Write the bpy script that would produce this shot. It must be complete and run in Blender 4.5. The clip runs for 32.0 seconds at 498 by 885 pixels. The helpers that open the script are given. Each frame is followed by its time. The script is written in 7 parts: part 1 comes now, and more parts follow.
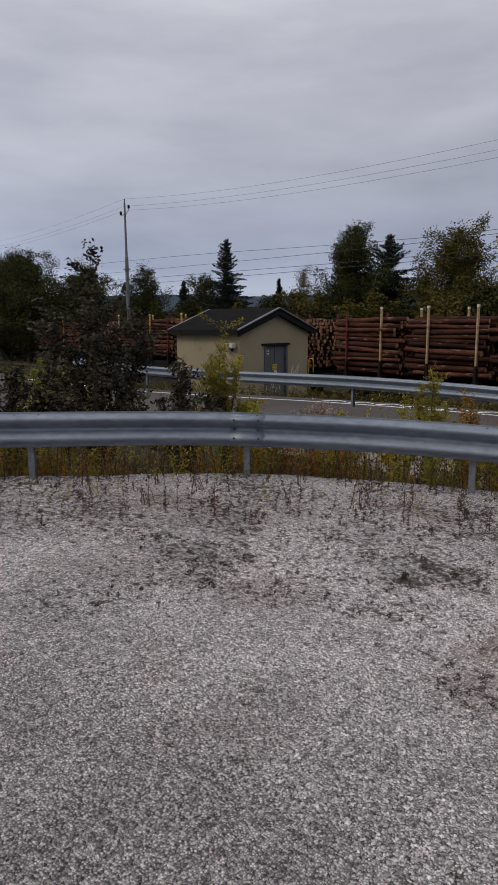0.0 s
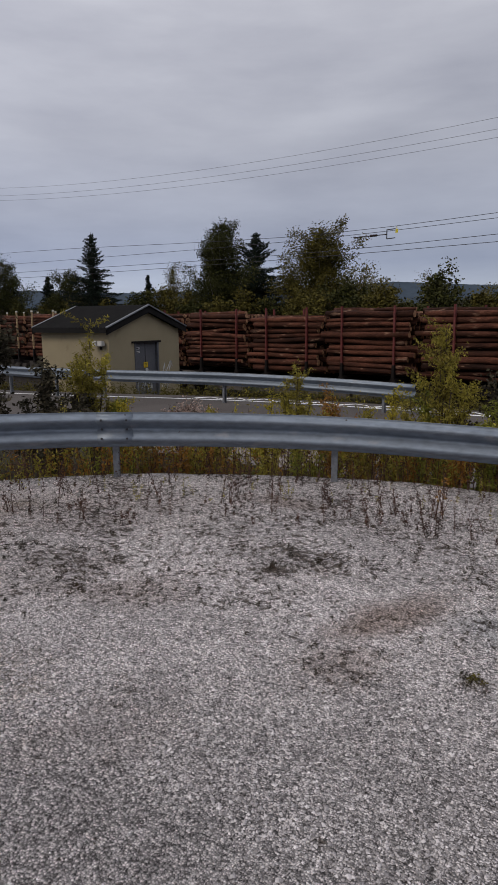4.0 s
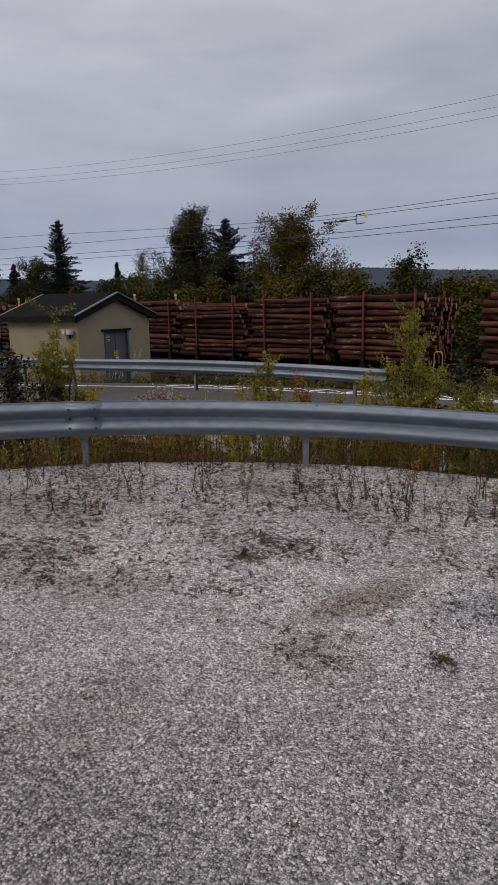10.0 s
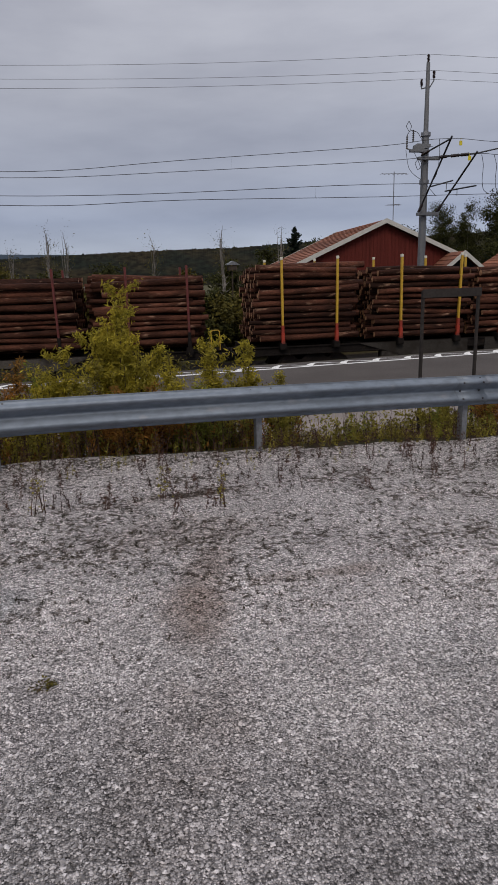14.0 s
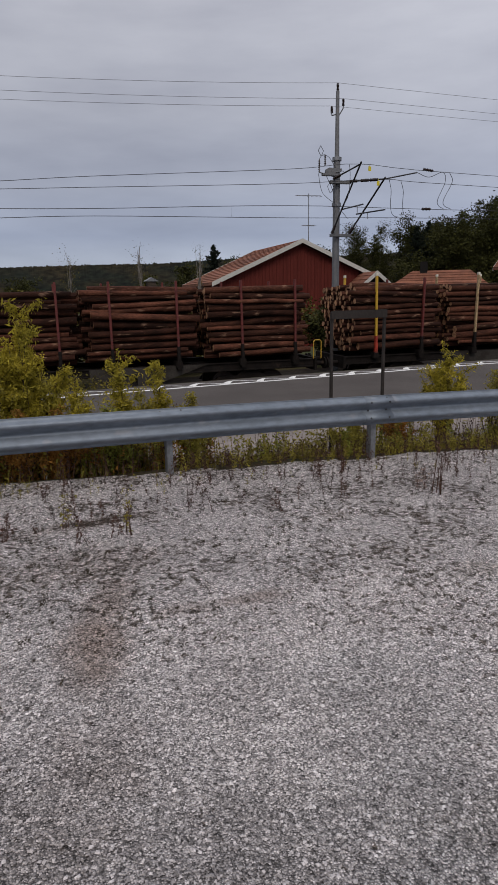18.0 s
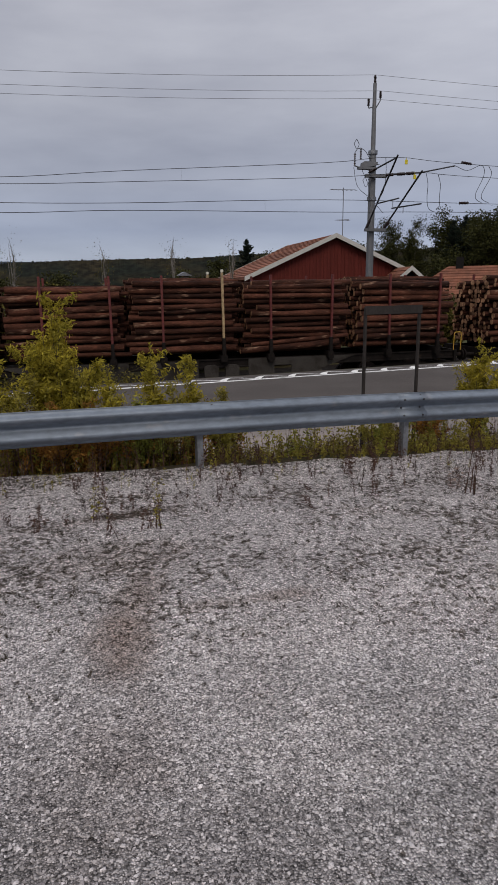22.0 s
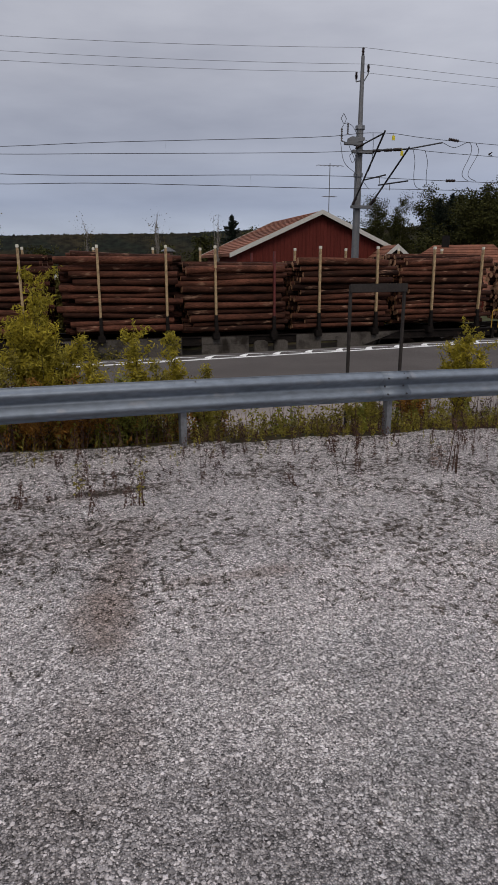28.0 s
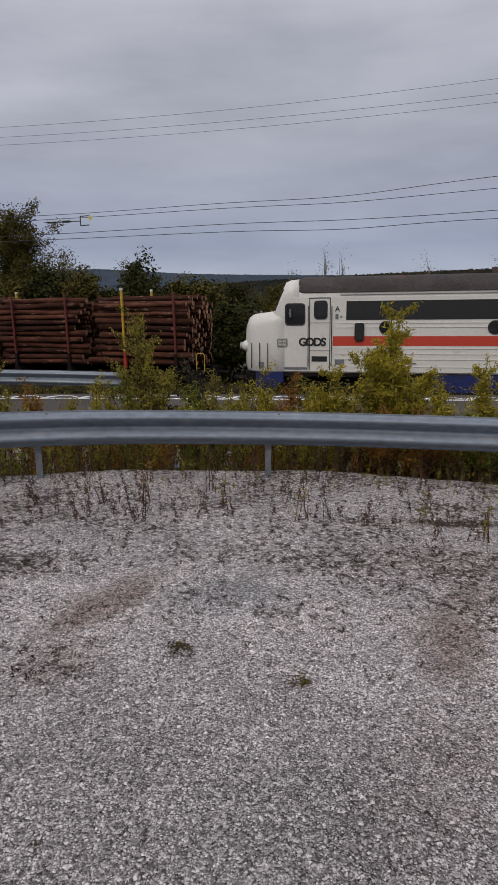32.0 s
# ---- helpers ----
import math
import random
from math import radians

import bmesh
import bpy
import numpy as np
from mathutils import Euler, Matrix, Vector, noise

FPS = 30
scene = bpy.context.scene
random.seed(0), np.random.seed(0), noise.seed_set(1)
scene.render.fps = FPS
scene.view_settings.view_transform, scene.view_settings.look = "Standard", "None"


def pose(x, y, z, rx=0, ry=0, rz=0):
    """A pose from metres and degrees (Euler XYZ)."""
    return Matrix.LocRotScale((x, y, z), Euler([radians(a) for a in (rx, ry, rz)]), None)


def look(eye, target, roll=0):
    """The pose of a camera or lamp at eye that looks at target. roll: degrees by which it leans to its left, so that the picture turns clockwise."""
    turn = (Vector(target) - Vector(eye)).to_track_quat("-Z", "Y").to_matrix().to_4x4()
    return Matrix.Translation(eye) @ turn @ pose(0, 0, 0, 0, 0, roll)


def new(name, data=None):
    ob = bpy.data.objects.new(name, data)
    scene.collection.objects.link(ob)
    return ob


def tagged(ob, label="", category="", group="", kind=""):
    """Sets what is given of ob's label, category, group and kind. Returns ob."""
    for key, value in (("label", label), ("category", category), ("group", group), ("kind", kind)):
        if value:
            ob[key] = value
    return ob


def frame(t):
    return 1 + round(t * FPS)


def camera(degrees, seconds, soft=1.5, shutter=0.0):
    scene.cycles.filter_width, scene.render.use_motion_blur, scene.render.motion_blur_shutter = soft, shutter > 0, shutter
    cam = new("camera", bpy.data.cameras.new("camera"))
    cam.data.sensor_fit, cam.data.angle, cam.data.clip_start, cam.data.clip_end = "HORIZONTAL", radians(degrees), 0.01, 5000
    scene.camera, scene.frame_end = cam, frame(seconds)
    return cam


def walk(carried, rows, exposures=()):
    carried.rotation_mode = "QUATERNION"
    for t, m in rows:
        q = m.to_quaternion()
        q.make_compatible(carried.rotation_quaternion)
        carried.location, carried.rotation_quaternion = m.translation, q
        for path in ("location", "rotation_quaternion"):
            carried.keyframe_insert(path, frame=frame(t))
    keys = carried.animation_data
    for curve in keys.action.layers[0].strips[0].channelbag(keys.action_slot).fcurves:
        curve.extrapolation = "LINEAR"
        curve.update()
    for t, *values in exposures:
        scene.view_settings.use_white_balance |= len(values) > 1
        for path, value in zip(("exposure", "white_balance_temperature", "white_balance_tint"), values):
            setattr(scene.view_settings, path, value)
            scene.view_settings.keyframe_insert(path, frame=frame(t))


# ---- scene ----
cam = camera(43.13, 32.0, 1.1)
# seconds, eye x y z, yaw (from +y, to the left), pitch, roll
PATH = [
    (0.0, 0.000, 0.000, 1.580, 44.00, -10.65, -0.23),
    (0.5, 0.035, -0.033, 1.600, 44.79, -10.74, -0.44),
    (1.0, 0.033, -0.028, 1.597, 43.61, -9.99, -0.90),
    (1.5, 0.030, -0.008, 1.581, 41.07, -10.60, -0.91),
    (2.0, 0.038, 0.019, 1.579, 37.45, -10.51, -0.80),
    (2.5, 0.069, 0.003, 1.589, 33.60, -10.61, -0.58),
    (3.0, 0.073, 0.003, 1.590, 33.30, -10.63, -0.39),
    (3.5, 0.074, 0.001, 1.584, 32.68, -11.00, -0.58),
    (4.0, 0.069, 0.012, 1.588, 32.61, -10.98, -0.44),
    (4.5, 0.068, 0.012, 1.590, 32.63, -11.34, -0.28),
    (6.5, 0.075, 0.024, 1.588, 32.18, -11.78, -0.40),
    (7.0, 0.069, 0.035, 1.583, 31.72, -11.62, -0.44),
    (7.5, 0.074, 0.027, 1.585, 31.44, -11.67, -0.38),
    (8.0, 0.076, 0.031, 1.581, 31.34, -11.60, -0.67),
    (8.5, 0.079, 0.025, 1.586, 30.64, -11.65, -0.68),
    (9.0, 0.079, 0.032, 1.582, 30.30, -11.95, -0.71),
    (9.5, 0.079, 0.043, 1.578, 30.35, -12.08, -0.95),
    (10.0, 0.079, 0.046, 1.579, 30.20, -12.16, -0.98),
    (10.5, 0.080, 0.051, 1.579, 29.90, -12.24, -0.97),
    (11.0, 0.077, 0.041, 1.580, 29.20, -11.86, -0.29),
    (11.5, 0.095, 0.013, 1.584, 26.57, -11.18, -0.28),
    (12.0, 0.090, 0.036, 1.579, 23.49, -11.39, -0.42),
    (12.5, 0.117, 0.035, 1.584, 17.26, -12.00, 0.76),
    (13.0, 0.141, 0.040, 1.576, 8.85, -12.60, -0.26),
    (13.5, 0.210, 0.065, 1.565, -5.15, -14.10, -0.60),
    (14.0, 0.310, 0.070, 1.585, -16.30, -14.55, -1.80),
    (14.5, 0.400, 0.090, 1.612, -23.30, -15.24, -1.20),
    (16.5, 0.464, 0.097, 1.627, -25.82, -13.11, -1.36),
    (17.0, 0.459, 0.089, 1.627, -24.80, -12.72, -1.44),
    (17.5, 0.463, 0.102, 1.625, -23.93, -12.94, -1.44),
    (18.0, 0.453, 0.109, 1.625, -23.46, -13.31, -1.10),
    (18.5, 0.451, 0.109, 1.628, -23.18, -12.97, -0.85),
    (19.0, 0.456, 0.108, 1.628, -22.49, -12.94, -0.76),
    (19.5, 0.446, 0.112, 1.629, -21.82, -13.26, -0.86),
    (20.0, 0.451, 0.120, 1.629, -20.60, -13.84, -0.71),
    (20.5, 0.452, 0.131, 1.622, -19.82, -13.75, -0.73),
    (21.0, 0.453, 0.129, 1.625, -19.74, -13.76, -0.69),
    (21.5, 0.453, 0.124, 1.625, -20.18, -13.58, -0.82),
    (22.0, 0.457, 0.137, 1.622, -20.67, -13.71, -0.80),
    (22.5, 0.453, 0.126, 1.624, -21.34, -13.64, -0.55),
    (23.0, 0.457, 0.130, 1.622, -21.37, -13.46, -0.66),
    (23.5, 0.460, 0.129, 1.621, -22.00, -13.41, -0.71),
    (24.0, 0.456, 0.119, 1.628, -22.67, -13.52, -0.58),
    (24.5, 0.461, 0.124, 1.622, -23.39, -13.48, -0.48),
    (25.0, 0.458, 0.121, 1.624, -23.77, -13.73, -0.51),
    (25.5, 0.453, 0.123, 1.623, -23.51, -14.34, -0.29),
    (26.0, 0.458, 0.131, 1.618, -22.59, -14.93, -0.60),
    (26.5, 0.463, 0.137, 1.613, -22.48, -15.80, -0.71),
    (28.5, 0.469, 0.145, 1.614, -22.17, -15.66, 0.07),
    (29.0, 0.479, 0.138, 1.612, -23.63, -16.89, 0.03),
    (29.5, 0.488, 0.146, 1.607, -23.68, -15.75, 0.00),
    (30.0, 0.477, 0.135, 1.622, -25.46, -14.31, 0.07),
    (30.5, 0.471, 0.126, 1.627, -24.29, -14.14, 0.12),
    (31.0, 0.446, 0.128, 1.631, -18.05, -13.52, -0.53),
    (31.5, 0.354, 0.121, 1.657, -6.04, -13.43, -0.57),
    (32.0, 0.199, 0.004, 1.610, 6.88, -12.33, -0.74),
]


def gaze(x, y, z, yaw, pitch, roll):
    a, b = radians(yaw), radians(pitch)
    way = Vector((-math.sin(a) * math.cos(b), math.cos(a) * math.cos(b), math.sin(b)))
    return look((x, y, z), Vector((x, y, z)) + way, roll)


walk(cam, [(row[0], gaze(*row[1:])) for row in PATH])

# ---- world and light ----
world = bpy.data.worlds.new("overcast")
scene.world = world
world.use_nodes = True
wt = world.node_tree
wt.nodes.clear()
w_out = wt.nodes.new("ShaderNodeOutputWorld")
w_bg = wt.nodes.new("ShaderNodeBackground")
w_sky = wt.nodes.new("ShaderNodeTexSky")
w_sky.sky_type, w_sky.sun_disc = "NISHITA", False
w_sky.sun_elevation, w_sky.sun_rotation = radians(38), radians(200)
w_co = wt.nodes.new("ShaderNodeTexCoord")
w_sep = wt.nodes.new("ShaderNodeSeparateXYZ")
w_map = wt.nodes.new("ShaderNodeMapping")
w_map.inputs["Scale"].default_value = (1.6, 1.6, 6.5)
w_no = wt.nodes.new("ShaderNodeTexNoise")
w_no.inputs["Scale"].default_value, w_no.inputs["Detail"].default_value, w_no.inputs["Roughness"].default_value = 2.1, 7.0, 0.52
w_ramp = wt.nodes.new("ShaderNodeValToRGB")      # height over the horizon -> cloud base colour
els = w_ramp.color_ramp.elements
els[0].position, els[0].color = 0.0, (0.40, 0.43, 0.52, 1)
els[1].position, els[1].color = 1.0, (0.74, 0.745, 0.81, 1)
for p, c in ((0.045, (0.38, 0.42, 0.52, 1)), (0.085, (0.30, 0.335, 0.445, 1)), (0.15, (0.33, 0.35, 0.43, 1)), (0.25, (0.39, 0.40, 0.46, 1)), (0.42, (0.50, 0.505, 0.56, 1)), (0.6, (0.64, 0.64, 0.69, 1))):
    e = els.new(p)
    e.color = c
w_cl = wt.nodes.new("ShaderNodeValToRGB")        # cloud structure
w_cl.color_ramp.elements[0].position, w_cl.color_ramp.elements[0].color = 0.30, (0.865, 0.87, 0.90, 1)
w_cl.color_ramp.elements[1].position, w_cl.color_ramp.elements[1].color = 0.72, (1.19, 1.19, 1.18, 1)
w_mul = wt.nodes.new("ShaderNodeMix")
w_mul.data_type, w_mul.blend_type = "RGBA", "MULTIPLY"
w_mul.inputs["Factor"].default_value = 1.0
w_skm = wt.nodes.new("ShaderNodeMix")
w_skm.data_type, w_skm.blend_type = "RGBA", "MULTIPLY"
w_skm.inputs["Factor"].default_value = 1.0
w_skm.inputs["B"].default_value = (0.1, 0.1, 0.1, 1)
w_mix = wt.nodes.new("ShaderNodeMix")
w_mix.data_type = "RGBA"
w_mix.inputs["Factor"].default_value = 0.94
L = wt.links.new
L(w_co.outputs["Generated"], w_sep.inputs[0])
L(w_co.outputs["Generated"], w_map.inputs["Vector"])
L(w_map.outputs["Vector"], w_no.inputs["Vector"])
L(w_sep.outputs["Z"], w_ramp.inputs["Fac"])
L(w_no.outputs["Fac"], w_cl.inputs["Fac"])
L(w_ramp.outputs["Color"], w_mul.inputs["A"])
L(w_cl.outputs["Color"], w_mul.inputs["B"])
L(w_sky.outputs["Color"], w_skm.inputs["A"])
L(w_skm.outputs["Result"], w_mix.inputs["A"])
w_sq = wt.nodes.new("ShaderNodeMath")            # the cloud cover thins towards west and east
w_sq.operation = "MULTIPLY"
L(w_sep.outputs["X"], w_sq.inputs[0])
L(w_sep.outputs["X"], w_sq.inputs[1])
w_side = wt.nodes.new("ShaderNodeMath")
w_side.operation = "MULTIPLY_ADD"
w_side.inputs[1].default_value, w_side.inputs[2].default_value = 0.30, 0.98
w_thin = wt.nodes.new("ShaderNodeVectorMath")
w_thin.operation = "SCALE"
L(w_sq.outputs["Value"], w_side.inputs[0])
L(w_mul.outputs["Result"], w_thin.inputs[0])
L(w_side.outputs["Value"], w_thin.inputs["Scale"])
L(w_thin.outputs["Vector"], w_mix.inputs["B"])
L(w_mix.outputs["Result"], w_bg.inputs["Color"])
w_bg.inputs["Strength"].default_value = 1.0
L(w_bg.outputs["Background"], w_out.inputs["Surface"])

sun_data = bpy.data.lights.new("sun", "SUN")
sun_data.energy, sun_data.angle, sun_data.color = 1.2, radians(25), (1.0, 0.89, 0.76)
sun = new("sun", sun_data)
sun.matrix_world = look((0, 0, 40), (14, 38, 0))


# ---- materials ----
def mat(name, base, rough=0.8, metal=0.0, var=0.25, scale=6.0, fine=60.0, bump=0.0, second=None, dirt=None, coords="Object", random=0.0, stretch=(1, 1, 1), island=False):
    """Two scales of noise over a base colour, a second colour in patches, and fine relief."""
    m = bpy.data.materials.new(name)
    m.use_nodes = True
    t = m.node_tree
    n, l = t.nodes, t.links.new
    b = n["Principled BSDF"]
    b.inputs["Roughness"].default_value, b.inputs["Metallic"].default_value = rough, metal
    b.inputs["Specular IOR Level"].default_value = 0.15 if rough > 0.72 else 0.5
    co = n.new("ShaderNodeTexCoord")
    mp = n.new("ShaderNodeMapping")
    mp.inputs["Scale"].default_value = stretch
    l(co.outputs[coords], mp.inputs["Vector"])
    big = n.new("ShaderNodeTexNoise")
    big.inputs["Scale"].default_value, big.inputs["Detail"].default_value = scale, 5
    small = n.new("ShaderNodeTexNoise")
    small.inputs["Scale"].default_value, small.inputs["Detail"].default_value = fine, 3
    l(mp.outputs["Vector"], big.inputs["Vector"])
    l(mp.outputs["Vector"], small.inputs["Vector"])
    mix = n.new("ShaderNodeMix")
    mix.data_type = "RGBA"
    other = second or tuple(c * (1 - var) for c in base)
    mix.inputs["A"].default_value, mix.inputs["B"].default_value = (*base, 1), (*other, 1)
    rmp = n.new("ShaderNodeMapRange")
    rmp.inputs["From Min"].default_value, rmp.inputs["From Max"].default_value = 0.38, 0.62
    l(big.outputs["Fac"], rmp.inputs["Value"])
    l(rmp.outputs["Result"], mix.inputs["Factor"])
    fin = n.new("ShaderNodeMapRange")
    fin.inputs["To Min"].default_value, fin.inputs["To Max"].default_value = 1 - var, 1 + var
    fin.inputs["From Min"].default_value, fin.inputs["From Max"].default_value = 0.3, 0.7
    l(small.outputs["Fac"], fin.inputs["Value"])
    mul = n.new("ShaderNodeVectorMath")
    mul.operation = "SCALE"
    l(mix.outputs["Result"], mul.inputs[0])
    l(fin.outputs["Result"], mul.inputs["Scale"])
    col = mul.outputs["Vector"]
    if random:
        src = n.new("ShaderNodeNewGeometry").outputs["Random Per Island"] if island else n.new("ShaderNodeObjectInfo").outputs["Random"]
        rr = n.new("ShaderNodeMapRange")
        rr.inputs["To Min"].default_value, rr.inputs["To Max"].default_value = 1 - random, 1 + random
        l(src, rr.inputs["Value"])
        mu2 = n.new("ShaderNodeVectorMath")
        mu2.operation = "SCALE"
        l(col, mu2.inputs[0])
        l(rr.outputs["Result"], mu2.inputs["Scale"])
        col = mu2.outputs["Vector"]
    if dirt:
        dn = n.new("ShaderNodeTexNoise")
        dn.inputs["Scale"].default_value, dn.inputs["Detail"].default_value = dirt[1], 6
        l(mp.outputs["Vector"], dn.inputs["Vector"])
        dr = n.new("ShaderNodeMapRange")
        dr.inputs["From Min"].default_value, dr.inputs["From Max"].default_value = dirt[2], dirt[2] + 0.14
        l(dn.outputs["Fac"], dr.inputs["Value"])
        dm = n.new("ShaderNodeMix")
        dm.data_type = "RGBA"
        dm.inputs["B"].default_value = (*dirt[0], 1)
        l(dr.outputs["Result"], dm.inputs["Factor"])
        l(col, dm.inputs["A"])
        col = dm.outputs["Result"]
    l(col, b.inputs["Base Color"])
    if bump:
        bp = n.new("ShaderNodeBump")
        bp.inputs["Strength"].default_value, bp.inputs["Distance"].default_value = bump, 0.02
        l(small.outputs["Fac"], bp.inputs["Height"])
        l(bp.outputs["Normal"], b.inputs["Normal"])
    return m


# what lies on the lot: x, y, half length, half width, turn, amount
LITTER = [(-4.0, 2.3, 0.8, 0.35, 40, 0.55), (-2.75, 2.2, 0.45, 0.25, 45, 0.35), (-2.95, 1.6, 0.5, 0.2, 45, 0.4), (-2.25, 2.46, 0.3, 0.2, 40, 0.45), (-1.75, 3.13, 0.13, 0.05, 35, 1.3), (-2.53, 2.26, 0.07, 0.05, 0, 0.7),
          (-1.78, 2.68, 0.32, 0.14, 20, 0.5), (-1.45, 3.95, 0.6, 0.35, 10, 0.15), (-0.95, 2.42, 0.24, 0.18, 60, 0.45), (0.2, 4.4, 0.9, 0.3, 5, 0.45), (1.05, 3.85, 0.5, 0.3, 10, 0.6), (0.6, 3.6, 0.45, 0.3, 20, 0.4)]
LITTER_EAST = [(1.65, 3.62, 0.5, 0.12, 15, 0.6), (2.32, 3.3, 0.2, 0.04, 0, 0.9), (2.75, 4.25, 0.45, 0.35, 0, 0.5), (1.2, 4.68, 0.45, 0.07, 10, 1.0), (0.5, 4.6, 0.18, 0.1, 0, 0.9), (3.9, 4.5, 0.6, 0.25, -10, 0.45),
               (-0.45, 2.63, 0.06, 0.05, 0, 1.1), (-1.68, 1.79, 0.08, 0.04, 0, 0.9), (-0.08, 3.06, 0.12, 0.05, 0, 0.7), (-2.6, 3.9, 0.5, 0.3, 30, 0.45), (-3.1, 3.05, 0.3, 0.2, 30, 0.6), (-2.4, 4.4, 0.3, 0.12, 0, 0.5)]
SOIL = [(-0.95, 3.02, 0.42, 0.13, 66, 1.0), (-0.98, 2.45, 0.24, 0.16, 70, 0.55), (0.84, 2.92, 0.34, 0.15, 80, 1.0), (1.02, 3.4, 0.3, 0.13, 70, 0.8), (1.0, 3.9, 0.5, 0.28, 10, 0.5), (-2.41, 4.36, 0.34, 0.16, 10, 0.8),
        (1.36, 3.13, 0.16, 0.08, 0, 0.5), (1.77, 3.12, 0.2, 0.08, 0, 0.7), (-2.25, 2.46, 0.3, 0.2, 30, 0.55), (1.1, 4.65, 0.5, 0.08, 10, 0.7), (0.6, 2.0, 0.5, 0.22, 60, 0.4), (-1.6, 1.5, 0.35, 0.2, 40, 0.35), (-3.7, 3.1, 1.1, 0.55, 40, 0.42), (-2.9, 2.3, 0.8, 0.4, 40, 0.3)]
SLATE = [(-0.32, 3.2, 0.32, 0.22, 10, 0.9), (2.1, 2.2, 0.6, 0.4, 0, 0.38), (1.7, 1.5, 0.5, 0.35, 20, 0.4), (0.2, 1.7, 0.5, 0.3, 30, 0.35)]


def spread(patches, x, y):
    """How much of a list of soft-edged patches lies at x, y (arrays)."""
    out = np.zeros(len(x))
    for cx, cy, rx, ry, turn, amount in patches:
        c, s = math.cos(radians(turn)), math.sin(radians(turn))
        u, v = ((x - cx) * c + (y - cy) * s) / rx, ((y - cy) * c - (x - cx) * s) / ry
        out = np.maximum(out, amount * np.clip(1.6 - np.sqrt(u * u + v * v), 0, 1))
    return out


GRID_X, GRID_Y = np.arange(-9.0, 9.0, 0.05), np.arange(0.0, 6.6, 0.05)


def lot_cover():
    """Weed litter and moss, bare soil, and slate-grey stone over the lot, on a grid."""
    gx, gy = np.meshgrid(GRID_X, GRID_Y)
    x, y = gx.ravel(), gy.ravel()
    drift = np.array([noise.noise((a * 1.3, b * 2.2, 7)) + 0.5 * noise.noise((a * 4, b * 6, 2)) for a, b in zip(x.tolist(), y.tolist())])
    edge = np.clip((np.hypot(x * 0.75, y) - 2.2) / 1.3, 0, 1)
    litter = np.clip(np.maximum(0.8 * spread(LITTER + LITTER_EAST, x, y), edge * (0.34 + 0.42 * drift)), 0, 1.2)
    fine = np.clip((np.hypot(x * 0.8, y) - 1.7) / 1.6 + 0.2 * drift, 0, 1)      # paler fine gravel towards the edge
    return np.stack([litter, spread(SOIL, x, y), spread(SLATE, x, y), fine], 1).reshape(len(GRID_Y), len(GRID_X), 4).astype(np.float32)


COVER = lot_cover()


def strewn(x, y):
    """The cover at x, y (arrays): litter, soil, slate, fine gravel."""
    i = np.clip(np.round((np.asarray(x) - GRID_X[0]) / 0.05), 0, len(GRID_X) - 1).astype(int)
    j = np.clip(np.round((np.asarray(y) - GRID_Y[0]) / 0.05), 0, len(GRID_Y) - 1).astype(int)
    return COVER[j, i]


def strew(me):
    """Stores strewn() on a mesh, for its material."""
    co = np.empty(len(me.vertices) * 3, np.float32)
    me.vertices.foreach_get("co", co)
    co = co.reshape(-1, 3)
    me.attributes.new("strewn", "FLOAT_COLOR", "POINT").data.foreach_set("color", strewn(co[:, 0], co[:, 1]).ravel())


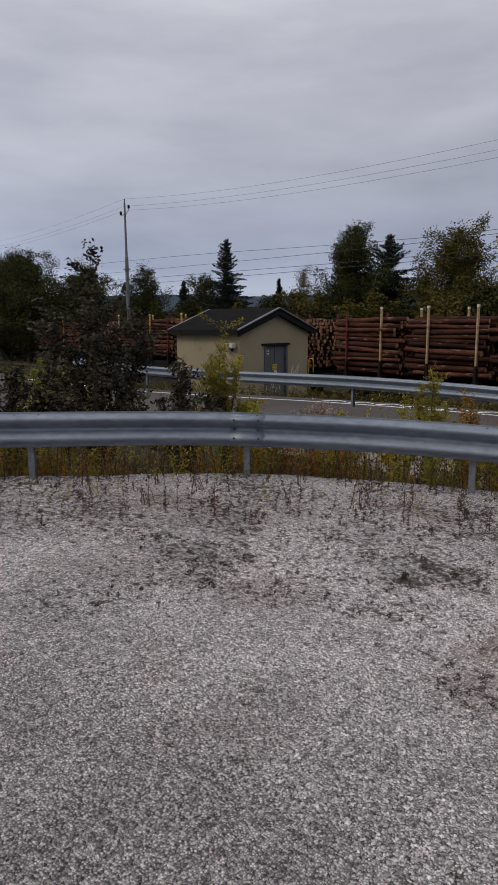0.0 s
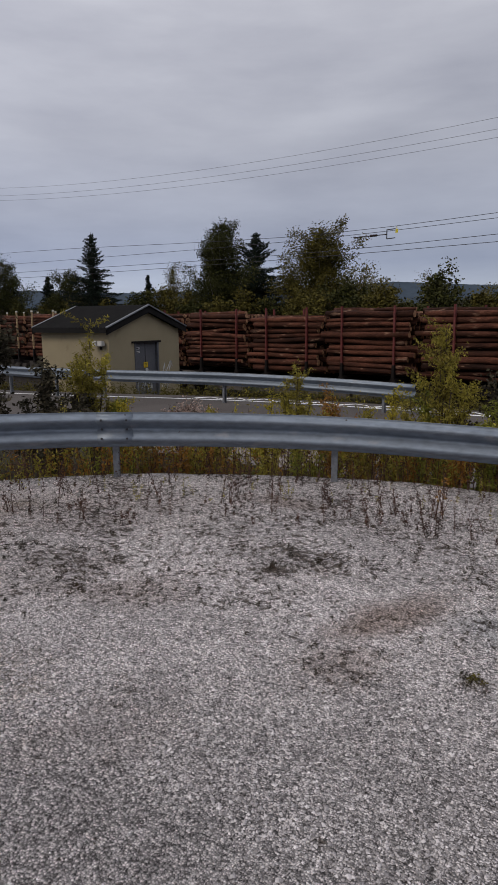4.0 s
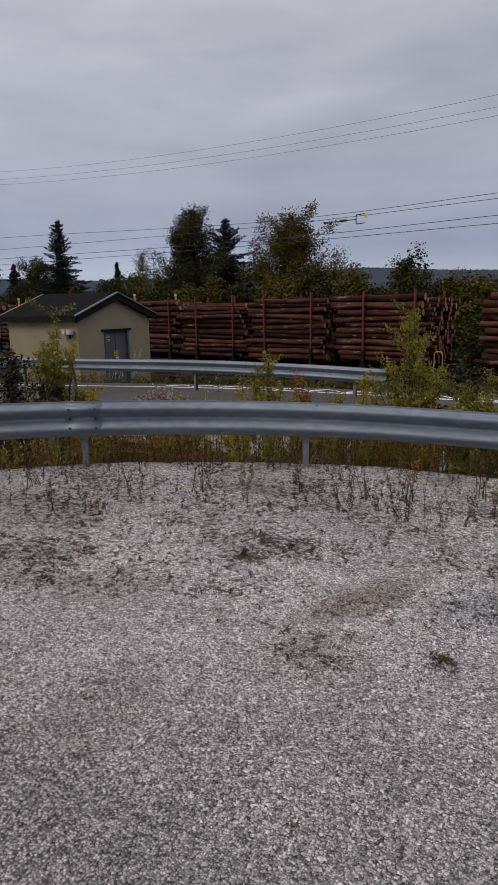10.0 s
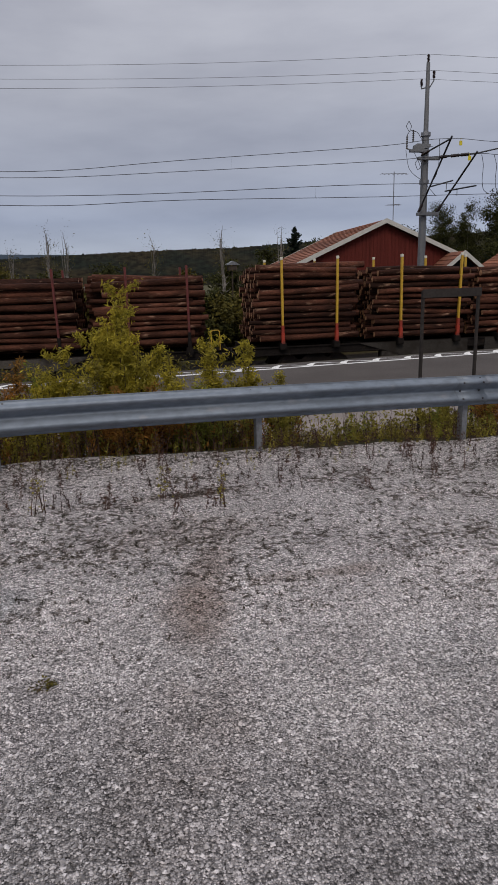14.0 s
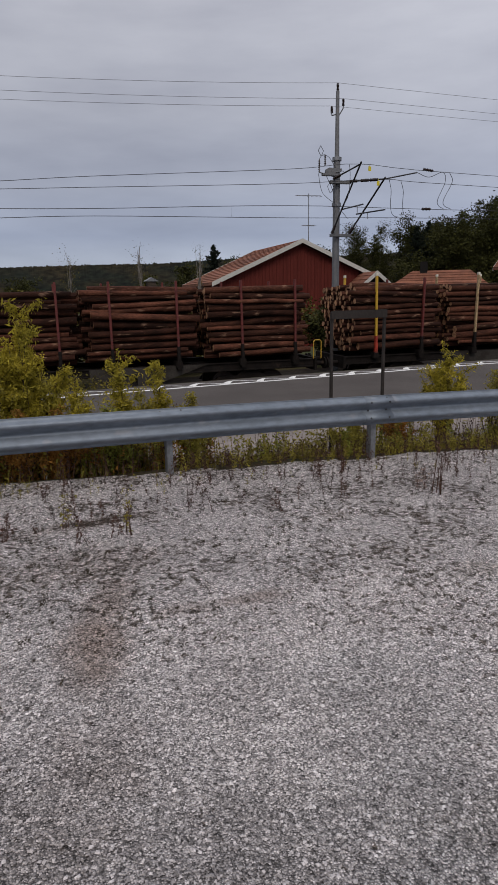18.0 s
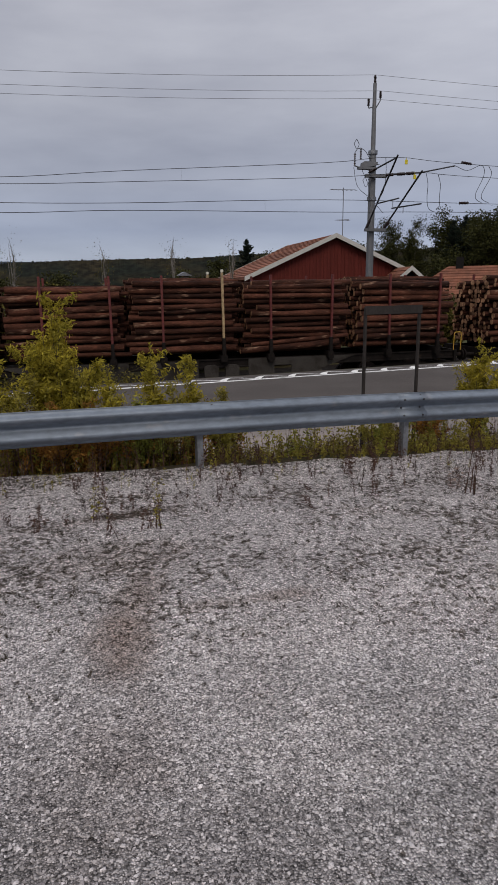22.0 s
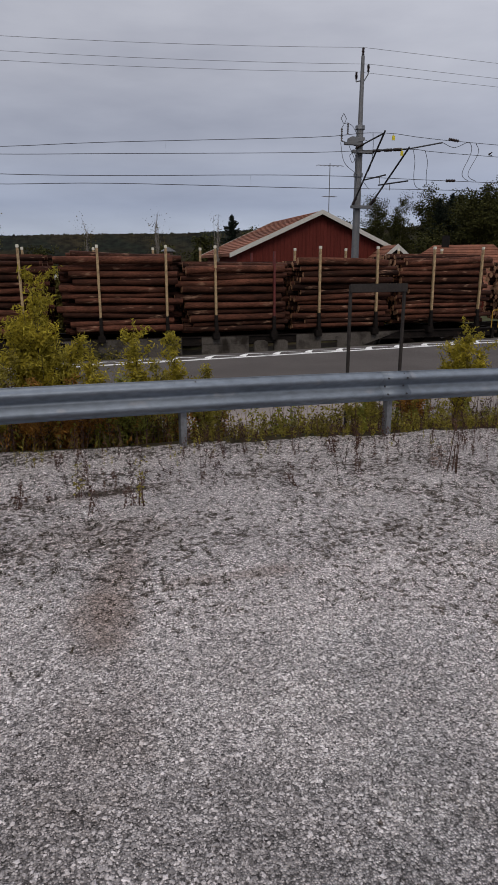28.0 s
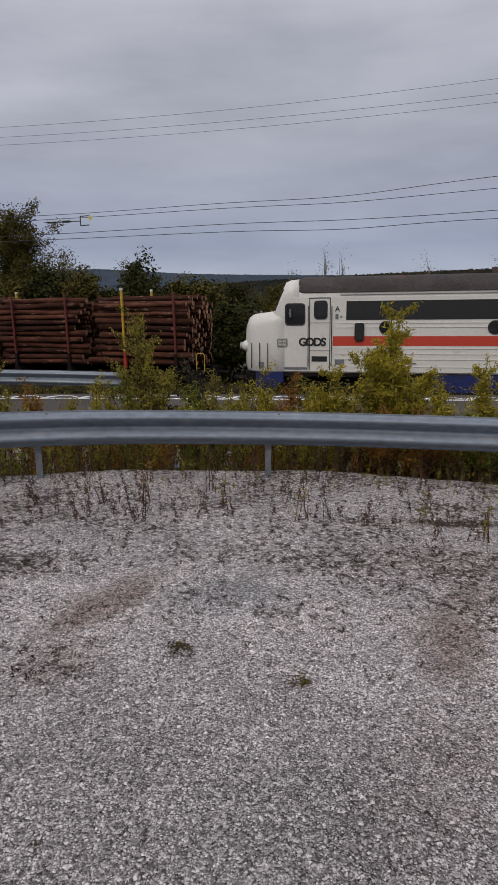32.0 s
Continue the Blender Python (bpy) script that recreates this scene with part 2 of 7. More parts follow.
def soiled(n, l, co, col):
    """Lays litter, bare soil and slate-grey stone over a colour."""
    def tex(scale, detail, rough):
        t = n.new("ShaderNodeTexNoise")
        t.inputs["Scale"].default_value, t.inputs["Detail"].default_value, t.inputs["Roughness"].default_value = scale, detail, rough
        l(co.outputs["Object"], t.inputs["Vector"])
        return t.outputs["Fac"]

    def sized(value, a, b, lo=0.0, hi=1.0):
        r = n.new("ShaderNodeMapRange")
        for key, v in (("From Min", a), ("From Max", b), ("To Min", lo), ("To Max", hi)):
            r.inputs[key].default_value = v
        l(value, r.inputs["Value"])
        return r.outputs["Result"]

    def plus(a, k, b):
        m = n.new("ShaderNodeMath")
        m.operation = "MULTIPLY_ADD"
        m.inputs[1].default_value = k
        l(a, m.inputs[0])
        l(b, m.inputs[2])
        return m.outputs["Value"]

    def tint(col, factor, tone):
        m = n.new("ShaderNodeMix")
        m.data_type, m.blend_type = "RGBA", "MULTIPLY"
        m.inputs["B"].default_value = (*tone, 1)
        l(factor, m.inputs["Factor"])
        l(col, m.inputs["A"])
        return m.outputs["Result"]

    at = n.new("ShaderNodeAttribute")
    at.attribute_name = "strewn"
    sp = n.new("ShaderNodeSeparateColor")
    l(at.outputs["Color"], sp.inputs["Color"])
    wob = tex(7.0, 5, 0.6)
    col = tint(col, sized(plus(wob, 1.0, sp.outputs["Green"]), 0.62, 1.55, 0.0, 0.95), (0.55, 0.48, 0.435))
    col = tint(col, sized(plus(wob, 0.8, sp.outputs["Blue"]), 0.6, 1.2, 0.0, 0.8), (0.72, 0.765, 0.785))
    specks = plus(sp.outputs["Red"], 0.24, tex(21.0, 6, 0.74))
    col = tint(col, sized(specks, 0.615, 0.66, 0.0, 0.92), (0.19, 0.165, 0.14))
    # coarse and fine stone lie in uneven drifts
    for fac, lo, hi in ((tex(30.0, 4, 0.7), 0.66, 1.30), (tex(2.3, 4, 0.6), 0.88, 1.10), (at.outputs["Alpha"], 0.88, 1.24)):
        ds = n.new("ShaderNodeVectorMath")
        ds.operation = "SCALE"
        l(col, ds.inputs[0])
        a, b = (0.0, 1.0) if fac == at.outputs["Alpha"] else (0.36, 0.64)
        l(sized(fac, a, b, lo, hi), ds.inputs["Scale"])
        col = ds.outputs["Vector"]
    return col


def gravel_mat():
    """Crushed pale stone with damp and soil-stained patches."""
    m = mat("gravel", (0.70, 0.652, 0.645), 0.9, var=0.25, scale=0.7, fine=160, second=(0.61, 0.567, 0.565), dirt=((0.42, 0.36, 0.31), 1.1, 0.64))
    t = m.node_tree
    n, l = t.nodes, t.links.new
    b = n["Principled BSDF"]
    old = b.inputs["Base Color"].links[0].from_socket
    co = n["Texture Coordinate"]
    vo = n.new("ShaderNodeTexVoronoi")
    vo.distance = "MANHATTAN"
    vo.inputs["Scale"].default_value = 135
    l(co.outputs["Object"], vo.inputs["Vector"])
    hs = n.new("ShaderNodeSeparateColor")
    l(vo.outputs["Color"], hs.inputs["Color"])
    mr = n.new("ShaderNodeMapRange")
    mr.inputs["To Min"].default_value, mr.inputs["To Max"].default_value = 0.22, 1.72
    l(hs.outputs["Red"], mr.inputs["Value"])
    # shade between the stones, painted as darker cell rims
    gap_shade = n.new("ShaderNodeMapRange")
    gap_shade.inputs["To Min"].default_value, gap_shade.inputs["To Max"].default_value = 1.0, 0.45
    gap_shade.inputs["From Min"].default_value, gap_shade.inputs["From Max"].default_value = 0.45, 1.0
    l(vo.outputs["Distance"], gap_shade.inputs["Value"])
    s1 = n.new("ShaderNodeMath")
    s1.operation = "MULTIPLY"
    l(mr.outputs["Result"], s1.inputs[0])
    l(gap_shade.outputs["Result"], s1.inputs[1])
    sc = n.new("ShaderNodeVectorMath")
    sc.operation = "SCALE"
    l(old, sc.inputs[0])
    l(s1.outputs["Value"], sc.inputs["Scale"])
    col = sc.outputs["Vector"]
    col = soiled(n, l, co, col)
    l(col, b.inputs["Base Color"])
    bp = n.new("ShaderNodeBump")
    bp.inputs["Strength"].default_value, bp.inputs["Distance"].default_value = 0.8, 0.02
    bp.invert = True
    l(vo.outputs["Distance"], bp.inputs["Height"])
    l(bp.outputs["Normal"], b.inputs["Normal"])
    return m


def stone_mat():
    m = mat("crushed_stone", (0.54, 0.508, 0.512), 0.85, var=0.2, scale=30, fine=200, random=0.65, island=True)
    t = m.node_tree
    b = t.nodes["Principled BSDF"]
    col = soiled(t.nodes, t.links.new, t.nodes["Texture Coordinate"], b.inputs["Base Color"].links[0].from_socket)
    t.links.new(col, b.inputs["Base Color"])
    return m


M = {
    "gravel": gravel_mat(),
    "stone": stone_mat(),
    "soil": mat("verge_soil", (0.040, 0.031, 0.018), 0.95, var=0.4, scale=1.5, fine=30, second=(0.04, 0.040, 0.018), bump=0.6),
    # dark stone, its tone lowered further to carry the train's shadow
    "ballast": mat("ballast", (0.034, 0.028, 0.024), 0.9, var=0.5, scale=3, fine=18, bump=1.0),
    "field": mat("meadow", (0.055, 0.062, 0.028), 0.95, var=0.35, scale=0.3, fine=6, second=(0.085, 0.07, 0.035), bump=0.5),
    "asphalt": mat("asphalt", (0.088, 0.078, 0.073), 0.9, var=0.14, scale=0.8, fine=90, bump=0.3, second=(0.073, 0.064, 0.060)),
    "paint": mat("road_paint", (0.82, 0.82, 0.80), 0.7, var=0.2, scale=3, fine=40, dirt=((0.2, 0.19, 0.18), 5.0, 0.56)),
    "dust": mat("dusty_shoulder", (0.27, 0.235, 0.215), 0.95, var=0.2, scale=1.5, fine=70, second=(0.20, 0.175, 0.16), bump=0.3),
    "zinc": mat("galvanised_steel", (0.20, 0.232, 0.275), 0.52, 0.45, var=0.16, scale=2.2, fine=25, second=(0.165, 0.195, 0.235), dirt=((0.27, 0.28, 0.30), 9.0, 0.62), stretch=(0.4, 0.4, 1)),
    "zinc_old": mat("dull_steel", (0.22, 0.23, 0.25), 0.6, 0.6, var=0.2, scale=3, fine=30),
    "bolt": mat("dark_bolt", (0.08, 0.08, 0.085), 0.5, 0.7, var=0.2),
}


# ---- mesh helpers ----
def finish(ob, bm, material, smooth=False):
    bmesh.ops.recalc_face_normals(bm, faces=bm.faces)
    for f in bm.faces:
        f.smooth = smooth
    bm.to_mesh(ob.data)
    bm.free()
    for m in (material if isinstance(material, (list, tuple)) else [material]):
        ob.data.materials.append(m)
    return ob


def part(name, bm, material, parent=None, label="", smooth=False, at=None):
    ob = new(name, bpy.data.meshes.new(name))
    finish(ob, bm, material, smooth)
    if parent is not None:
        ob.parent = parent
    if at is not None:
        ob.matrix_basis = at
    return tagged(ob, label=label)


def shared(name, mesh, parent, at):
    """One more piece on a mesh that is there already."""
    ob = new(name, mesh)
    ob.parent = parent
    ob.matrix_basis = at
    return ob


def thing(name, label, category, at=None, group="", kind=""):
    ob = new(name)
    ob.empty_display_size = 0.2
    if at is not None:
        ob.matrix_basis = at
    return tagged(ob, label, category, group, kind)


def box(bm, x0, y0, z0, x1, y1, z1, bevel=0.0):
    r = bmesh.ops.create_cube(bm, size=1.0, matrix=Matrix.LocRotScale(((x0 + x1) / 2, (y0 + y1) / 2, (z0 + z1) / 2), None, (abs(x1 - x0), abs(y1 - y0), abs(z1 - z0))))
    if bevel:
        es = list({e for v in r["verts"] for e in v.link_edges})
        bmesh.ops.bevel(bm, geom=es, offset=bevel, segments=2, affect="EDGES")
    return bm


def rod(bm, a, b, r0, r1=None, n=8, caps=True):
    a, b = Vector(a), Vector(b)
    q = (b - a).to_track_quat("Z", "Y")
    u, v = q @ Vector((1, 0, 0)), q @ Vector((0, 1, 0))
    r1 = r0 if r1 is None else r1
    ring = [u * math.cos(2 * math.pi * k / n) + v * math.sin(2 * math.pi * k / n) for k in range(n)]
    lo, hi = [bm.verts.new(a + d * r0) for d in ring], [bm.verts.new(b + d * r1) for d in ring]
    for k in range(n):
        bm.faces.new((lo[k], lo[(k + 1) % n], hi[(k + 1) % n], hi[k]))
    if caps:
        bm.faces.new(lo[::-1])
        bm.faces.new(hi)
    return bm


def sweep(bm, path, profile, up=Vector((0, 0, 1)), closed=True, caps=True):
    """A profile (list of (side, up)) carried along a path of points."""
    rings = []
    for i, p in enumerate(path):
        p = Vector(p)
        d = (Vector(path[min(i + 1, len(path) - 1)]) - Vector(path[max(i - 1, 0)])).normalized()
        side = d.cross(up).normalized()
        rings.append([bm.verts.new(p + side * u + up * v) for u, v in profile])
    k = len(profile)
    for a, b in zip(rings, rings[1:]):
        for j in range(k if closed else k - 1):
            bm.faces.new((a[j], a[(j + 1) % k], b[(j + 1) % k], b[j]))
    if closed and caps:
        bm.faces.new(rings[0])
        bm.faces.new(rings[-1])
    return bm


def prism(bm, outline, lo, hi, axis="y"):
    """An outline of two coordinates, drawn out along the third."""
    def v(p, h):
        return {"y": (p[0], h, p[1]), "x": (h, p[0], p[1]), "z": (p[0], p[1], h)}[axis]
    a = [bm.verts.new(v(p, lo)) for p in outline]
    b = [bm.verts.new(v(p, hi)) for p in outline]
    bm.faces.new(a)
    bm.faces.new(b)
    for i in range(len(a)):
        j = (i + 1) % len(a)
        bm.faces.new((a[i], a[j], b[j], b[i]))
    return bm


def smooth_line(points, per=6):
    """Catmull-Rom through the points."""
    pts = [Vector(p) for p in points]
    pts = [pts[0] * 2 - pts[1], *pts, pts[-1] * 2 - pts[-2]]
    out = []
    for i in range(1, len(pts) - 2):
        a, b, c, d = pts[i - 1:i + 3]
        for k in range(per):
            t = k / per
            out.append(0.5 * (2 * b + (c - a) * t + (2 * a - 5 * b + 4 * c - d) * t * t + (3 * b - a - 3 * c + d) * t ** 3))
    return [*out, pts[-2]]


# ---- the lie of the land ----
RAIL_LINE = [(-9.6, -7.0), (-8.3, -3.0), (-6.75, 0.3), (-5.19, 2.59), (-3.96, 4.07), (-2.30, 5.16), (-0.31, 5.70), (2.08, 5.75), (4.33, 5.66), (6.6, 5.45), (9.0, 5.1), (13.0, 4.2)]
RAIL_PATH = np.array([(p.x, p.y) for p in smooth_line([(x, y, 0) for x, y in RAIL_LINE], 5)])
ROAD_Z, RAIL_Z, FIELD_Z = -0.33, -2.05, -1.9
TRACK_Y = 23.0


def road_z(x):
    """The road falls off gently to the west."""
    return ROAD_Z - 0.40 * ease((-5.0 - x) / 16.0)


def lot_z(x, y):
    return -0.040 * x + 0.0056 * y


def beyond(x, y):
    """Signed distance past the guardrail's line, seen from the lot."""
    a, b = RAIL_PATH[:-1], RAIL_PATH[1:]
    d = b - a
    s = np.clip(((x - a[:, 0]) * d[:, 0] + (y - a[:, 1]) * d[:, 1]) / (d ** 2).sum(1), 0, 1)
    q = a + d * s[:, None]
    k = int(np.argmin((q[:, 0] - x) ** 2 + (q[:, 1] - y) ** 2))
    side = d[k, 0] * (y - q[k, 1]) - d[k, 1] * (x - q[k, 0])
    return math.copysign(math.hypot(q[k, 0] - x, q[k, 1] - y), side)


def ease(t):
    t = min(1, max(0, t))
    return t * t * (3 - 2 * t)


def ground_z(x, y):
    s = beyond(x, y) if abs(x) < 60 and y < 14 else 9.0
    near = lot_z(max(-12, min(14, x)), min(y, 6))
    if s < 9:
        wob = 0.03 * noise.noise((x * 0.9, y * 0.9, 0)) + 0.012 * noise.noise((x * 4, y * 4, 3))
        z = near + wob - ease((s - 0.12) / 0.75) * (near - road_z(x) + 0.02)
        if s < 1.0:
            return z
    z = road_z(x) - 0.02
    z -= ease((y - 13.9) / 3.0) * (road_z(x) + 1.95)
    if y > 30:
        z += 0.25 * noise.noise((x * 0.05, y * 0.05, 1)) * min(1, (y - 30) / 20)
    return z


def lip(x):
    """How far the gravel reaches past the guardrail's line."""
    return 0.16 - 0.13 * ease((x - 0.5) / 2.5)


def ground():
    xs = np.concatenate([[-3000, -900, -300, -120, -70, -45], np.arange(-32, -9, 1.0), np.arange(-9, -6.4, 0.2), np.arange(-6.4, 6.4, 0.08), np.arange(6.4, 9, 0.2), np.arange(9, 32, 1.0), [45, 70, 120, 300, 900, 3000]])
    ys = np.concatenate([[-3000, -600, -120, -40, -15, -8], np.arange(-5, 0.5, 0.5), np.arange(0.5, 6.2, 0.07), np.arange(6.2, 8.0, 0.16), np.arange(8.0, 32, 1.0), [36, 42, 50, 70, 100, 160, 300, 600, 1200, 3000]])
    bm = bmesh.new()
    grid = [[bm.verts.new((x, y, ground_z(float(x), float(y)))) for x in xs] for y in ys]
    for j in range(len(ys) - 1):
        for i in range(len(xs) - 1):
            f = bm.faces.new((grid[j][i], grid[j][i + 1], grid[j + 1][i + 1], grid[j + 1][i]))
            cx, cy = (xs[i] + xs[i + 1]) / 2, (ys[j] + ys[j + 1]) / 2
            s = beyond(cx, cy) if abs(cx) < 60 and cy < 14 else 9
            f.material_index = 0 if s < lip(cx) else 1 if cy < 20.6 else 2 if cy < 27.5 else 3
    ob = new("ground", bpy.data.meshes.new("ground"))
    finish(ob, bm, [M["gravel"], M["soil"], M["ballast"], M["field"]], True)
    strew(ob.data)
    return tagged(ob, "pale crushed gravel lot falling to a weedy verge", "ground", kind="structure")


ground()


def road():
    bm = bmesh.new()
    pts = smooth_line([(-60, 3.5, 0), (-30, 5.8, 0), (-14, 6.6, 0), (-8, 6.9, 0), (-3, 7.0, 0), (1, 6.95, 0), (3, 6.65, 0), (9, 6.3, 0), (20, 6.0, 0), (60, 3, 0)], 8)
    far = 13.75
    top = [(bm.verts.new((p.x, p.y, road_z(p.x))), bm.verts.new((p.x, far, road_z(p.x)))) for p in pts]
    low = [(bm.verts.new((p.x, p.y - 0.05, road_z(p.x) - 0.2)), bm.verts.new((p.x, far + 0.05, road_z(p.x) - 0.2))) for p in pts]
    for i in range(len(pts) - 1):
        bm.faces.new((top[i][0], top[i + 1][0], top[i + 1][1], top[i][1]))
        bm.faces.new((top[i][0], low[i][0], low[i + 1][0], top[i + 1][0]))
        bm.faces.new((top[i][1], top[i + 1][1], low[i + 1][1], low[i][1]))
    ob = part("road", bm, M["asphalt"])
    tagged(ob, "weathered grey asphalt road below the lot", "road", kind="structure")
    bm = bmesh.new()
    rim = [(bm.verts.new((p.x, p.y + 0.02, road_z(p.x) + 0.004)), bm.verts.new((p.x, 8.7 + 0.15 * math.sin(p.x * 1.3), road_z(p.x) + 0.004))) for p in pts if -14 < p.x < 30]
    for a, b in zip(rim, rim[1:]):
        bm.faces.new((a[0], b[0], b[1], a[1]))
    tagged(part("road_shoulder", bm, M["dust"]), "pale dusty shoulder along the road's near side", "road", kind="structure")
    bm = bmesh.new()
    top = [(bm.verts.new((x, 12.98, road_z(x) + 0.004)), bm.verts.new((x, 13.11, road_z(x) + 0.004))) for x in np.arange(-26, 45, 1.0)]
    for a, b in zip(top, top[1:]):
        bm.faces.new((a[0], b[0], b[1], a[1]))
    line = part("edge_line", bm, M["paint"], ob, "worn white edge line")
    x = -10.0
    tooth = None
    while x < 26:
        bm = bmesh.new()
        arc = [Vector((0.0, 0.0, 0)), Vector((0.13, 0.22, 0)), Vector((0.28, 0.38, 0)), Vector((0.52, 0.28, 0)), Vector((0.80, 0.03, 0))]
        if tooth is None:
            for a, b, w0, w1 in zip(arc, arc[1:], (0.17, 0.14, 0.08, 0.06), (0.14, 0.08, 0.06, 0.05)):
                n = Vector((-(b - a).y, (b - a).x, 0)).normalized()
                bm.faces.new([bm.verts.new(v) for v in (a - n * w0 / 2, b - n * w1 / 2, b + n * w1 / 2, a + n * w0 / 2)])
            tooth = part("painted_tooth", bm, M["paint"], ob, at=pose(x, 13.12, road_z(x + 0.4) + 0.006))
        else:
            bm.free()
            shared("painted_tooth", tooth.data, ob, pose(x, 13.12, road_z(x + 0.4) + 0.006))
        x += 0.82
    return ob


road()


# ---- guardrails ----
def guardrail(name, line, posts, label, splices=()):
    """W-beam on steel posts; the beam's bolts and splices are parts."""
    ob = thing(name, label, "guardrail")
    prof = [(0.012, 0.0), (0.0, 0.008), (0.062, 0.046), (0.079, 0.062), (0.083, 0.078), (0.078, 0.096), (0.014, 0.138), (0.0, 0.150), (0.0, 0.165), (0.012, 0.178), (0.074, 0.228), (0.083, 0.246), (0.079, 0.262), (0.058, 0.276), (0.0, 0.301), (0.012, 0.311)]
    thick = [(u - 0.006, v) for u, v in reversed(prof)]
    loop = prof + thick
    pts = smooth_line(line, 10)
    bm = bmesh.new()
    sweep(bm, pts, [(u + 0.045, v - 0.31) for u, v in loop])
    beam = part("beam", bm, M["zinc"], ob, "galvanised two-wave steel beam", smooth=False)
    for f in beam.data.polygons:
        f.use_smooth = True
    for x, y in splices:                      # where two lengths of beam overlap, bolted through
        i = min(range(1, len(pts) - 1), key=lambda k: (pts[k].x - x) ** 2 + (pts[k].y - y) ** 2)
        d = (pts[i + 1] - pts[i - 1]).normalized()
        bm = bmesh.new()
        sweep(bm, [pts[i] - d * 0.17, pts[i], pts[i] + d * 0.17], [(u + 0.0475, v - 0.31) for u, v in loop])
        sp = part("splice_plate", bm, M["zinc"], ob)
        for f in sp.data.polygons:
            f.use_smooth = True
        side = d.cross(Vector((0, 0, 1)))
        for du in (-0.11, 0.11):
            for u, v in ((0.083, 0.250), (0.080, 0.085), (0.010, 0.156)):
                bm = bmesh.new()
                p = pts[i] + d * du + side * (u + 0.048) + Vector((0, 0, v - 0.31))
                rod(bm, p, p + side * 0.010, 0.011, 0.008, 8)
                part("bolt", bm, M["bolt"], sp)
    for x, y, z in posts:
        bm = bmesh.new()
        i = min(range(len(pts) - 1), key=lambda k: (pts[k].x - x) ** 2 + (pts[k].y - y) ** 2)
        d = (pts[i + 1] - pts[i]).normalized()
        ang = math.atan2(d.y, d.x)
        zt = pts[i].z - 0.04
        h = zt - z + 0.3
        box(bm, -0.028, -0.03, -h, 0.028, -0.025, 0)
        box(bm, -0.028, -0.025, -h, -0.023, 0.065, 0)
        box(bm, -0.023, 0.060, -h, 0.028, 0.065, 0)
        p = part("post", bm, M["zinc_old"], ob, at=Matrix.Translation((x, y, zt)) @ pose(0, 0, 0, 0, 0, math.degrees(ang)) @ pose(0, 0.035, 0))
        for du in (-0.10, 0.10):
            bm = bmesh.new()
            rod(bm, (0, 0, 0), (0, 0, 0.012), 0.013, 0.009, 8)
            q = Matrix.Translation(pts[i]) @ pose(0, 0, 0, 0, 0, math.degrees(ang)) @ pose(du, -0.07, -0.030, 60, 0, 0)
            part("bolt", bm, M["bolt"], ob, at=q)
    return ob


def front_rail():
    line = [(x, y, lot_z(x, y) + 0.615 + 0.018 * max(0, x)) for x, y in RAIL_LINE]
    posts = [(x, y, lot_z(x, y)) for x, y in RAIL_LINE[1:-1]]
    return guardrail("guardrail", line, posts, "galvanised steel guardrail on posts along the gravel edge", ((-3.96, 4.07), (4.33, 5.66)))


front_rail()
BACK = [(-24.0, 14.2, 0.22), (-17.5, 12.95, 0.22), (-13.0, 12.6, 0.28), (-8.7, 12.5, 0.36), (-6.0, 12.5, 0.35), (-3.9, 12.5, 0.30)]
guardrail("guardrail", BACK, [(x, y, road_z(x)) for x, y in ((-21.5, 13.7), (-17.3, 12.93), (-14.9, 12.72), (-12.8, 12.6), (-8.65, 12.5), (-4.6, 12.5))], "galvanised steel guardrail across the road, ending short")


# ---- more materials ----
def leaf_mat(name, a, b, rough=0.8, thin=0.0):
    """Leaves; thin lets that share of the light through the blade."""
    m = mat(name, a, rough, var=0.2, scale=3, fine=20, second=b, random=0.35, island=True)
    if thin:
        t = m.node_tree
        p = t.nodes["Principled BSDF"]
        tr = t.nodes.new("ShaderNodeBsdfTranslucent")
        mx = t.nodes.new("ShaderNodeMixShader")
        mx.inputs["Fac"].default_value = thin
        t.links.new(p.inputs["Base Color"].links[0].from_socket, tr.inputs["Color"])
        t.links.new(p.outputs["BSDF"], mx.inputs[1])
        t.links.new(tr.outputs["BSDF"], mx.inputs[2])
        t.links.new(mx.outputs["Shader"], t.nodes["Material Output"].inputs["Surface"])
    return m


def bark_mat(name, base, island=True):
    return mat(name, base, 0.85, var=0.4, scale=5, fine=34, second=tuple(c * 0.42 for c in base), random=0.62, island=island, stretch=(0.3, 1, 1), bump=0.8, dirt=((0.33, 0.20, 0.135), 6.0, 0.64))


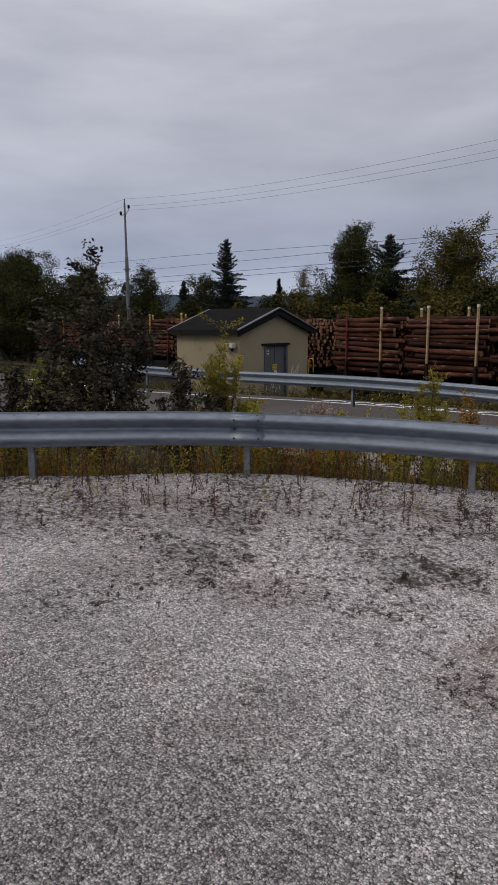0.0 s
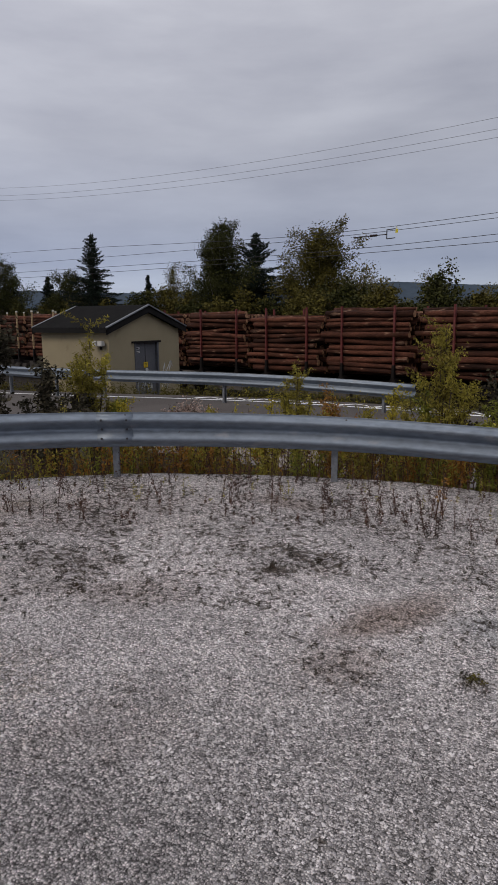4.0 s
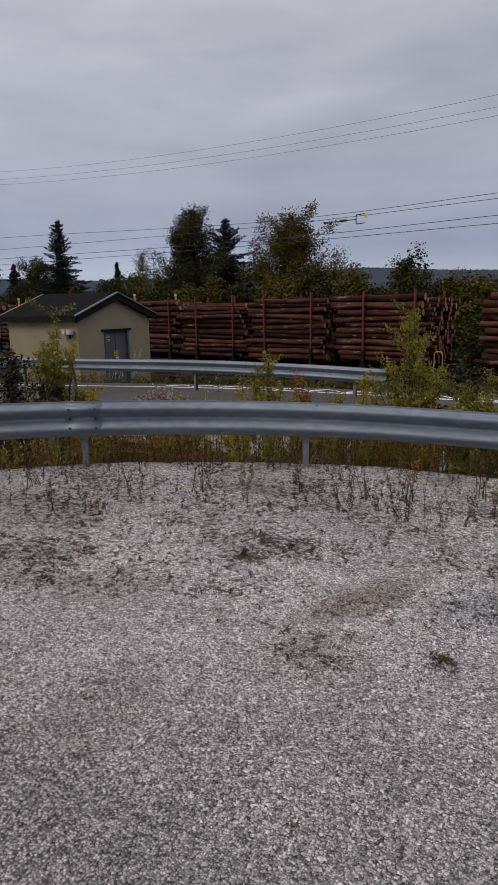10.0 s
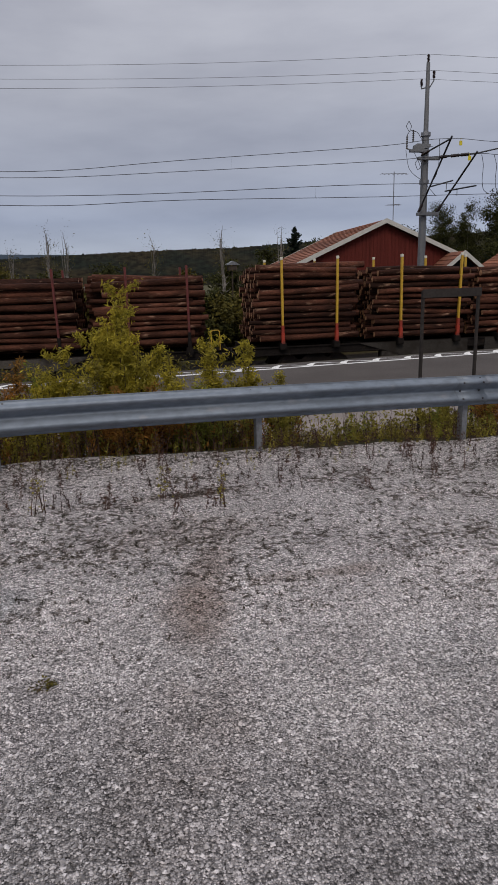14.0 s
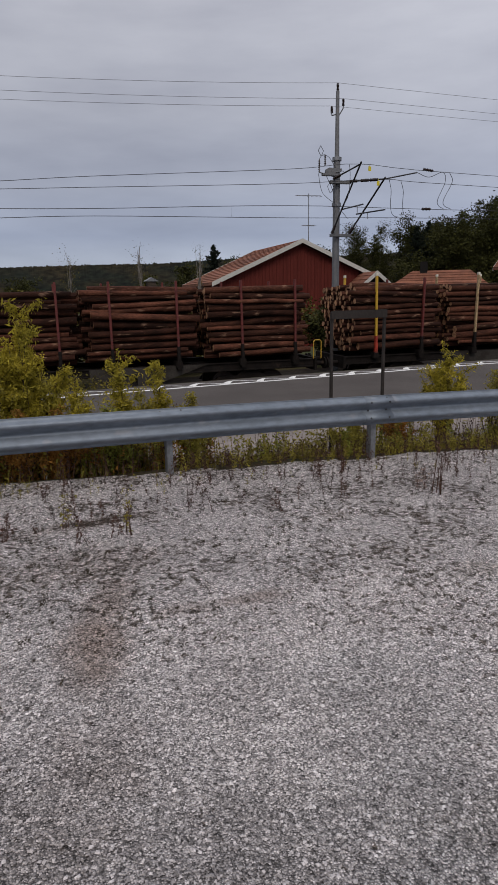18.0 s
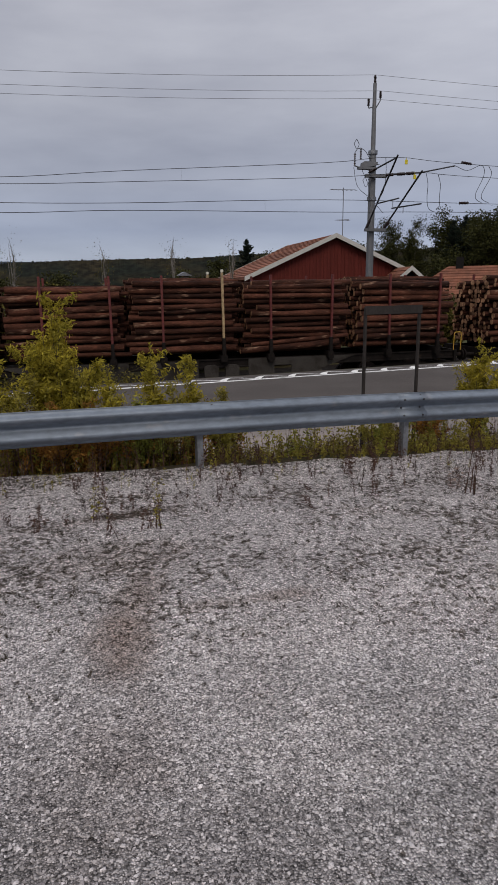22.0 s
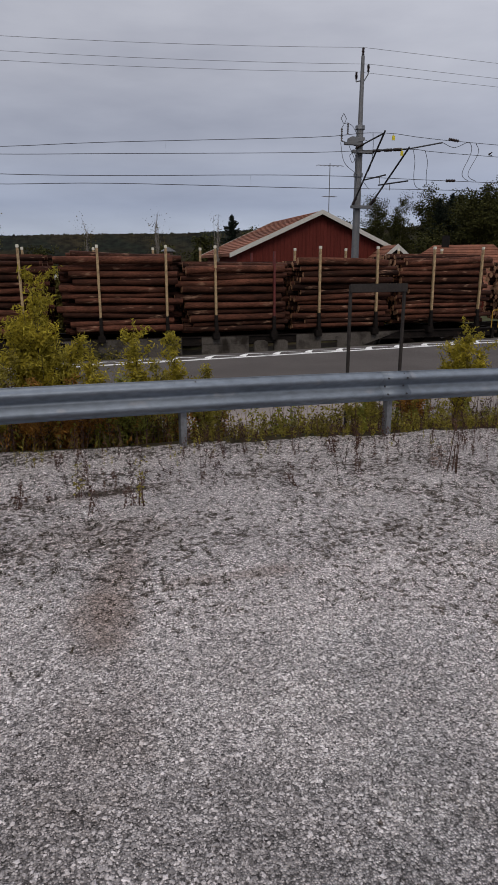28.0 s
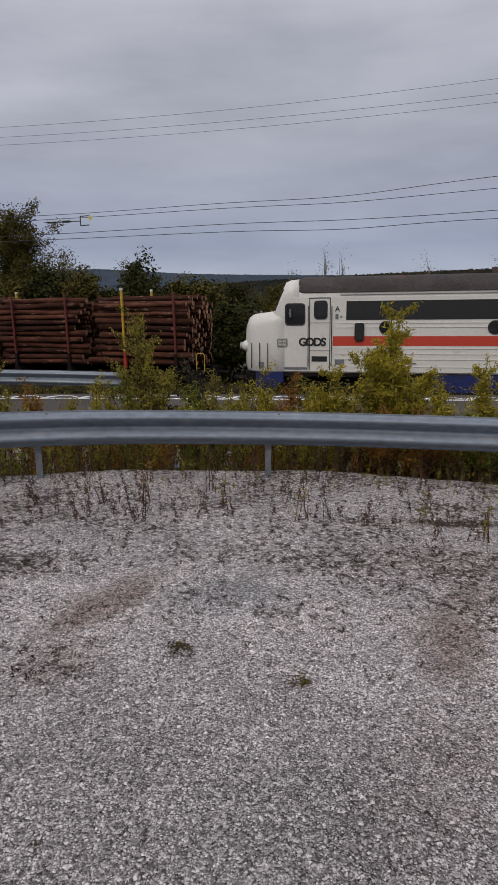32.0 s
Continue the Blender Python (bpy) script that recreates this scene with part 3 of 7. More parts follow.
M.update({
    # bark of the inner logs: darker copy, shade of the gaps in its colour
    "bark": bark_mat("shaded_core_bark", (0.058, 0.022, 0.014)),
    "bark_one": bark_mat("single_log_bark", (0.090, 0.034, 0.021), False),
    "cut": mat("log_end", (0.40, 0.225, 0.125), 0.8, var=0.3, scale=9, fine=60, second=(0.24, 0.125, 0.07), random=0.45, island=True),
    "stake_r": mat("red_stake", (0.125, 0.020, 0.017), 0.55, 0.1, var=0.3, scale=5, fine=30, dirt=((0.07, 0.035, 0.03), 4.0, 0.55)),
    "stake_y": mat("yellow_stake", (0.52, 0.32, 0.03), 0.5, 0.1, var=0.15, scale=5, fine=30, dirt=((0.30, 0.2, 0.05), 6.0, 0.64)),
    "stake_p": mat("worn_pale_stake", (0.42, 0.30, 0.165), 0.6, 0.1, var=0.3, scale=6, fine=30, dirt=((0.22, 0.13, 0.07), 6.0, 0.57)),
    "foot_r": mat("red_stake_foot", (0.33, 0.035, 0.016), 0.55, 0.1, var=0.3, scale=5, fine=30, dirt=((0.10, 0.03, 0.02), 4.0, 0.56)),
    "tip": mat("stake_tip", (0.62, 0.60, 0.52), 0.6, var=0.15),
    "frame": mat("wagon_underframe", (0.014, 0.011, 0.010), 0.75, 0.2, var=0.4, scale=3, fine=25, dirt=((0.035, 0.024, 0.018), 4.0, 0.6)),
    "panel": mat("pale_wagon_panel", (0.056, 0.050, 0.045), 0.8, var=0.25, scale=2, fine=20, random=0.9, dirt=((0.022, 0.018, 0.015), 2.0, 0.50)),
    "wheel": mat("rusty_wheel", (0.055, 0.04, 0.035), 0.6, 0.6, var=0.3),
    "white": mat("white_loco_paint", (0.67, 0.655, 0.615), 0.35, var=0.05, scale=1.2, fine=15, dirt=((0.46, 0.44, 0.41), 1.3, 0.62)),
    "roof_dark": mat("sooty_roof", (0.075, 0.066, 0.064), 0.8, var=0.25, scale=1.5, fine=20, dirt=((0.12, 0.075, 0.07), 0.7, 0.6)),
    "stripe": mat("red_stripe", (0.52, 0.055, 0.03), 0.4, var=0.08),
    "blue": mat("dark_blue_skirt", (0.012, 0.022, 0.13), 0.45, var=0.2, dirt=((0.02, 0.02, 0.03), 3.0, 0.55)),
    "black": mat("black_rubber", (0.012, 0.012, 0.013), 0.5, var=0.2),
    "glass": mat("dark_glass", (0.02, 0.022, 0.026), 0.06, var=0.1),
    # windscreen: lilac-grey base colour stands in for reflected sky
    "pane": mat("sky_toned_cab_glass", (0.17, 0.16, 0.21), 0.05, var=0.1),
    "lamp": mat("lamp_lens", (0.55, 0.55, 0.52), 0.15, var=0.1),
    "plaster": mat("yellowed_plaster", (0.29, 0.245, 0.16), 0.9, var=0.08, scale=1.2, fine=60, bump=0.2, dirt=((0.19, 0.155, 0.10), 1.6, 0.60)),
    "eaves": mat("black_fascia", (0.012, 0.011, 0.011), 0.8, var=0.3),
    "sheet": mat("dark_sheet_roof", (0.011, 0.0105, 0.0105), 0.85, 0.0, var=0.25, scale=2, fine=30),
    "door": mat("steel_door", (0.115, 0.12, 0.135), 0.5, 0.2, var=0.12, scale=3, fine=20, dirt=((0.07, 0.07, 0.08), 4.0, 0.6)),
    "sign_y": mat("warning_yellow", (0.60, 0.42, 0.02), 0.5, var=0.1),
    "sign_w": mat("notice_white", (0.62, 0.62, 0.60), 0.5, var=0.1),
    "graffiti": mat("spray_paint", (0.55, 0.55, 0.55), 0.6, var=0.3, fine=80),
    "redwood": mat("red_boards", (0.105, 0.020, 0.015), 0.8, var=0.2, scale=1, fine=12, stretch=(6, 6, 0.4)),
    "tile": mat("clay_roof", (0.25, 0.105, 0.066), 0.85, var=0.25, scale=1.5, fine=20, second=(0.17, 0.075, 0.05), random=0.2),
    "trim": mat("white_boards", (0.48, 0.47, 0.44), 0.7, var=0.08, fine=20),
    "steel": mat("mast_steel", (0.15, 0.155, 0.165), 0.6, 0.3, var=0.15, scale=2, fine=20, dirt=((0.18, 0.16, 0.15), 3.0, 0.6)),
    "sign_back": mat("dull_sign_back", (0.036, 0.031, 0.029), 0.8, var=0.2, scale=4, fine=30),
    "porcelain": mat("brown_insulator", (0.03, 0.018, 0.016), 0.25, var=0.2),
    "wire": mat("dark_wire", (0.045, 0.045, 0.05), 0.5, 0.5, var=0.1),
    "tag": mat("yellow_tag", (0.60, 0.50, 0.02), 0.5, var=0.1),
    "trunk": mat("tree_bark", (0.07, 0.055, 0.045), 0.95, var=0.4, scale=3, fine=25),
    "birchbark": mat("birch_bark", (0.24, 0.22, 0.20), 0.8, var=0.4, scale=2, fine=12, dirt=((0.05, 0.045, 0.04), 5.0, 0.52)),
    "needle": leaf_mat("spruce_needles", (0.013, 0.021, 0.013), (0.009, 0.014, 0.009)),
    "leaf": leaf_mat("birch_leaves", (0.046, 0.048, 0.011), (0.027, 0.029, 0.008)),
    "leaf_y": leaf_mat("yellowing_leaves", (0.100, 0.084, 0.016), (0.060, 0.052, 0.012)),
    "shoot": leaf_mat("green_shoot_leaves", (0.24, 0.25, 0.045), (0.15, 0.16, 0.03), thin=0.35),
    "willow": leaf_mat("willow_leaves", (0.42, 0.345, 0.04), (0.26, 0.22, 0.03), thin=0.4),
    "sallow": leaf_mat("sallow_leaves", (0.060, 0.054, 0.034), (0.036, 0.030, 0.020)),
    "weed_g": leaf_mat("weed_leaves", (0.33, 0.285, 0.05), (0.17, 0.14, 0.03), thin=0.35),
    "weed_o": leaf_mat("autumn_weed_leaves", (0.36, 0.165, 0.035), (0.20, 0.11, 0.028), thin=0.35),
    "weed_b": leaf_mat("dry_weed", (0.088, 0.046, 0.033), (0.052, 0.030, 0.024)),
    "litter": leaf_mat("dead_weed_litter", (0.060, 0.046, 0.032), (0.032, 0.028, 0.020)),
    "straw": leaf_mat("pale_dry_heads", (0.40, 0.31, 0.27), (0.27, 0.20, 0.17)),
    "forest": mat("far_forest", (0.008, 0.0105, 0.007), 1.0, var=0.75, scale=0.035, fine=0.20, second=(0.020, 0.016, 0.008), stretch=(1, 1, 1.6)),
    # distant woods: the haze of the air is mixed into this blue
    "hazy_hill": mat("hazed_ridge", (0.045, 0.062, 0.085), 1.0, var=0.15, scale=0.004, fine=0.03),
})


# ---- the train ----
K, AXLE = -0.12, math.hypot(1, 0.12)
HEAD = math.degrees(math.atan(K))
GAP0, PITCH = 0.0, 21.87


def on_track(a, back=0.0, z=0.0):
    """The pose at a metres along the track, back metres behind the near side of the loads."""
    x = a / AXLE
    return pose(x - K / AXLE * back, 21.4 + K * (x - 5) + back / AXLE, z, 0, 0, HEAD)


SLIP = [(0, 2.9), (2, 2.9), (5, 2.6), (8, 2.4), (11, 2.6), (12, 2.85), (13, 3.2), (14, 3.75), (15, 3.75), (17, 3.65), (18.5, 3.42), (20, 3.45), (24, 3.5), (26.5, 3.65), (28.5, 3.85), (30, 3.95), (31, 4.02), (32, 3.9)]


def gone(t):
    """How far the train has rolled by t seconds."""
    return 6.403 * t + 0.092 * t * t - 0.000217 * t ** 3 - float(np.interp(t, [p[0] for p in SLIP], [p[1] for p in SLIP]))


def log_mesh(i, r, length):
    rnd = random.Random(900 + i)
    bm = bmesh.new()
    n, rings = 9, 4
    vs = []
    for k in range(rings):
        f = k / (rings - 1)
        rr = r * (1.06 - 0.14 * f)
        cy, cz = (rnd.uniform(-1, 1) * 0.035 if 0 < k < rings - 1 else 0 for _ in range(2))
        vs.append([bm.verts.new((f * length, cy + rr * math.cos(2 * math.pi * j / n) * rnd.uniform(0.93, 1.05), cz + rr * math.sin(2 * math.pi * j / n) * rnd.uniform(0.93, 1.05))) for j in range(n)])
    for a, b in zip(vs, vs[1:]):
        for j in range(n):
            bm.faces.new((a[j], a[(j + 1) % n], b[(j + 1) % n], b[j]))
    e0, e1 = bm.faces.new(list(reversed(vs[0]))), bm.faces.new(vs[-1])
    e0.material_index = e1.material_index = 1
    me = bpy.data.meshes.new("log")
    for f in bm.faces:
        f.smooth = len(f.verts) == 4
    bm.to_mesh(me)
    bm.free()
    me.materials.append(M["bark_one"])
    me.materials.append(M["cut"])
    return me


LOG_R = [0.078, 0.090, 0.098, 0.106, 0.114, 0.126]
LOGS = [log_mesh(i, LOG_R[i % 6], 3.42 + 0.055 * ((i * 5) % 8)) for i in range(18)]


def core_mesh(seed, length):
    """The logs behind the front row, as one mesh."""
    rnd = random.Random(seed)
    verts, faces, mats = [], [], []
    z = 0.10
    tops = 2.40 + rnd.uniform(-0.05, 0.12)
    while z < tops:
        y = -0.98 + rnd.uniform(0, 0.1)
        while y < 1.38:
            r = rnd.uniform(0.065, 0.118)
            x0, x1 = rnd.uniform(-0.20, 0.20), length + rnd.uniform(-0.3, 0.2)
            n = 6
            k = len(verts)
            dz0, dz1 = rnd.uniform(-0.02, 0.02), rnd.uniform(-0.02, 0.02)
            crown = -0.10 * (y / 1.4) ** 2 if z > tops - 0.3 else 0
            for x, dz in ((x0, dz0), (x1, dz1)):
                for j in range(n):
                    verts.append((x, y + r * math.cos(2 * math.pi * j / n), z + dz + crown + r * math.sin(2 * math.pi * j / n)))
            for j in range(n):
                faces.append((k + j, k + (j + 1) % n, k + n + (j + 1) % n, k + n + j))
                mats.append(0)
            faces.append(tuple(range(k + n - 1, k - 1, -1)))
            faces.append(tuple(range(k + n, k + 2 * n)))
            mats += [1, 1]
            y += r * 1.92
        z += 0.172
    me = bpy.data.meshes.new("stack_core")
    me.from_pydata(verts, [], faces)
    me.polygons.foreach_set("material_index", mats)
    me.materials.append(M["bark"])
    me.materials.append(M["cut"])
    me.update()
    return me


CORES = [core_mesh(s, 3.68) for s in range(5)]
BUNDLES = ((0.95, 1.85, 3.80), (5.15, 6.20, 8.40), (9.10, 10.10, 12.20), (13.10, 13.90, 16.15), (17.25, 18.45, 20.45))


def stake_mesh(kind):
    bm = bmesh.new()
    box(bm, -0.040, -0.05, 0.55, 0.040, 0.05, 2.78, 0.012)
    me = bpy.data.meshes.new("stake")
    bm.to_mesh(me)
    bm.free()
    me.materials.append(M[{"R": "stake_r", "Y": "stake_y", "P": "stake_p"}[kind]])
    return me


def simple_mesh(name, build, material):
    bm = bmesh.new()
    build(bm)
    bmesh.ops.recalc_face_normals(bm, faces=bm.faces)
    me = bpy.data.meshes.new(name)
    bm.to_mesh(me)
    bm.free()
    me.materials.append(material)
    return me


STAKES = {k: stake_mesh(k) for k in "RYP"}
TIPS = simple_mesh("stake_tip", lambda bm: box(bm, -0.047, -0.052, 2.78, 0.047, 0.052, 2.88, 0.012), M["tip"])
FEET = simple_mesh("stake_foot", lambda bm: (box(bm, -0.065, -0.075, -0.25, 0.065, 0.075, 0.30, 0.01), box(bm, -0.055, -0.06, 0.30, 0.055, 0.06, 0.58, 0.01)), M["frame"])


RED_FEET = simple_mesh("stake_foot", lambda bm: (box(bm, -0.06, -0.065, -0.05, 0.06, 0.065, 0.34, 0.01), box(bm, -0.048, -0.056, 0.34, 0.048, 0.056, 0.60, 0.01)), M["foot_r"])


def side_sill(bm):
    prism(bm, [(-0.07, 0.98), (0.07, 0.98), (0.07, 1.02), (0.015, 1.02), (0.015, 1.24), (0.07, 1.24), (0.07, 1.28), (-0.07, 1.28), (-0.07, 1.24), (-0.015, 1.24), (-0.015, 1.02), (-0.07, 1.02)], 0.55, 21.35, "x")


SILL = simple_mesh("side_sill", side_sill, M["frame"])
SPINE = simple_mesh("centre_sill", lambda bm: box(bm, 0.65, -0.35, 0.85, 21.25, 0.35, 1.2), M["frame"])
HEADSTOCK = simple_mesh("headstock", lambda bm: box(bm, 0, -1.35, 0.85, 0.1, 1.35, 1.3), M["frame"])
BOLSTER = simple_mesh("bolster", lambda bm: box(bm, -0.12, -1.5, 1.18, 0.12, 1.5, 1.42, 0.02), M["frame"])


def bogie_frame(bm):
    for y in (-1.05, 1.05):
        prism(bm, [(-1.45, 0.45), (-1.2, 0.75), (-0.5, 0.78), (-0.3, 0.95), (0.3, 0.95), (0.5, 0.78), (1.2, 0.75), (1.45, 0.45), (1.1, 0.35), (0.6, 0.55), (-0.6, 0.55), (-1.1, 0.35)], y - 0.06, y + 0.06)
    box(bm, -0.2, -1.0, 0.5, 0.2, 1.0, 0.9)


BOGIE = simple_mesh("bogie_frame", bogie_frame, M["frame"])


def wheel_shape(bm):
    rod(bm, (0, -0.07, 0), (0, 0.07, 0), 0.46, n=24)
    rod(bm, (0, -0.10, 0), (0, -0.07, 0), 0.16, 0.2, n=12)


WHEEL = simple_mesh("wheel", wheel_shape, M["wheel"])
BUFFER = simple_mesh("buffer", lambda bm: (rod(bm, (0, 0, 0), (0.42, 0, 0), 0.08, n=10), rod(bm, (0.42, 0, 0), (0.47, 0, 0), 0.22, n=16)), M["frame"])


def belly(bm):
    """The deep side web between the bogies, cut by dark openings."""
    prism(bm, [(4.7, 1.26), (8.9, 1.26), (8.9, 0.50), (7.3, 0.50)], -1.30, -1.27)
    prism(bm, [(9.6, 1.26), (11.3, 1.26), (11.3, 0.55), (9.6, 0.55)], -1.29, -1.26)
    prism(bm, [(11.5, 1.02), (11.62, 1.08), (11.9, 1.08), (12.0, 1.02), (12.0, 0.60), (11.5, 0.60)], -1.34, -1.2)
    prism(bm, [(12.25, 1.02), (12.37, 1.08), (12.65, 1.08), (12.75, 1.02), (12.75, 0.60), (12.25, 0.60)], -1.34, -1.2)
    prism(bm, [(13.1, 1.26), (14.05, 1.26), (14.05, 0.50), (13.1, 0.50)], -1.30, -1.27)
    prism(bm, [(14.05, 1.26), (17.2, 1.26), (14.9, 0.50), (14.7, 0.50), (14.7, 1.0), (14.05, 1.0)], -1.30, -1.27)


PANEL = simple_mesh("side_panel", belly, M["panel"])
BOX = simple_mesh("equipment_box", lambda bm: box(bm, 0, -1.28, 0.55, 0.62, -0.9, 0.95, 0.02), M["panel"])


def hand_rail(bm):
    pts = [(0, 0, 0), (0, 0, 0.62), (0.05, 0, 0.68), (0.25, 0, 0.68), (0.3, 0, 0.62), (0.3, 0, 0)]
    for a, b in zip(pts, pts[1:]):
        rod(bm, a, b, 0.018, n=6)


RAILING = simple_mesh("hand_rail", hand_rail, M["stake_y"])

#          stake colours of each wagon, first to last: red, yellow, pale
COLOURS = {-5: "RPRRYRRPRR", -4: "RRRYRRPRRR", -3: "RRPRRRYRRR", -2: "PRYRYRRPRR", -1: "RPPPPPPPYP", 0: "RRRRRRRRRR", 1: "PPRRRRRPYR", 2: "RRYRRRRRRR", 3: "RRRRYRRRRR", 4: "RRRRYYRRRR",
           5: "YYYYYPPYYP", 6: "RYRRRRRRRR", 7: "YRPPRRPYYR", 8: "RRRRRPRRRR", 9: "RYRYRRRRRY", 10: "RPRRRYRRRR", 11: "PPPPPRPPPP", 12: "PPPRYYRRYR"}
TRAIN = []


def wagon(n):
    rnd = random.Random(50 + n)
    w = thing("log_wagon", "flat timber wagon stacked with barked pine logs between coloured stakes", "railway wagon", group="wagons of the timber train")
    shared("centre_sill", SPINE, w, Matrix())
    for y in (-1.22, 1.22):
        shared("side_sill", SILL, w, pose(0, y, 0))
    for x in (0.55, 21.25):
        shared("headstock", HEADSTOCK, w, pose(x, 0, 0))
    for c in (3.1, 18.8):
        b = shared("bogie", BOGIE, w, pose(c, 0, 0))
        for dx in (-0.92, 0.92):
            for y in (-0.75, 0.75):
                shared("wheel", WHEEL, b, pose(dx, y, 0.46))
    for x, turn in ((21.38, 0), (0.52, 180)):
        for y in (-0.87, 0.87):
            shared("buffer", BUFFER, w, pose(x, y, 1.05, 0, 0, turn))
    shared("hand_rail", RAILING, w, pose(21.2, -1.35, 1.28))
    shared("side_panel", PANEL, w, Matrix())
    for x in (5.2, 6.4, 13.6, 15.3):
        if rnd.random() < 0.6:
            shared("equipment_box", BOX, w, pose(x + rnd.uniform(-0.4, 0.4), 0, 0))
    for i, (x0, s0, s1) in enumerate(BUNDLES):
        lift = rnd.uniform(-0.07, 0.05)
        core = shared("timber_load", CORES[rnd.randrange(5)], w, pose(x0, 0, 1.44 + lift))
        tagged(core, "cut pine logs with pale ends, packed tight", kind="stuff")
        z = 0.09
        heap = rnd.uniform(-0.12, 0.06)       # how high the front of the load is heaped
        while z < 2.36 + heap:
            me = rnd.randrange(18)
            r = LOG_R[me % 6]
            tilt = rnd.gauss(0, 0.8) * (1 if rnd.random() < 0.75 else 2.0)
            at = pose(rnd.uniform(-0.20, 0.24), -1.25 + rnd.gauss(0, 0.045), z + r, 0, tilt, rnd.gauss(0, 0.6)) @ Matrix.Translation((1.8, 0, 0))
            at = at @ pose(0, 0, 0, 0, 0, 180 * (rnd.random() < 0.5)) @ Matrix.Translation((-1.8, 0, 0)) @ pose(0, 0, 0, rnd.uniform(0, 360), 0, 0)
            shared("log", LOGS[me], core, Matrix.Translation((0, 0, 1.8 * math.sin(radians(tilt)))) @ at)
            z += 2 * r * rnd.uniform(0.95, 1.14)
        for k in range(rnd.randrange(3)):     # loose logs on top
            me = rnd.randrange(18)
            tilt = rnd.gauss(0, 1.2)
            shared("log", LOGS[me], core, pose(rnd.uniform(-0.2, 0.25), -0.95 + 0.5 * k, z - 0.03 + 1.8 * math.sin(radians(tilt)), 0, tilt, rnd.gauss(0, 1.0)))
        for j, sx in enumerate((s0, s1)):
            shared("bolster", BOLSTER, w, pose(sx, 0, 0))
            for y in (-1.43, 1.43):
                col = COLOURS[n][2 * i + j]
                lean = rnd.uniform(-0.9, 0.9)
                st = shared("stake", STAKES[col], w, pose(sx, y, 1.30 + (0.06 if col == "R" else 0.14), 0, lean, 0))
                shared("stake_foot", RED_FEET if col == "Y" else FEET, st, pose(0, 0, 0))
                if col != "R":
                    shared("stake_tip", TIPS, st, Matrix())
    TRAIN.append((w, GAP0 + PITCH * n))
    return w


for n in range(-5, 13):
    wagon(n)


# ---- the locomotive ----
def hull_ring(x, hw, zb, zt, r, rl=0.05):
    """Rounded outline across the body at x; r rounds the top, rl the foot."""
    pts = []
    for k in range(7):
        a = math.pi / 2 * k / 6
        pts.append((hw - r + r * math.cos(a), zt - r + r * math.sin(a)))
    right = [(hw - rl, zb), (hw, zb + rl), (hw, (zb + zt - r) / 2), *pts]
    left = [(-y, z) for y, z in reversed(right)]
    return [Vector((x, y, z)) for y, z in right + left]


def loft(bm, rings):
    vs = [[bm.verts.new(p) for p in ring] for ring in rings]
    k = len(vs[0])
    for a, b in zip(vs, vs[1:]):
        for j in range(k):
            bm.faces.new((a[j], a[(j + 1) % k], b[(j + 1) % k], b[j]))
    bm.faces.new(list(reversed(vs[0])))
    bm.faces.new(vs[-1])
    return bm


def text_part(name, words, size, material, parent, at):
    cu = bpy.data.curves.new(name, "FONT")
    cu.body, cu.size, cu.extrude = words, size, 0.002
    ob = new(name, cu)
    ob.data.materials.append(material)
    ob.parent = parent
    ob.matrix_basis = at
    return ob


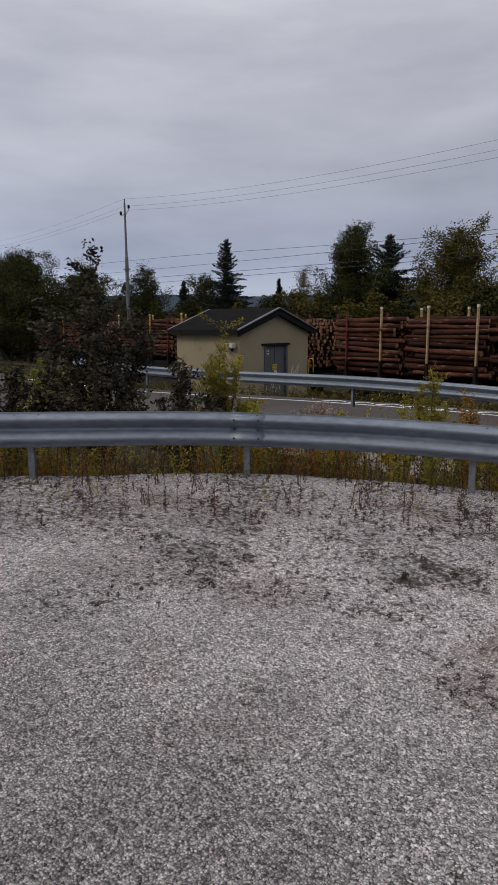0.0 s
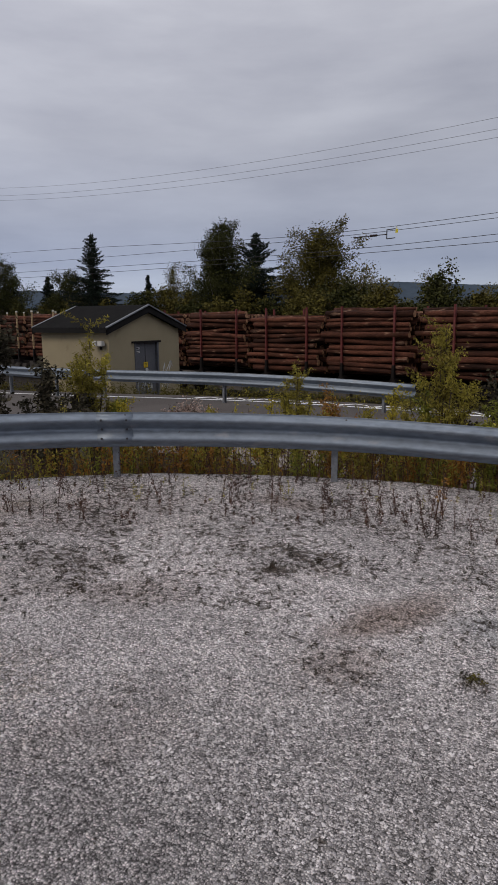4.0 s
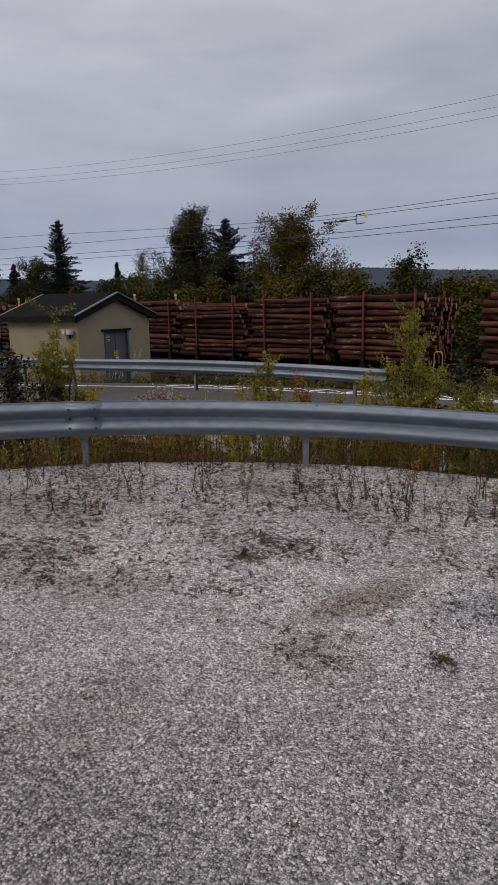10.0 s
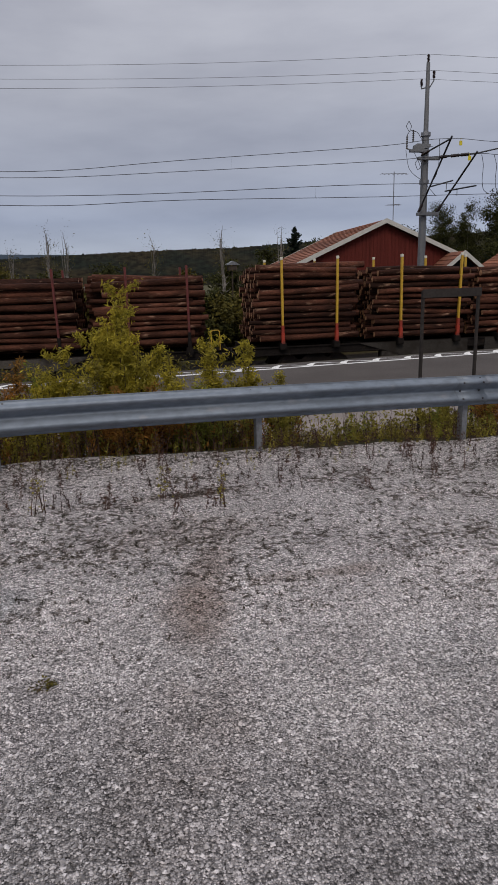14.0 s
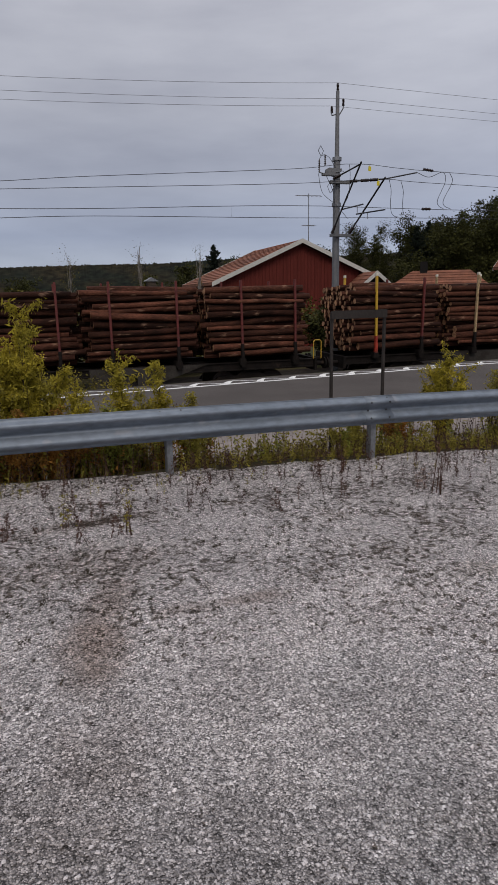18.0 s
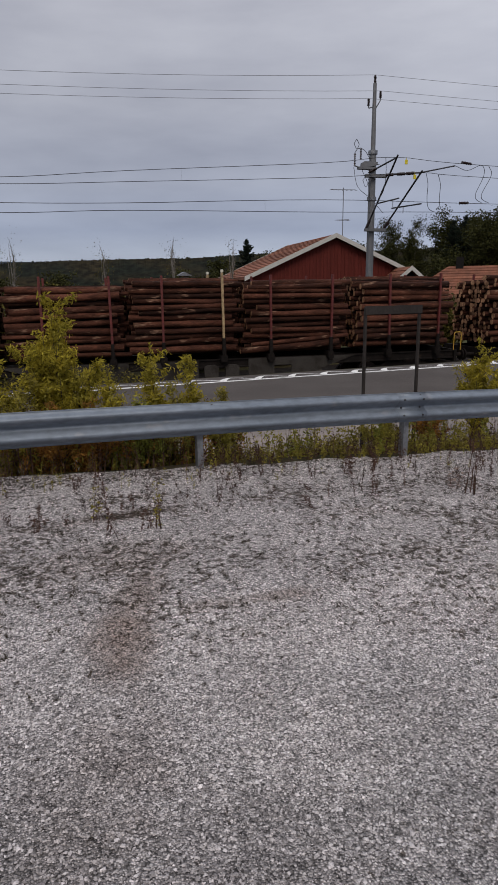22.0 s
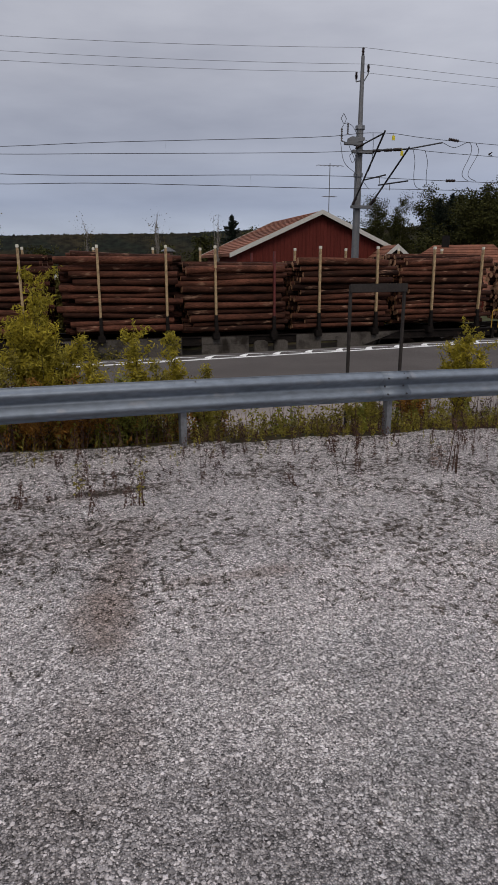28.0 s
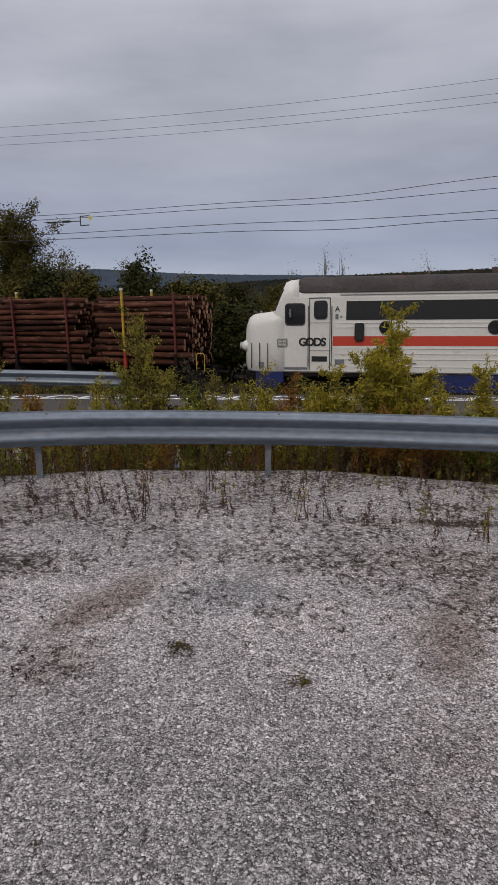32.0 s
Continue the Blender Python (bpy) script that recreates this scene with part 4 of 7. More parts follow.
def locomotive():
    w = thing("diesel_locomotive", "white bulldog-nosed diesel locomotive with red stripe and dark roof", "locomotive")
    W = 1.50
    ZB = 1.33
    nose = [(0.0, 0.70, 1.55, 2.80, 0.45, 0.3), (0.05, 0.98, ZB + 0.05, 3.06, 0.55, 0.2), (0.16, 1.18, ZB, 3.23, 0.55, 0.1), (0.36, 1.33, ZB, 3.33, 0.5, 0.05), (0.65, 1.42, ZB, 3.37, 0.45, 0.05), (0.92, 1.47, ZB, 3.40, 0.42, 0.05)]
    rings = [hull_ring(*p) for p in nose]
    bm = bmesh.new()
    loft(bm, rings + [hull_ring(1.05, 1.49, ZB, 3.42, 0.4), hull_ring(1.6, W, ZB, 3.44, 0.38)])
    part("nose", bm, M["white"], w, "rounded white nose", smooth=True)
    bm = bmesh.new()
    loft(bm, [hull_ring(1.12, 1.30, 3.2, 3.40, 0.1), hull_ring(1.26, 1.40, 3.0, 3.76, 0.34), hull_ring(1.42, 1.46, 2.9, 4.14, 0.42), hull_ring(1.55, 1.48, 2.9, 4.40, 0.46), hull_ring(1.70, 1.498, 2.8, 4.47, 0.5), hull_ring(2.05, 1.498, 2.8, 4.50, 0.5)])
    part("cab_front", bm, M["white"], w, "raked white windscreen frame", smooth=True)
    bm = bmesh.new()
    loft(bm, [hull_ring(1.55, W, ZB, 4.42, 0.55), hull_ring(3.62, W, ZB, 4.42, 0.55)])
    part("cab_side", bm, M["white"], w, smooth=False)
    bm = bmesh.new()
    loft(bm, [hull_ring(3.60, W - 0.004, ZB, 4.36, 0.5), hull_ring(18.6, W - 0.004, ZB, 4.36, 0.5)])
    part("body_side", bm, M["white"], w)
    bm = bmesh.new()
    loft(bm, [hull_ring(2.02, 1.46, 4.06, 4.52, 0.46), hull_ring(2.2, 1.504, 4.02, 4.56, 0.53), hull_ring(18.5, 1.504, 4.02, 4.58, 0.55)])
    part("roof", bm, M["roof_dark"], w, "sooty dark roof", smooth=True)
    bm = bmesh.new()
    box(bm, 3.45, -1.530, 3.95, 18.5, -1.45, 4.00)
    part("rain_gutter", bm, M["trim"], w)
    # windscreen panes on the raked front
    for s in (-1, 1):
        bm = bmesh.new()
        a = [Vector((1.15, 0.10 * s, 3.46)), Vector((1.24, 1.34 * s, 3.44)), Vector((1.54, 1.38 * s, 4.12)), Vector((1.44, 0.10 * s, 4.24))]
        n = Vector((-0.9, 0.12 * s, 0.42)).normalized()
        lo = [bm.verts.new(p + n * 0.02) for p in a]
        hi = [bm.verts.new(p + n * 0.055) for p in a]
        bm.faces.new(hi)
        for j in range(4):
            bm.faces.new((lo[j], lo[(j + 1) % 4], hi[(j + 1) % 4], hi[j]))
        pn = part("windscreen_pane", bm, M["pane"], w, "raked windscreen pane with the sky's reflection in its colour")
        bm = bmesh.new()
        for j in range(4):
            rod(bm, a[j] + n * 0.05, a[(j + 1) % 4] + n * 0.05, 0.025, n=6)
        part("rubber_seal", bm, M["black"], pn)
        bm = bmesh.new()
        rod(bm, (1.16, 0.6 * s, 3.45), (1.38, 0.35 * s, 4.0), 0.012, n=5)
        part("wiper", bm, M["black"], pn)
    def rounded(x0, z0, x1, z1, r):
        return [(cx + r * math.cos(radians(a + 15 * k)), cz + r * math.sin(radians(a + 15 * k))) for cx, cz, a in ((x1 - r, z1 - r, 0), (x0 + r, z1 - r, 90), (x0 + r, z0 + r, 180), (x1 - r, z0 + r, 270)) for k in range(7)]

    def window(name, x0, z0, x1, z1):
        bm = bmesh.new()
        prism(bm, rounded(x0 - 0.05, z0 - 0.05, x1 + 0.05, z1 + 0.05, 0.12), -1.525, -1.46)
        f = part(name, bm, M["black"], w)
        bm = bmesh.new()
        prism(bm, rounded(x0, z0, x1, z1, 0.08), -1.532, -1.47)
        part("pane", bm, M["glass"], f)
    window("cab_window", 1.62, 3.00, 2.22, 3.64)
    window("door_window", 2.62, 3.20, 2.98, 3.72)
    bm = bmesh.new()
    for x in (2.42, 3.12):
        box(bm, x - 0.012, -1.512, 1.42, x + 0.012, -1.46, 3.86)
    box(bm, 2.42, -1.512, 3.84, 3.12, -1.46, 3.87)
    for z in (3.02, 2.08):
        box(bm, 2.42, -1.508, z, 3.12, -1.46, z + 0.015)
    dr = part("cab_door", bm, M["black"], w, "cab door with dark seams")
    for x in (2.38, 3.18):
        bm = bmesh.new()
        rod(bm, (x, -1.56, 1.55), (x, -1.56, 3.6), 0.014, n=6)
        part("door_rail", bm, M["black"], w)
    bm = bmesh.new()
    box(bm, 2.50, -1.520, 1.72, 3.03, -1.46, 1.90, 0.01)
    part("step_recess", bm, M["black"], w)
    bm = bmesh.new()
    box(bm, 3.66, -1.510, 3.12, 18.2, -1.46, 3.74)
    gr = part("grille", bm, M["black"], w, "long dark intake grille band")
    bm = bmesh.new()
    box(bm, 3.22, -1.506, 2.26, 18.4, -1.46, 2.58)
    part("red_stripe", bm, M["stripe"], w)
    for z in (3.00, 2.86, 2.16, 1.98, 1.80, 1.55):
        bm = bmesh.new()
        box(bm, 3.3, -1.513, z, 18.4, -1.46, z + 0.022)
        part("body_rib", bm, M["white"], w)
    for x in (4.98, 8.4, 11.8):
        bm = bmesh.new()
        rod(bm, (x, -1.46, 2.86), (x, -1.53, 2.86), 0.225, n=28)
        pt = part("porthole", bm, M["black"], w)
        bm = bmesh.new()
        rod(bm, (x, -1.46, 2.86), (x, -1.54, 2.86), 0.185, n=28)
        part("pane", bm, M["glass"], pt)
    bm = bmesh.new()
    box(bm, 3.95, -1.62, 2.44, 4.26, -1.46, 3.02, 0.03)
    part("air_intake_box", bm, M["black"], w)
    bm = bmesh.new()
    box(bm, 1.28, -1.52, 2.20, 1.66, -1.46, 2.52, 0.02)
    ht = part("sand_hatch", bm, M["trim"], w)
    bm = bmesh.new()
    for a, b in (((1.32, 2.25), (1.62, 2.25)), ((1.32, 2.47), (1.62, 2.47)), ((1.32, 2.36), (1.62, 2.36)), ((1.32, 2.25), (1.32, 2.47)), ((1.62, 2.25), (1.62, 2.47)), ((1.47, 2.25), (1.47, 2.47))):
        rod(bm, (a[0], -1.53, a[1]), (b[0], -1.53, b[1]), 0.012, n=5)
    part("hatch_frame", bm, M["zinc_old"], ht)
    for x, z0, z1, y in ((0.34, 1.45, 2.35, -1.36), (0.66, 1.45, 2.35, -1.46), (0.95, 1.45, 2.35, -1.52)):
        bm = bmesh.new()
        rod(bm, (x, y - 0.04, z0), (x, y - 0.04, z1), 0.014, n=6)
        part("grab_rail", bm, M["black"], w)
    for s in (-1, 1):
        bm = bmesh.new()
        bmesh.ops.create_uvsphere(bm, u_segments=18, v_segments=10, radius=0.21, matrix=Matrix.LocRotScale((0.13, 0.98 * s, 2.22), None, (1.2, 1, 1)))
        lm = part("headlamp", bm, M["white"], w, smooth=True)
        bm = bmesh.new()
        rod(bm, (-0.10, 0.98 * s, 2.22), (-0.135, 0.98 * s, 2.22), 0.13, n=16)
        part("lens", bm, M["lamp"], lm)
        bm = bmesh.new()
        rod(bm, (-0.45, 0.87 * s, 1.05), (0.2, 0.87 * s, 1.05), 0.11, n=12)
        rod(bm, (-0.50, 0.87 * s, 1.05), (-0.45, 0.87 * s, 1.05), 0.25, n=18)
        part("buffer", bm, M["frame"], w)
    bm = bmesh.new()
    rod(bm, (0.30, 0, 2.98), (0.00, 0, 2.98), 0.14, n=18)
    tl = part("top_headlamp", bm, M["black"], w)
    bm = bmesh.new()
    rod(bm, (0.01, 0, 2.98), (-0.025, 0, 2.98), 0.11, n=18)
    part("lens", bm, M["lamp"], tl)
    bm = bmesh.new()
    rod(bm, (0.60, -0.9, 3.34), (0.60, -0.9, 3.45), 0.05, n=8)
    part("roof_bead", bm, M["zinc_old"], w)
    bm = bmesh.new()
    box(bm, 1.74, -1.62, 3.22, 1.80, -1.54, 3.50, 0.012)
    rod(bm, (1.66, -1.50, 3.36), (1.76, -1.58, 3.36), 0.012, n=5)
    part("wing_mirror", bm, M["zinc_old"], w)
    bm = bmesh.new()
    for x, y in ((-0.02, -0.55), (-0.02, -0.25)):
        rod(bm, (x, y, 1.45), (x, y, 2.35), 0.018, n=5)
    for z in (1.5, 1.85, 2.2):
        rod(bm, (-0.02, -0.55, z), (-0.02, -0.25, z), 0.014, n=5)
    part("nose_ladder", bm, M["black"], w)
    # skirt and tanks
    bm = bmesh.new()
    box(bm, 0.10, -1.20, 0.45, 0.50, 1.20, 1.33, 0.04)
    part("snow_plough", bm, M["frame"], w)
    bm = bmesh.new()
    box(bm, 0.50, -1.46, 0.95, 1.5, 1.46, ZB, 0.02)
    prism(bm, [(0.5, 1.0), (0.5, 0.50), (0.9, 0.50), (1.4, 1.0)], -1.44, -1.36)
    part("front_skirt", bm, M["blue"], w, "dark blue front skirt")
    bm = bmesh.new()
    box(bm, 6.5, -1.46, 0.70, 13.0, 1.46, ZB, 0.03)
    part("side_skirt", bm, M["blue"], w, "dark blue tank skirt")
    bm = bmesh.new()
    box(bm, 1.52, -1.43, 1.18, 18.4, 1.43, ZB - 0.004, 0.01)
    part("underframe", bm, M["frame"], w)
    for c in (3.5, 15.4):
        bm = bmesh.new()
        for y in (-1.1, 1.1):
            prism(bm, [(-2.1, 0.45), (-1.9, 0.95), (1.9, 0.95), (2.1, 0.45), (1.5, 0.40), (1.2, 0.62), (-1.2, 0.62), (-1.5, 0.40)], y - 0.07, y + 0.07)
        box(bm, -1.8, -0.9, 0.6, 1.8, 0.9, 1.2)
        b = part("bogie", bm, M["frame"], w, at=pose(c, 0, 0))
        for dx in (-1.9, 0, 1.9):
            for y in (-0.75, 0.75):
                ob = shared("wheel", WHEEL, b, pose(dx, y, 0.51))
                ob.scale = (1.1, 1, 1.1)
    for i in range(3):
        bm = bmesh.new()
        box(bm, 2.52, -1.5 - 0.02 * i, 1.22 - 0.25 * i, 3.02, -1.35, 1.26 - 0.25 * i)
        part("cab_step", bm, M["frame"], w)
    bm = bmesh.new()
    rod(bm, (8.6, -0.3, 4.5), (8.6, -0.3, 4.78), 0.28, n=14)
    part("roof_fan", bm, M["roof_dark"], w)
    # lettering
    turn = pose(0, 0, 0, 90, 0, 0)
    for k, x in zip("GODS", (2.05, 2.28, 2.56, 2.82)):
        tx = text_part("side_letter", k, 0.38, M["black"], w, Matrix.Translation((x, -1.516, 2.26)) @ turn)
        tx.data.offset = 0.012
    text_part("class_lettering", "TMY 110", 0.27, M["black"], w, Matrix.Translation((4.02, -1.516, 1.62)) @ turn)
    text_part("cab_letter", "A", 0.26, M["black"], w, Matrix.Translation((3.28, -1.516, 3.40)) @ turn)
    for x0, x1, z0, z1 in ((3.30, 3.40, 3.15, 3.32), (3.46, 3.52, 3.2, 3.26), (1.55, 2.36, 1.44, 1.52), (3.3, 3.62, 1.62, 1.8), (5.35, 6.0, 1.66, 1.70), (0.62, 0.80, 1.50, 1.68)):
        bm = bmesh.new()
        box(bm, x0, -1.518 if x0 > 1 else -1.475, z0, x1, -1.46 if x0 > 1 else -1.40, z1)
        part("small_marking", bm, M["zinc_old"], w)
    TRAIN.append((w, GAP0 + PITCH * 13 + 1.05))
    return w


locomotive()


# ---- the hut ----
def hut():
    w = thing("transformer_hut", "small plastered hut with dark sheet roof and grey steel door", "hut")
    x0, x1, y0, y1, zb, ze, zr = -19.35, -15.9, 16.0, 19.85, -1.6, 1.32, 2.02
    ym = (y0 + y1) / 2
    t = 0.2
    dy0, dy1, dz = 17.36, 18.52, 0.80
    bm = bmesh.new()
    box(bm, x0, y0, zb, x1, y0 + t, ze)
    part("front_wall", bm, M["plaster"], w)
    bm = bmesh.new()
    box(bm, x0, y1 - t, zb, x1, y1, ze)
    part("back_wall", bm, M["plaster"], w)
    bm = bmesh.new()
    prism(bm, [(y0 + t, zb), (y1 - t, zb), (y1 - t, ze), (ym, zr - 0.08), (y0 + t, ze)], x0, x0 + t, "x")
    part("far_gable_wall", bm, M["plaster"], w)
    # door wall, in pieces round the opening
    bm = bmesh.new()
    prism(bm, [(y0 + t, zb), (dy0, zb), (dy0, ze), (y0 + t, ze)], x1 - t, x1, "x")
    prism(bm, [(dy1, zb), (y1 - t, zb), (y1 - t, ze), (dy1, ze)], x1 - t, x1, "x")
    prism(bm, [(dy0, dz), (dy1, dz), (dy1, ze), (dy0, ze)], x1 - t, x1, "x")
    prism(bm, [(y0 + t, ze), (y1 - t, ze), (ym, zr - 0.08)], x1 - t, x1, "x")
    bmesh.ops.remove_doubles(bm, verts=bm.verts, dist=0.001)
    part("door_wall", bm, M["plaster"], w)
    bm = bmesh.new()
    box(bm, x1 - 0.16, dy0, -1.35, x1 - 0.08, dy1, dz, 0.008)
    d = part("door", bm, M["door"], w, "grey-blue steel double door")
    bm = bmesh.new()
    box(bm, x1 - 0.082, 17.93, -1.35, x1 - 0.07, 17.95, dz)
    part("door_seam", bm, M["black"], d)
    bm = bmesh.new()
    box(bm, x1 - 0.07, 17.86, -0.35, x1 - 0.03, 17.90, -0.2, 0.006)
    part("door_handle", bm, M["black"], d)
    for a in ((dy0 - 0.08, -1.35, dy0, dz), (dy1, -1.35, dy1 + 0.08, dz)):
        bm = bmesh.new()
        box(bm, x1 - 0.15, a[0], a[1], x1 + 0.03, a[2], a[3])
        part("door_jamb", bm, M["door"], w)
    bm = bmesh.new()
    box(bm, x1 - 0.15, dy0 - 0.22, dz, x1 + 0.08, dy1 + 0.16, dz + 0.07)
    part("door_canopy", bm, M["eaves"], w)
    for y, z, a, b, m in ((17.95, -0.02, 0.11, 0.20, "sign_y"), (18.0, -0.28, 0.07, 0.26, "sign_w"), (17.50, 0.60, 0.13, 0.07, "sign_w"), (17.50, 0.47, 0.13, 0.07, "sign_w")):
        bm = bmesh.new()
        box(bm, x1 - 0.08, y - a, z - b / 2, x1 - 0.066, y + a, z + b / 2)
        s = part("door_sign", bm, M[m], d)
        bm = bmesh.new()
        for k in range(2 if b < 0.2 else 3):
            box(bm, x1 - 0.066, y - a * 0.6, z - b * 0.3 + k * b * 0.25, x1 - 0.063, y + a * 0.6, z - b * 0.3 + k * b * 0.25 + 0.018)
        part("sign_bar", bm, M["black"], s)
    # sprayed scribbles
    rnd = random.Random(4)
    for yb, zb2, on, n in ((17.5, -1.0, x1 - 0.075, 5), (18.75, -1.0, x1 + 0.003, 3), (18.85, -0.35, x1 + 0.003, 3)):
        for k in range(n):
            bm = bmesh.new()
            p = Vector((on, yb + 0.17 * k, zb2 + rnd.uniform(0, 0.1)))
            for j in range(7):
                q = p + Vector((0, rnd.uniform(-0.03, 0.07), 0.09 * (1 if j < 4 else -1) + rnd.uniform(-0.02, 0.02)))
                rod(bm, p, q, 0.014, n=4)
                p = q
            part("graffiti_stroke", bm, M["graffiti"], w)
    # roof: two corrugated slopes with ridges, dark boards under the eaves deepened to draw overhang shade
    ox, oy, th = 0.20, 0.26, 0.05
    slope = (zr - ze) / (ym - y0)
    zlow = ze - slope * oy + 0.12
    for s in (-1, 1):
        ye = ym + s * (ym - y0 + oy)
        bm = bmesh.new()
        n = 22
        L_ = x1 - x0 + 2 * ox
        rows = []
        for i in range(n * 4 + 1):
            x = x0 - ox + L_ * i / (n * 4)
            h = (0.0, 0.03, 0.055, 0.03)[i % 4]
            rows.append([bm.verts.new((x, ym, zr + 0.12 + h)), bm.verts.new((x, ye, zlow + h)), bm.verts.new((x, ye, zlow - th)), bm.verts.new((x, ym, zr + 0.12 - th))])
        for a, b in zip(rows, rows[1:]):
            for j in range(4):
                bm.faces.new((a[j], a[(j + 1) % 4], b[(j + 1) % 4], b[j]))
        bm.faces.new(rows[0])
        bm.faces.new(rows[-1])
        part("roof_slope", bm, M["sheet"], w, "ribbed dark roof sheet")
        bm = bmesh.new()
        box(bm, x0 - ox, min(ye, ye - s * 0.03), zlow - 0.15, x1 + ox, max(ye, ye - s * 0.03), zlow - th)
        part("fascia", bm, M["eaves"], w)
        for x in (x0 - ox, x1 + ox - 0.03):
            bm = bmesh.new()
            prism(bm, [(ym, zr + 0.10), (ye, zlow - 0.04), (ye, zlow - 0.21), (ym, zr - 0.12)], x, x + 0.03, "x")
            part("barge_board", bm, M["eaves"], w)
        for x in (x0 - ox - 0.02, x1 + ox - 0.06):
            bm = bmesh.new()
            prism(bm, [(ym, zr + 0.175), (ye, zlow + 0.055), (ye, zlow + 0.015), (ym, zr + 0.13)], x, x + 0.09, "x")
            part("edge_flashing", bm, M["zinc_old"], w)
    for a, b in ((y0 - 0.2, y0 - 0.003), (y1 + 0.003, y1 + 0.2)):
        bm = bmesh.new()
        box(bm, x0 - ox + 0.05, a, ze - 0.12, x1 + ox - 0.05, b, ze - 0.06)
        part("soffit", bm, M["eaves"], w)
    return w


hut()


def hut_lamp():
    w = thing("wall_lamp", "white twin floodlight on the hut's wall", "lamp", pose(-16.25, 16.0, 0.80))
    bm = bmesh.new()
    box(bm, -0.05, -0.05, -0.18, 0.05, 0.0, 0.06, 0.01)
    part("bracket", bm, M["eaves"], w)
    for x in (-0.13, 0.13):
        bm = bmesh.new()
        box(bm, x - 0.11, -0.24, -0.06, x + 0.11, -0.06, 0.12, 0.02)
        part("lamp_head", bm, M["trim"], w)


hut_lamp()


# ---- masts and wires ----
def insulator(bm, a, b, r=0.07):
    """A stack of six sheds on a rod, turned as one piece."""
    a, b = Vector(a), Vector(b)
    q = (b - a).to_track_quat("Z", "Y")
    u, v = q @ Vector((1, 0, 0)), q @ Vector((0, 1, 0))
    steps = [(0.0, 0.45)] + [(i / 6 + d, k) for i in range(6) for d, k in ((0.01, 1.0), (0.09, 0.6), (0.10, 0.45), (0.16, 0.45))]
    rings = [[bm.verts.new(a.lerp(b, f) + (u * math.cos(0.785 * n) + v * math.sin(0.785 * n)) * r * k) for n in range(8)] for f, k in steps]
    for lo, hi in zip(rings, rings[1:]):
        for n in range(8):
            bm.faces.new((lo[n], lo[(n + 1) % 8], hi[(n + 1) % 8], hi[n]))
    bm.faces.new(rings[0][::-1])
    bm.faces.new(rings[-1])


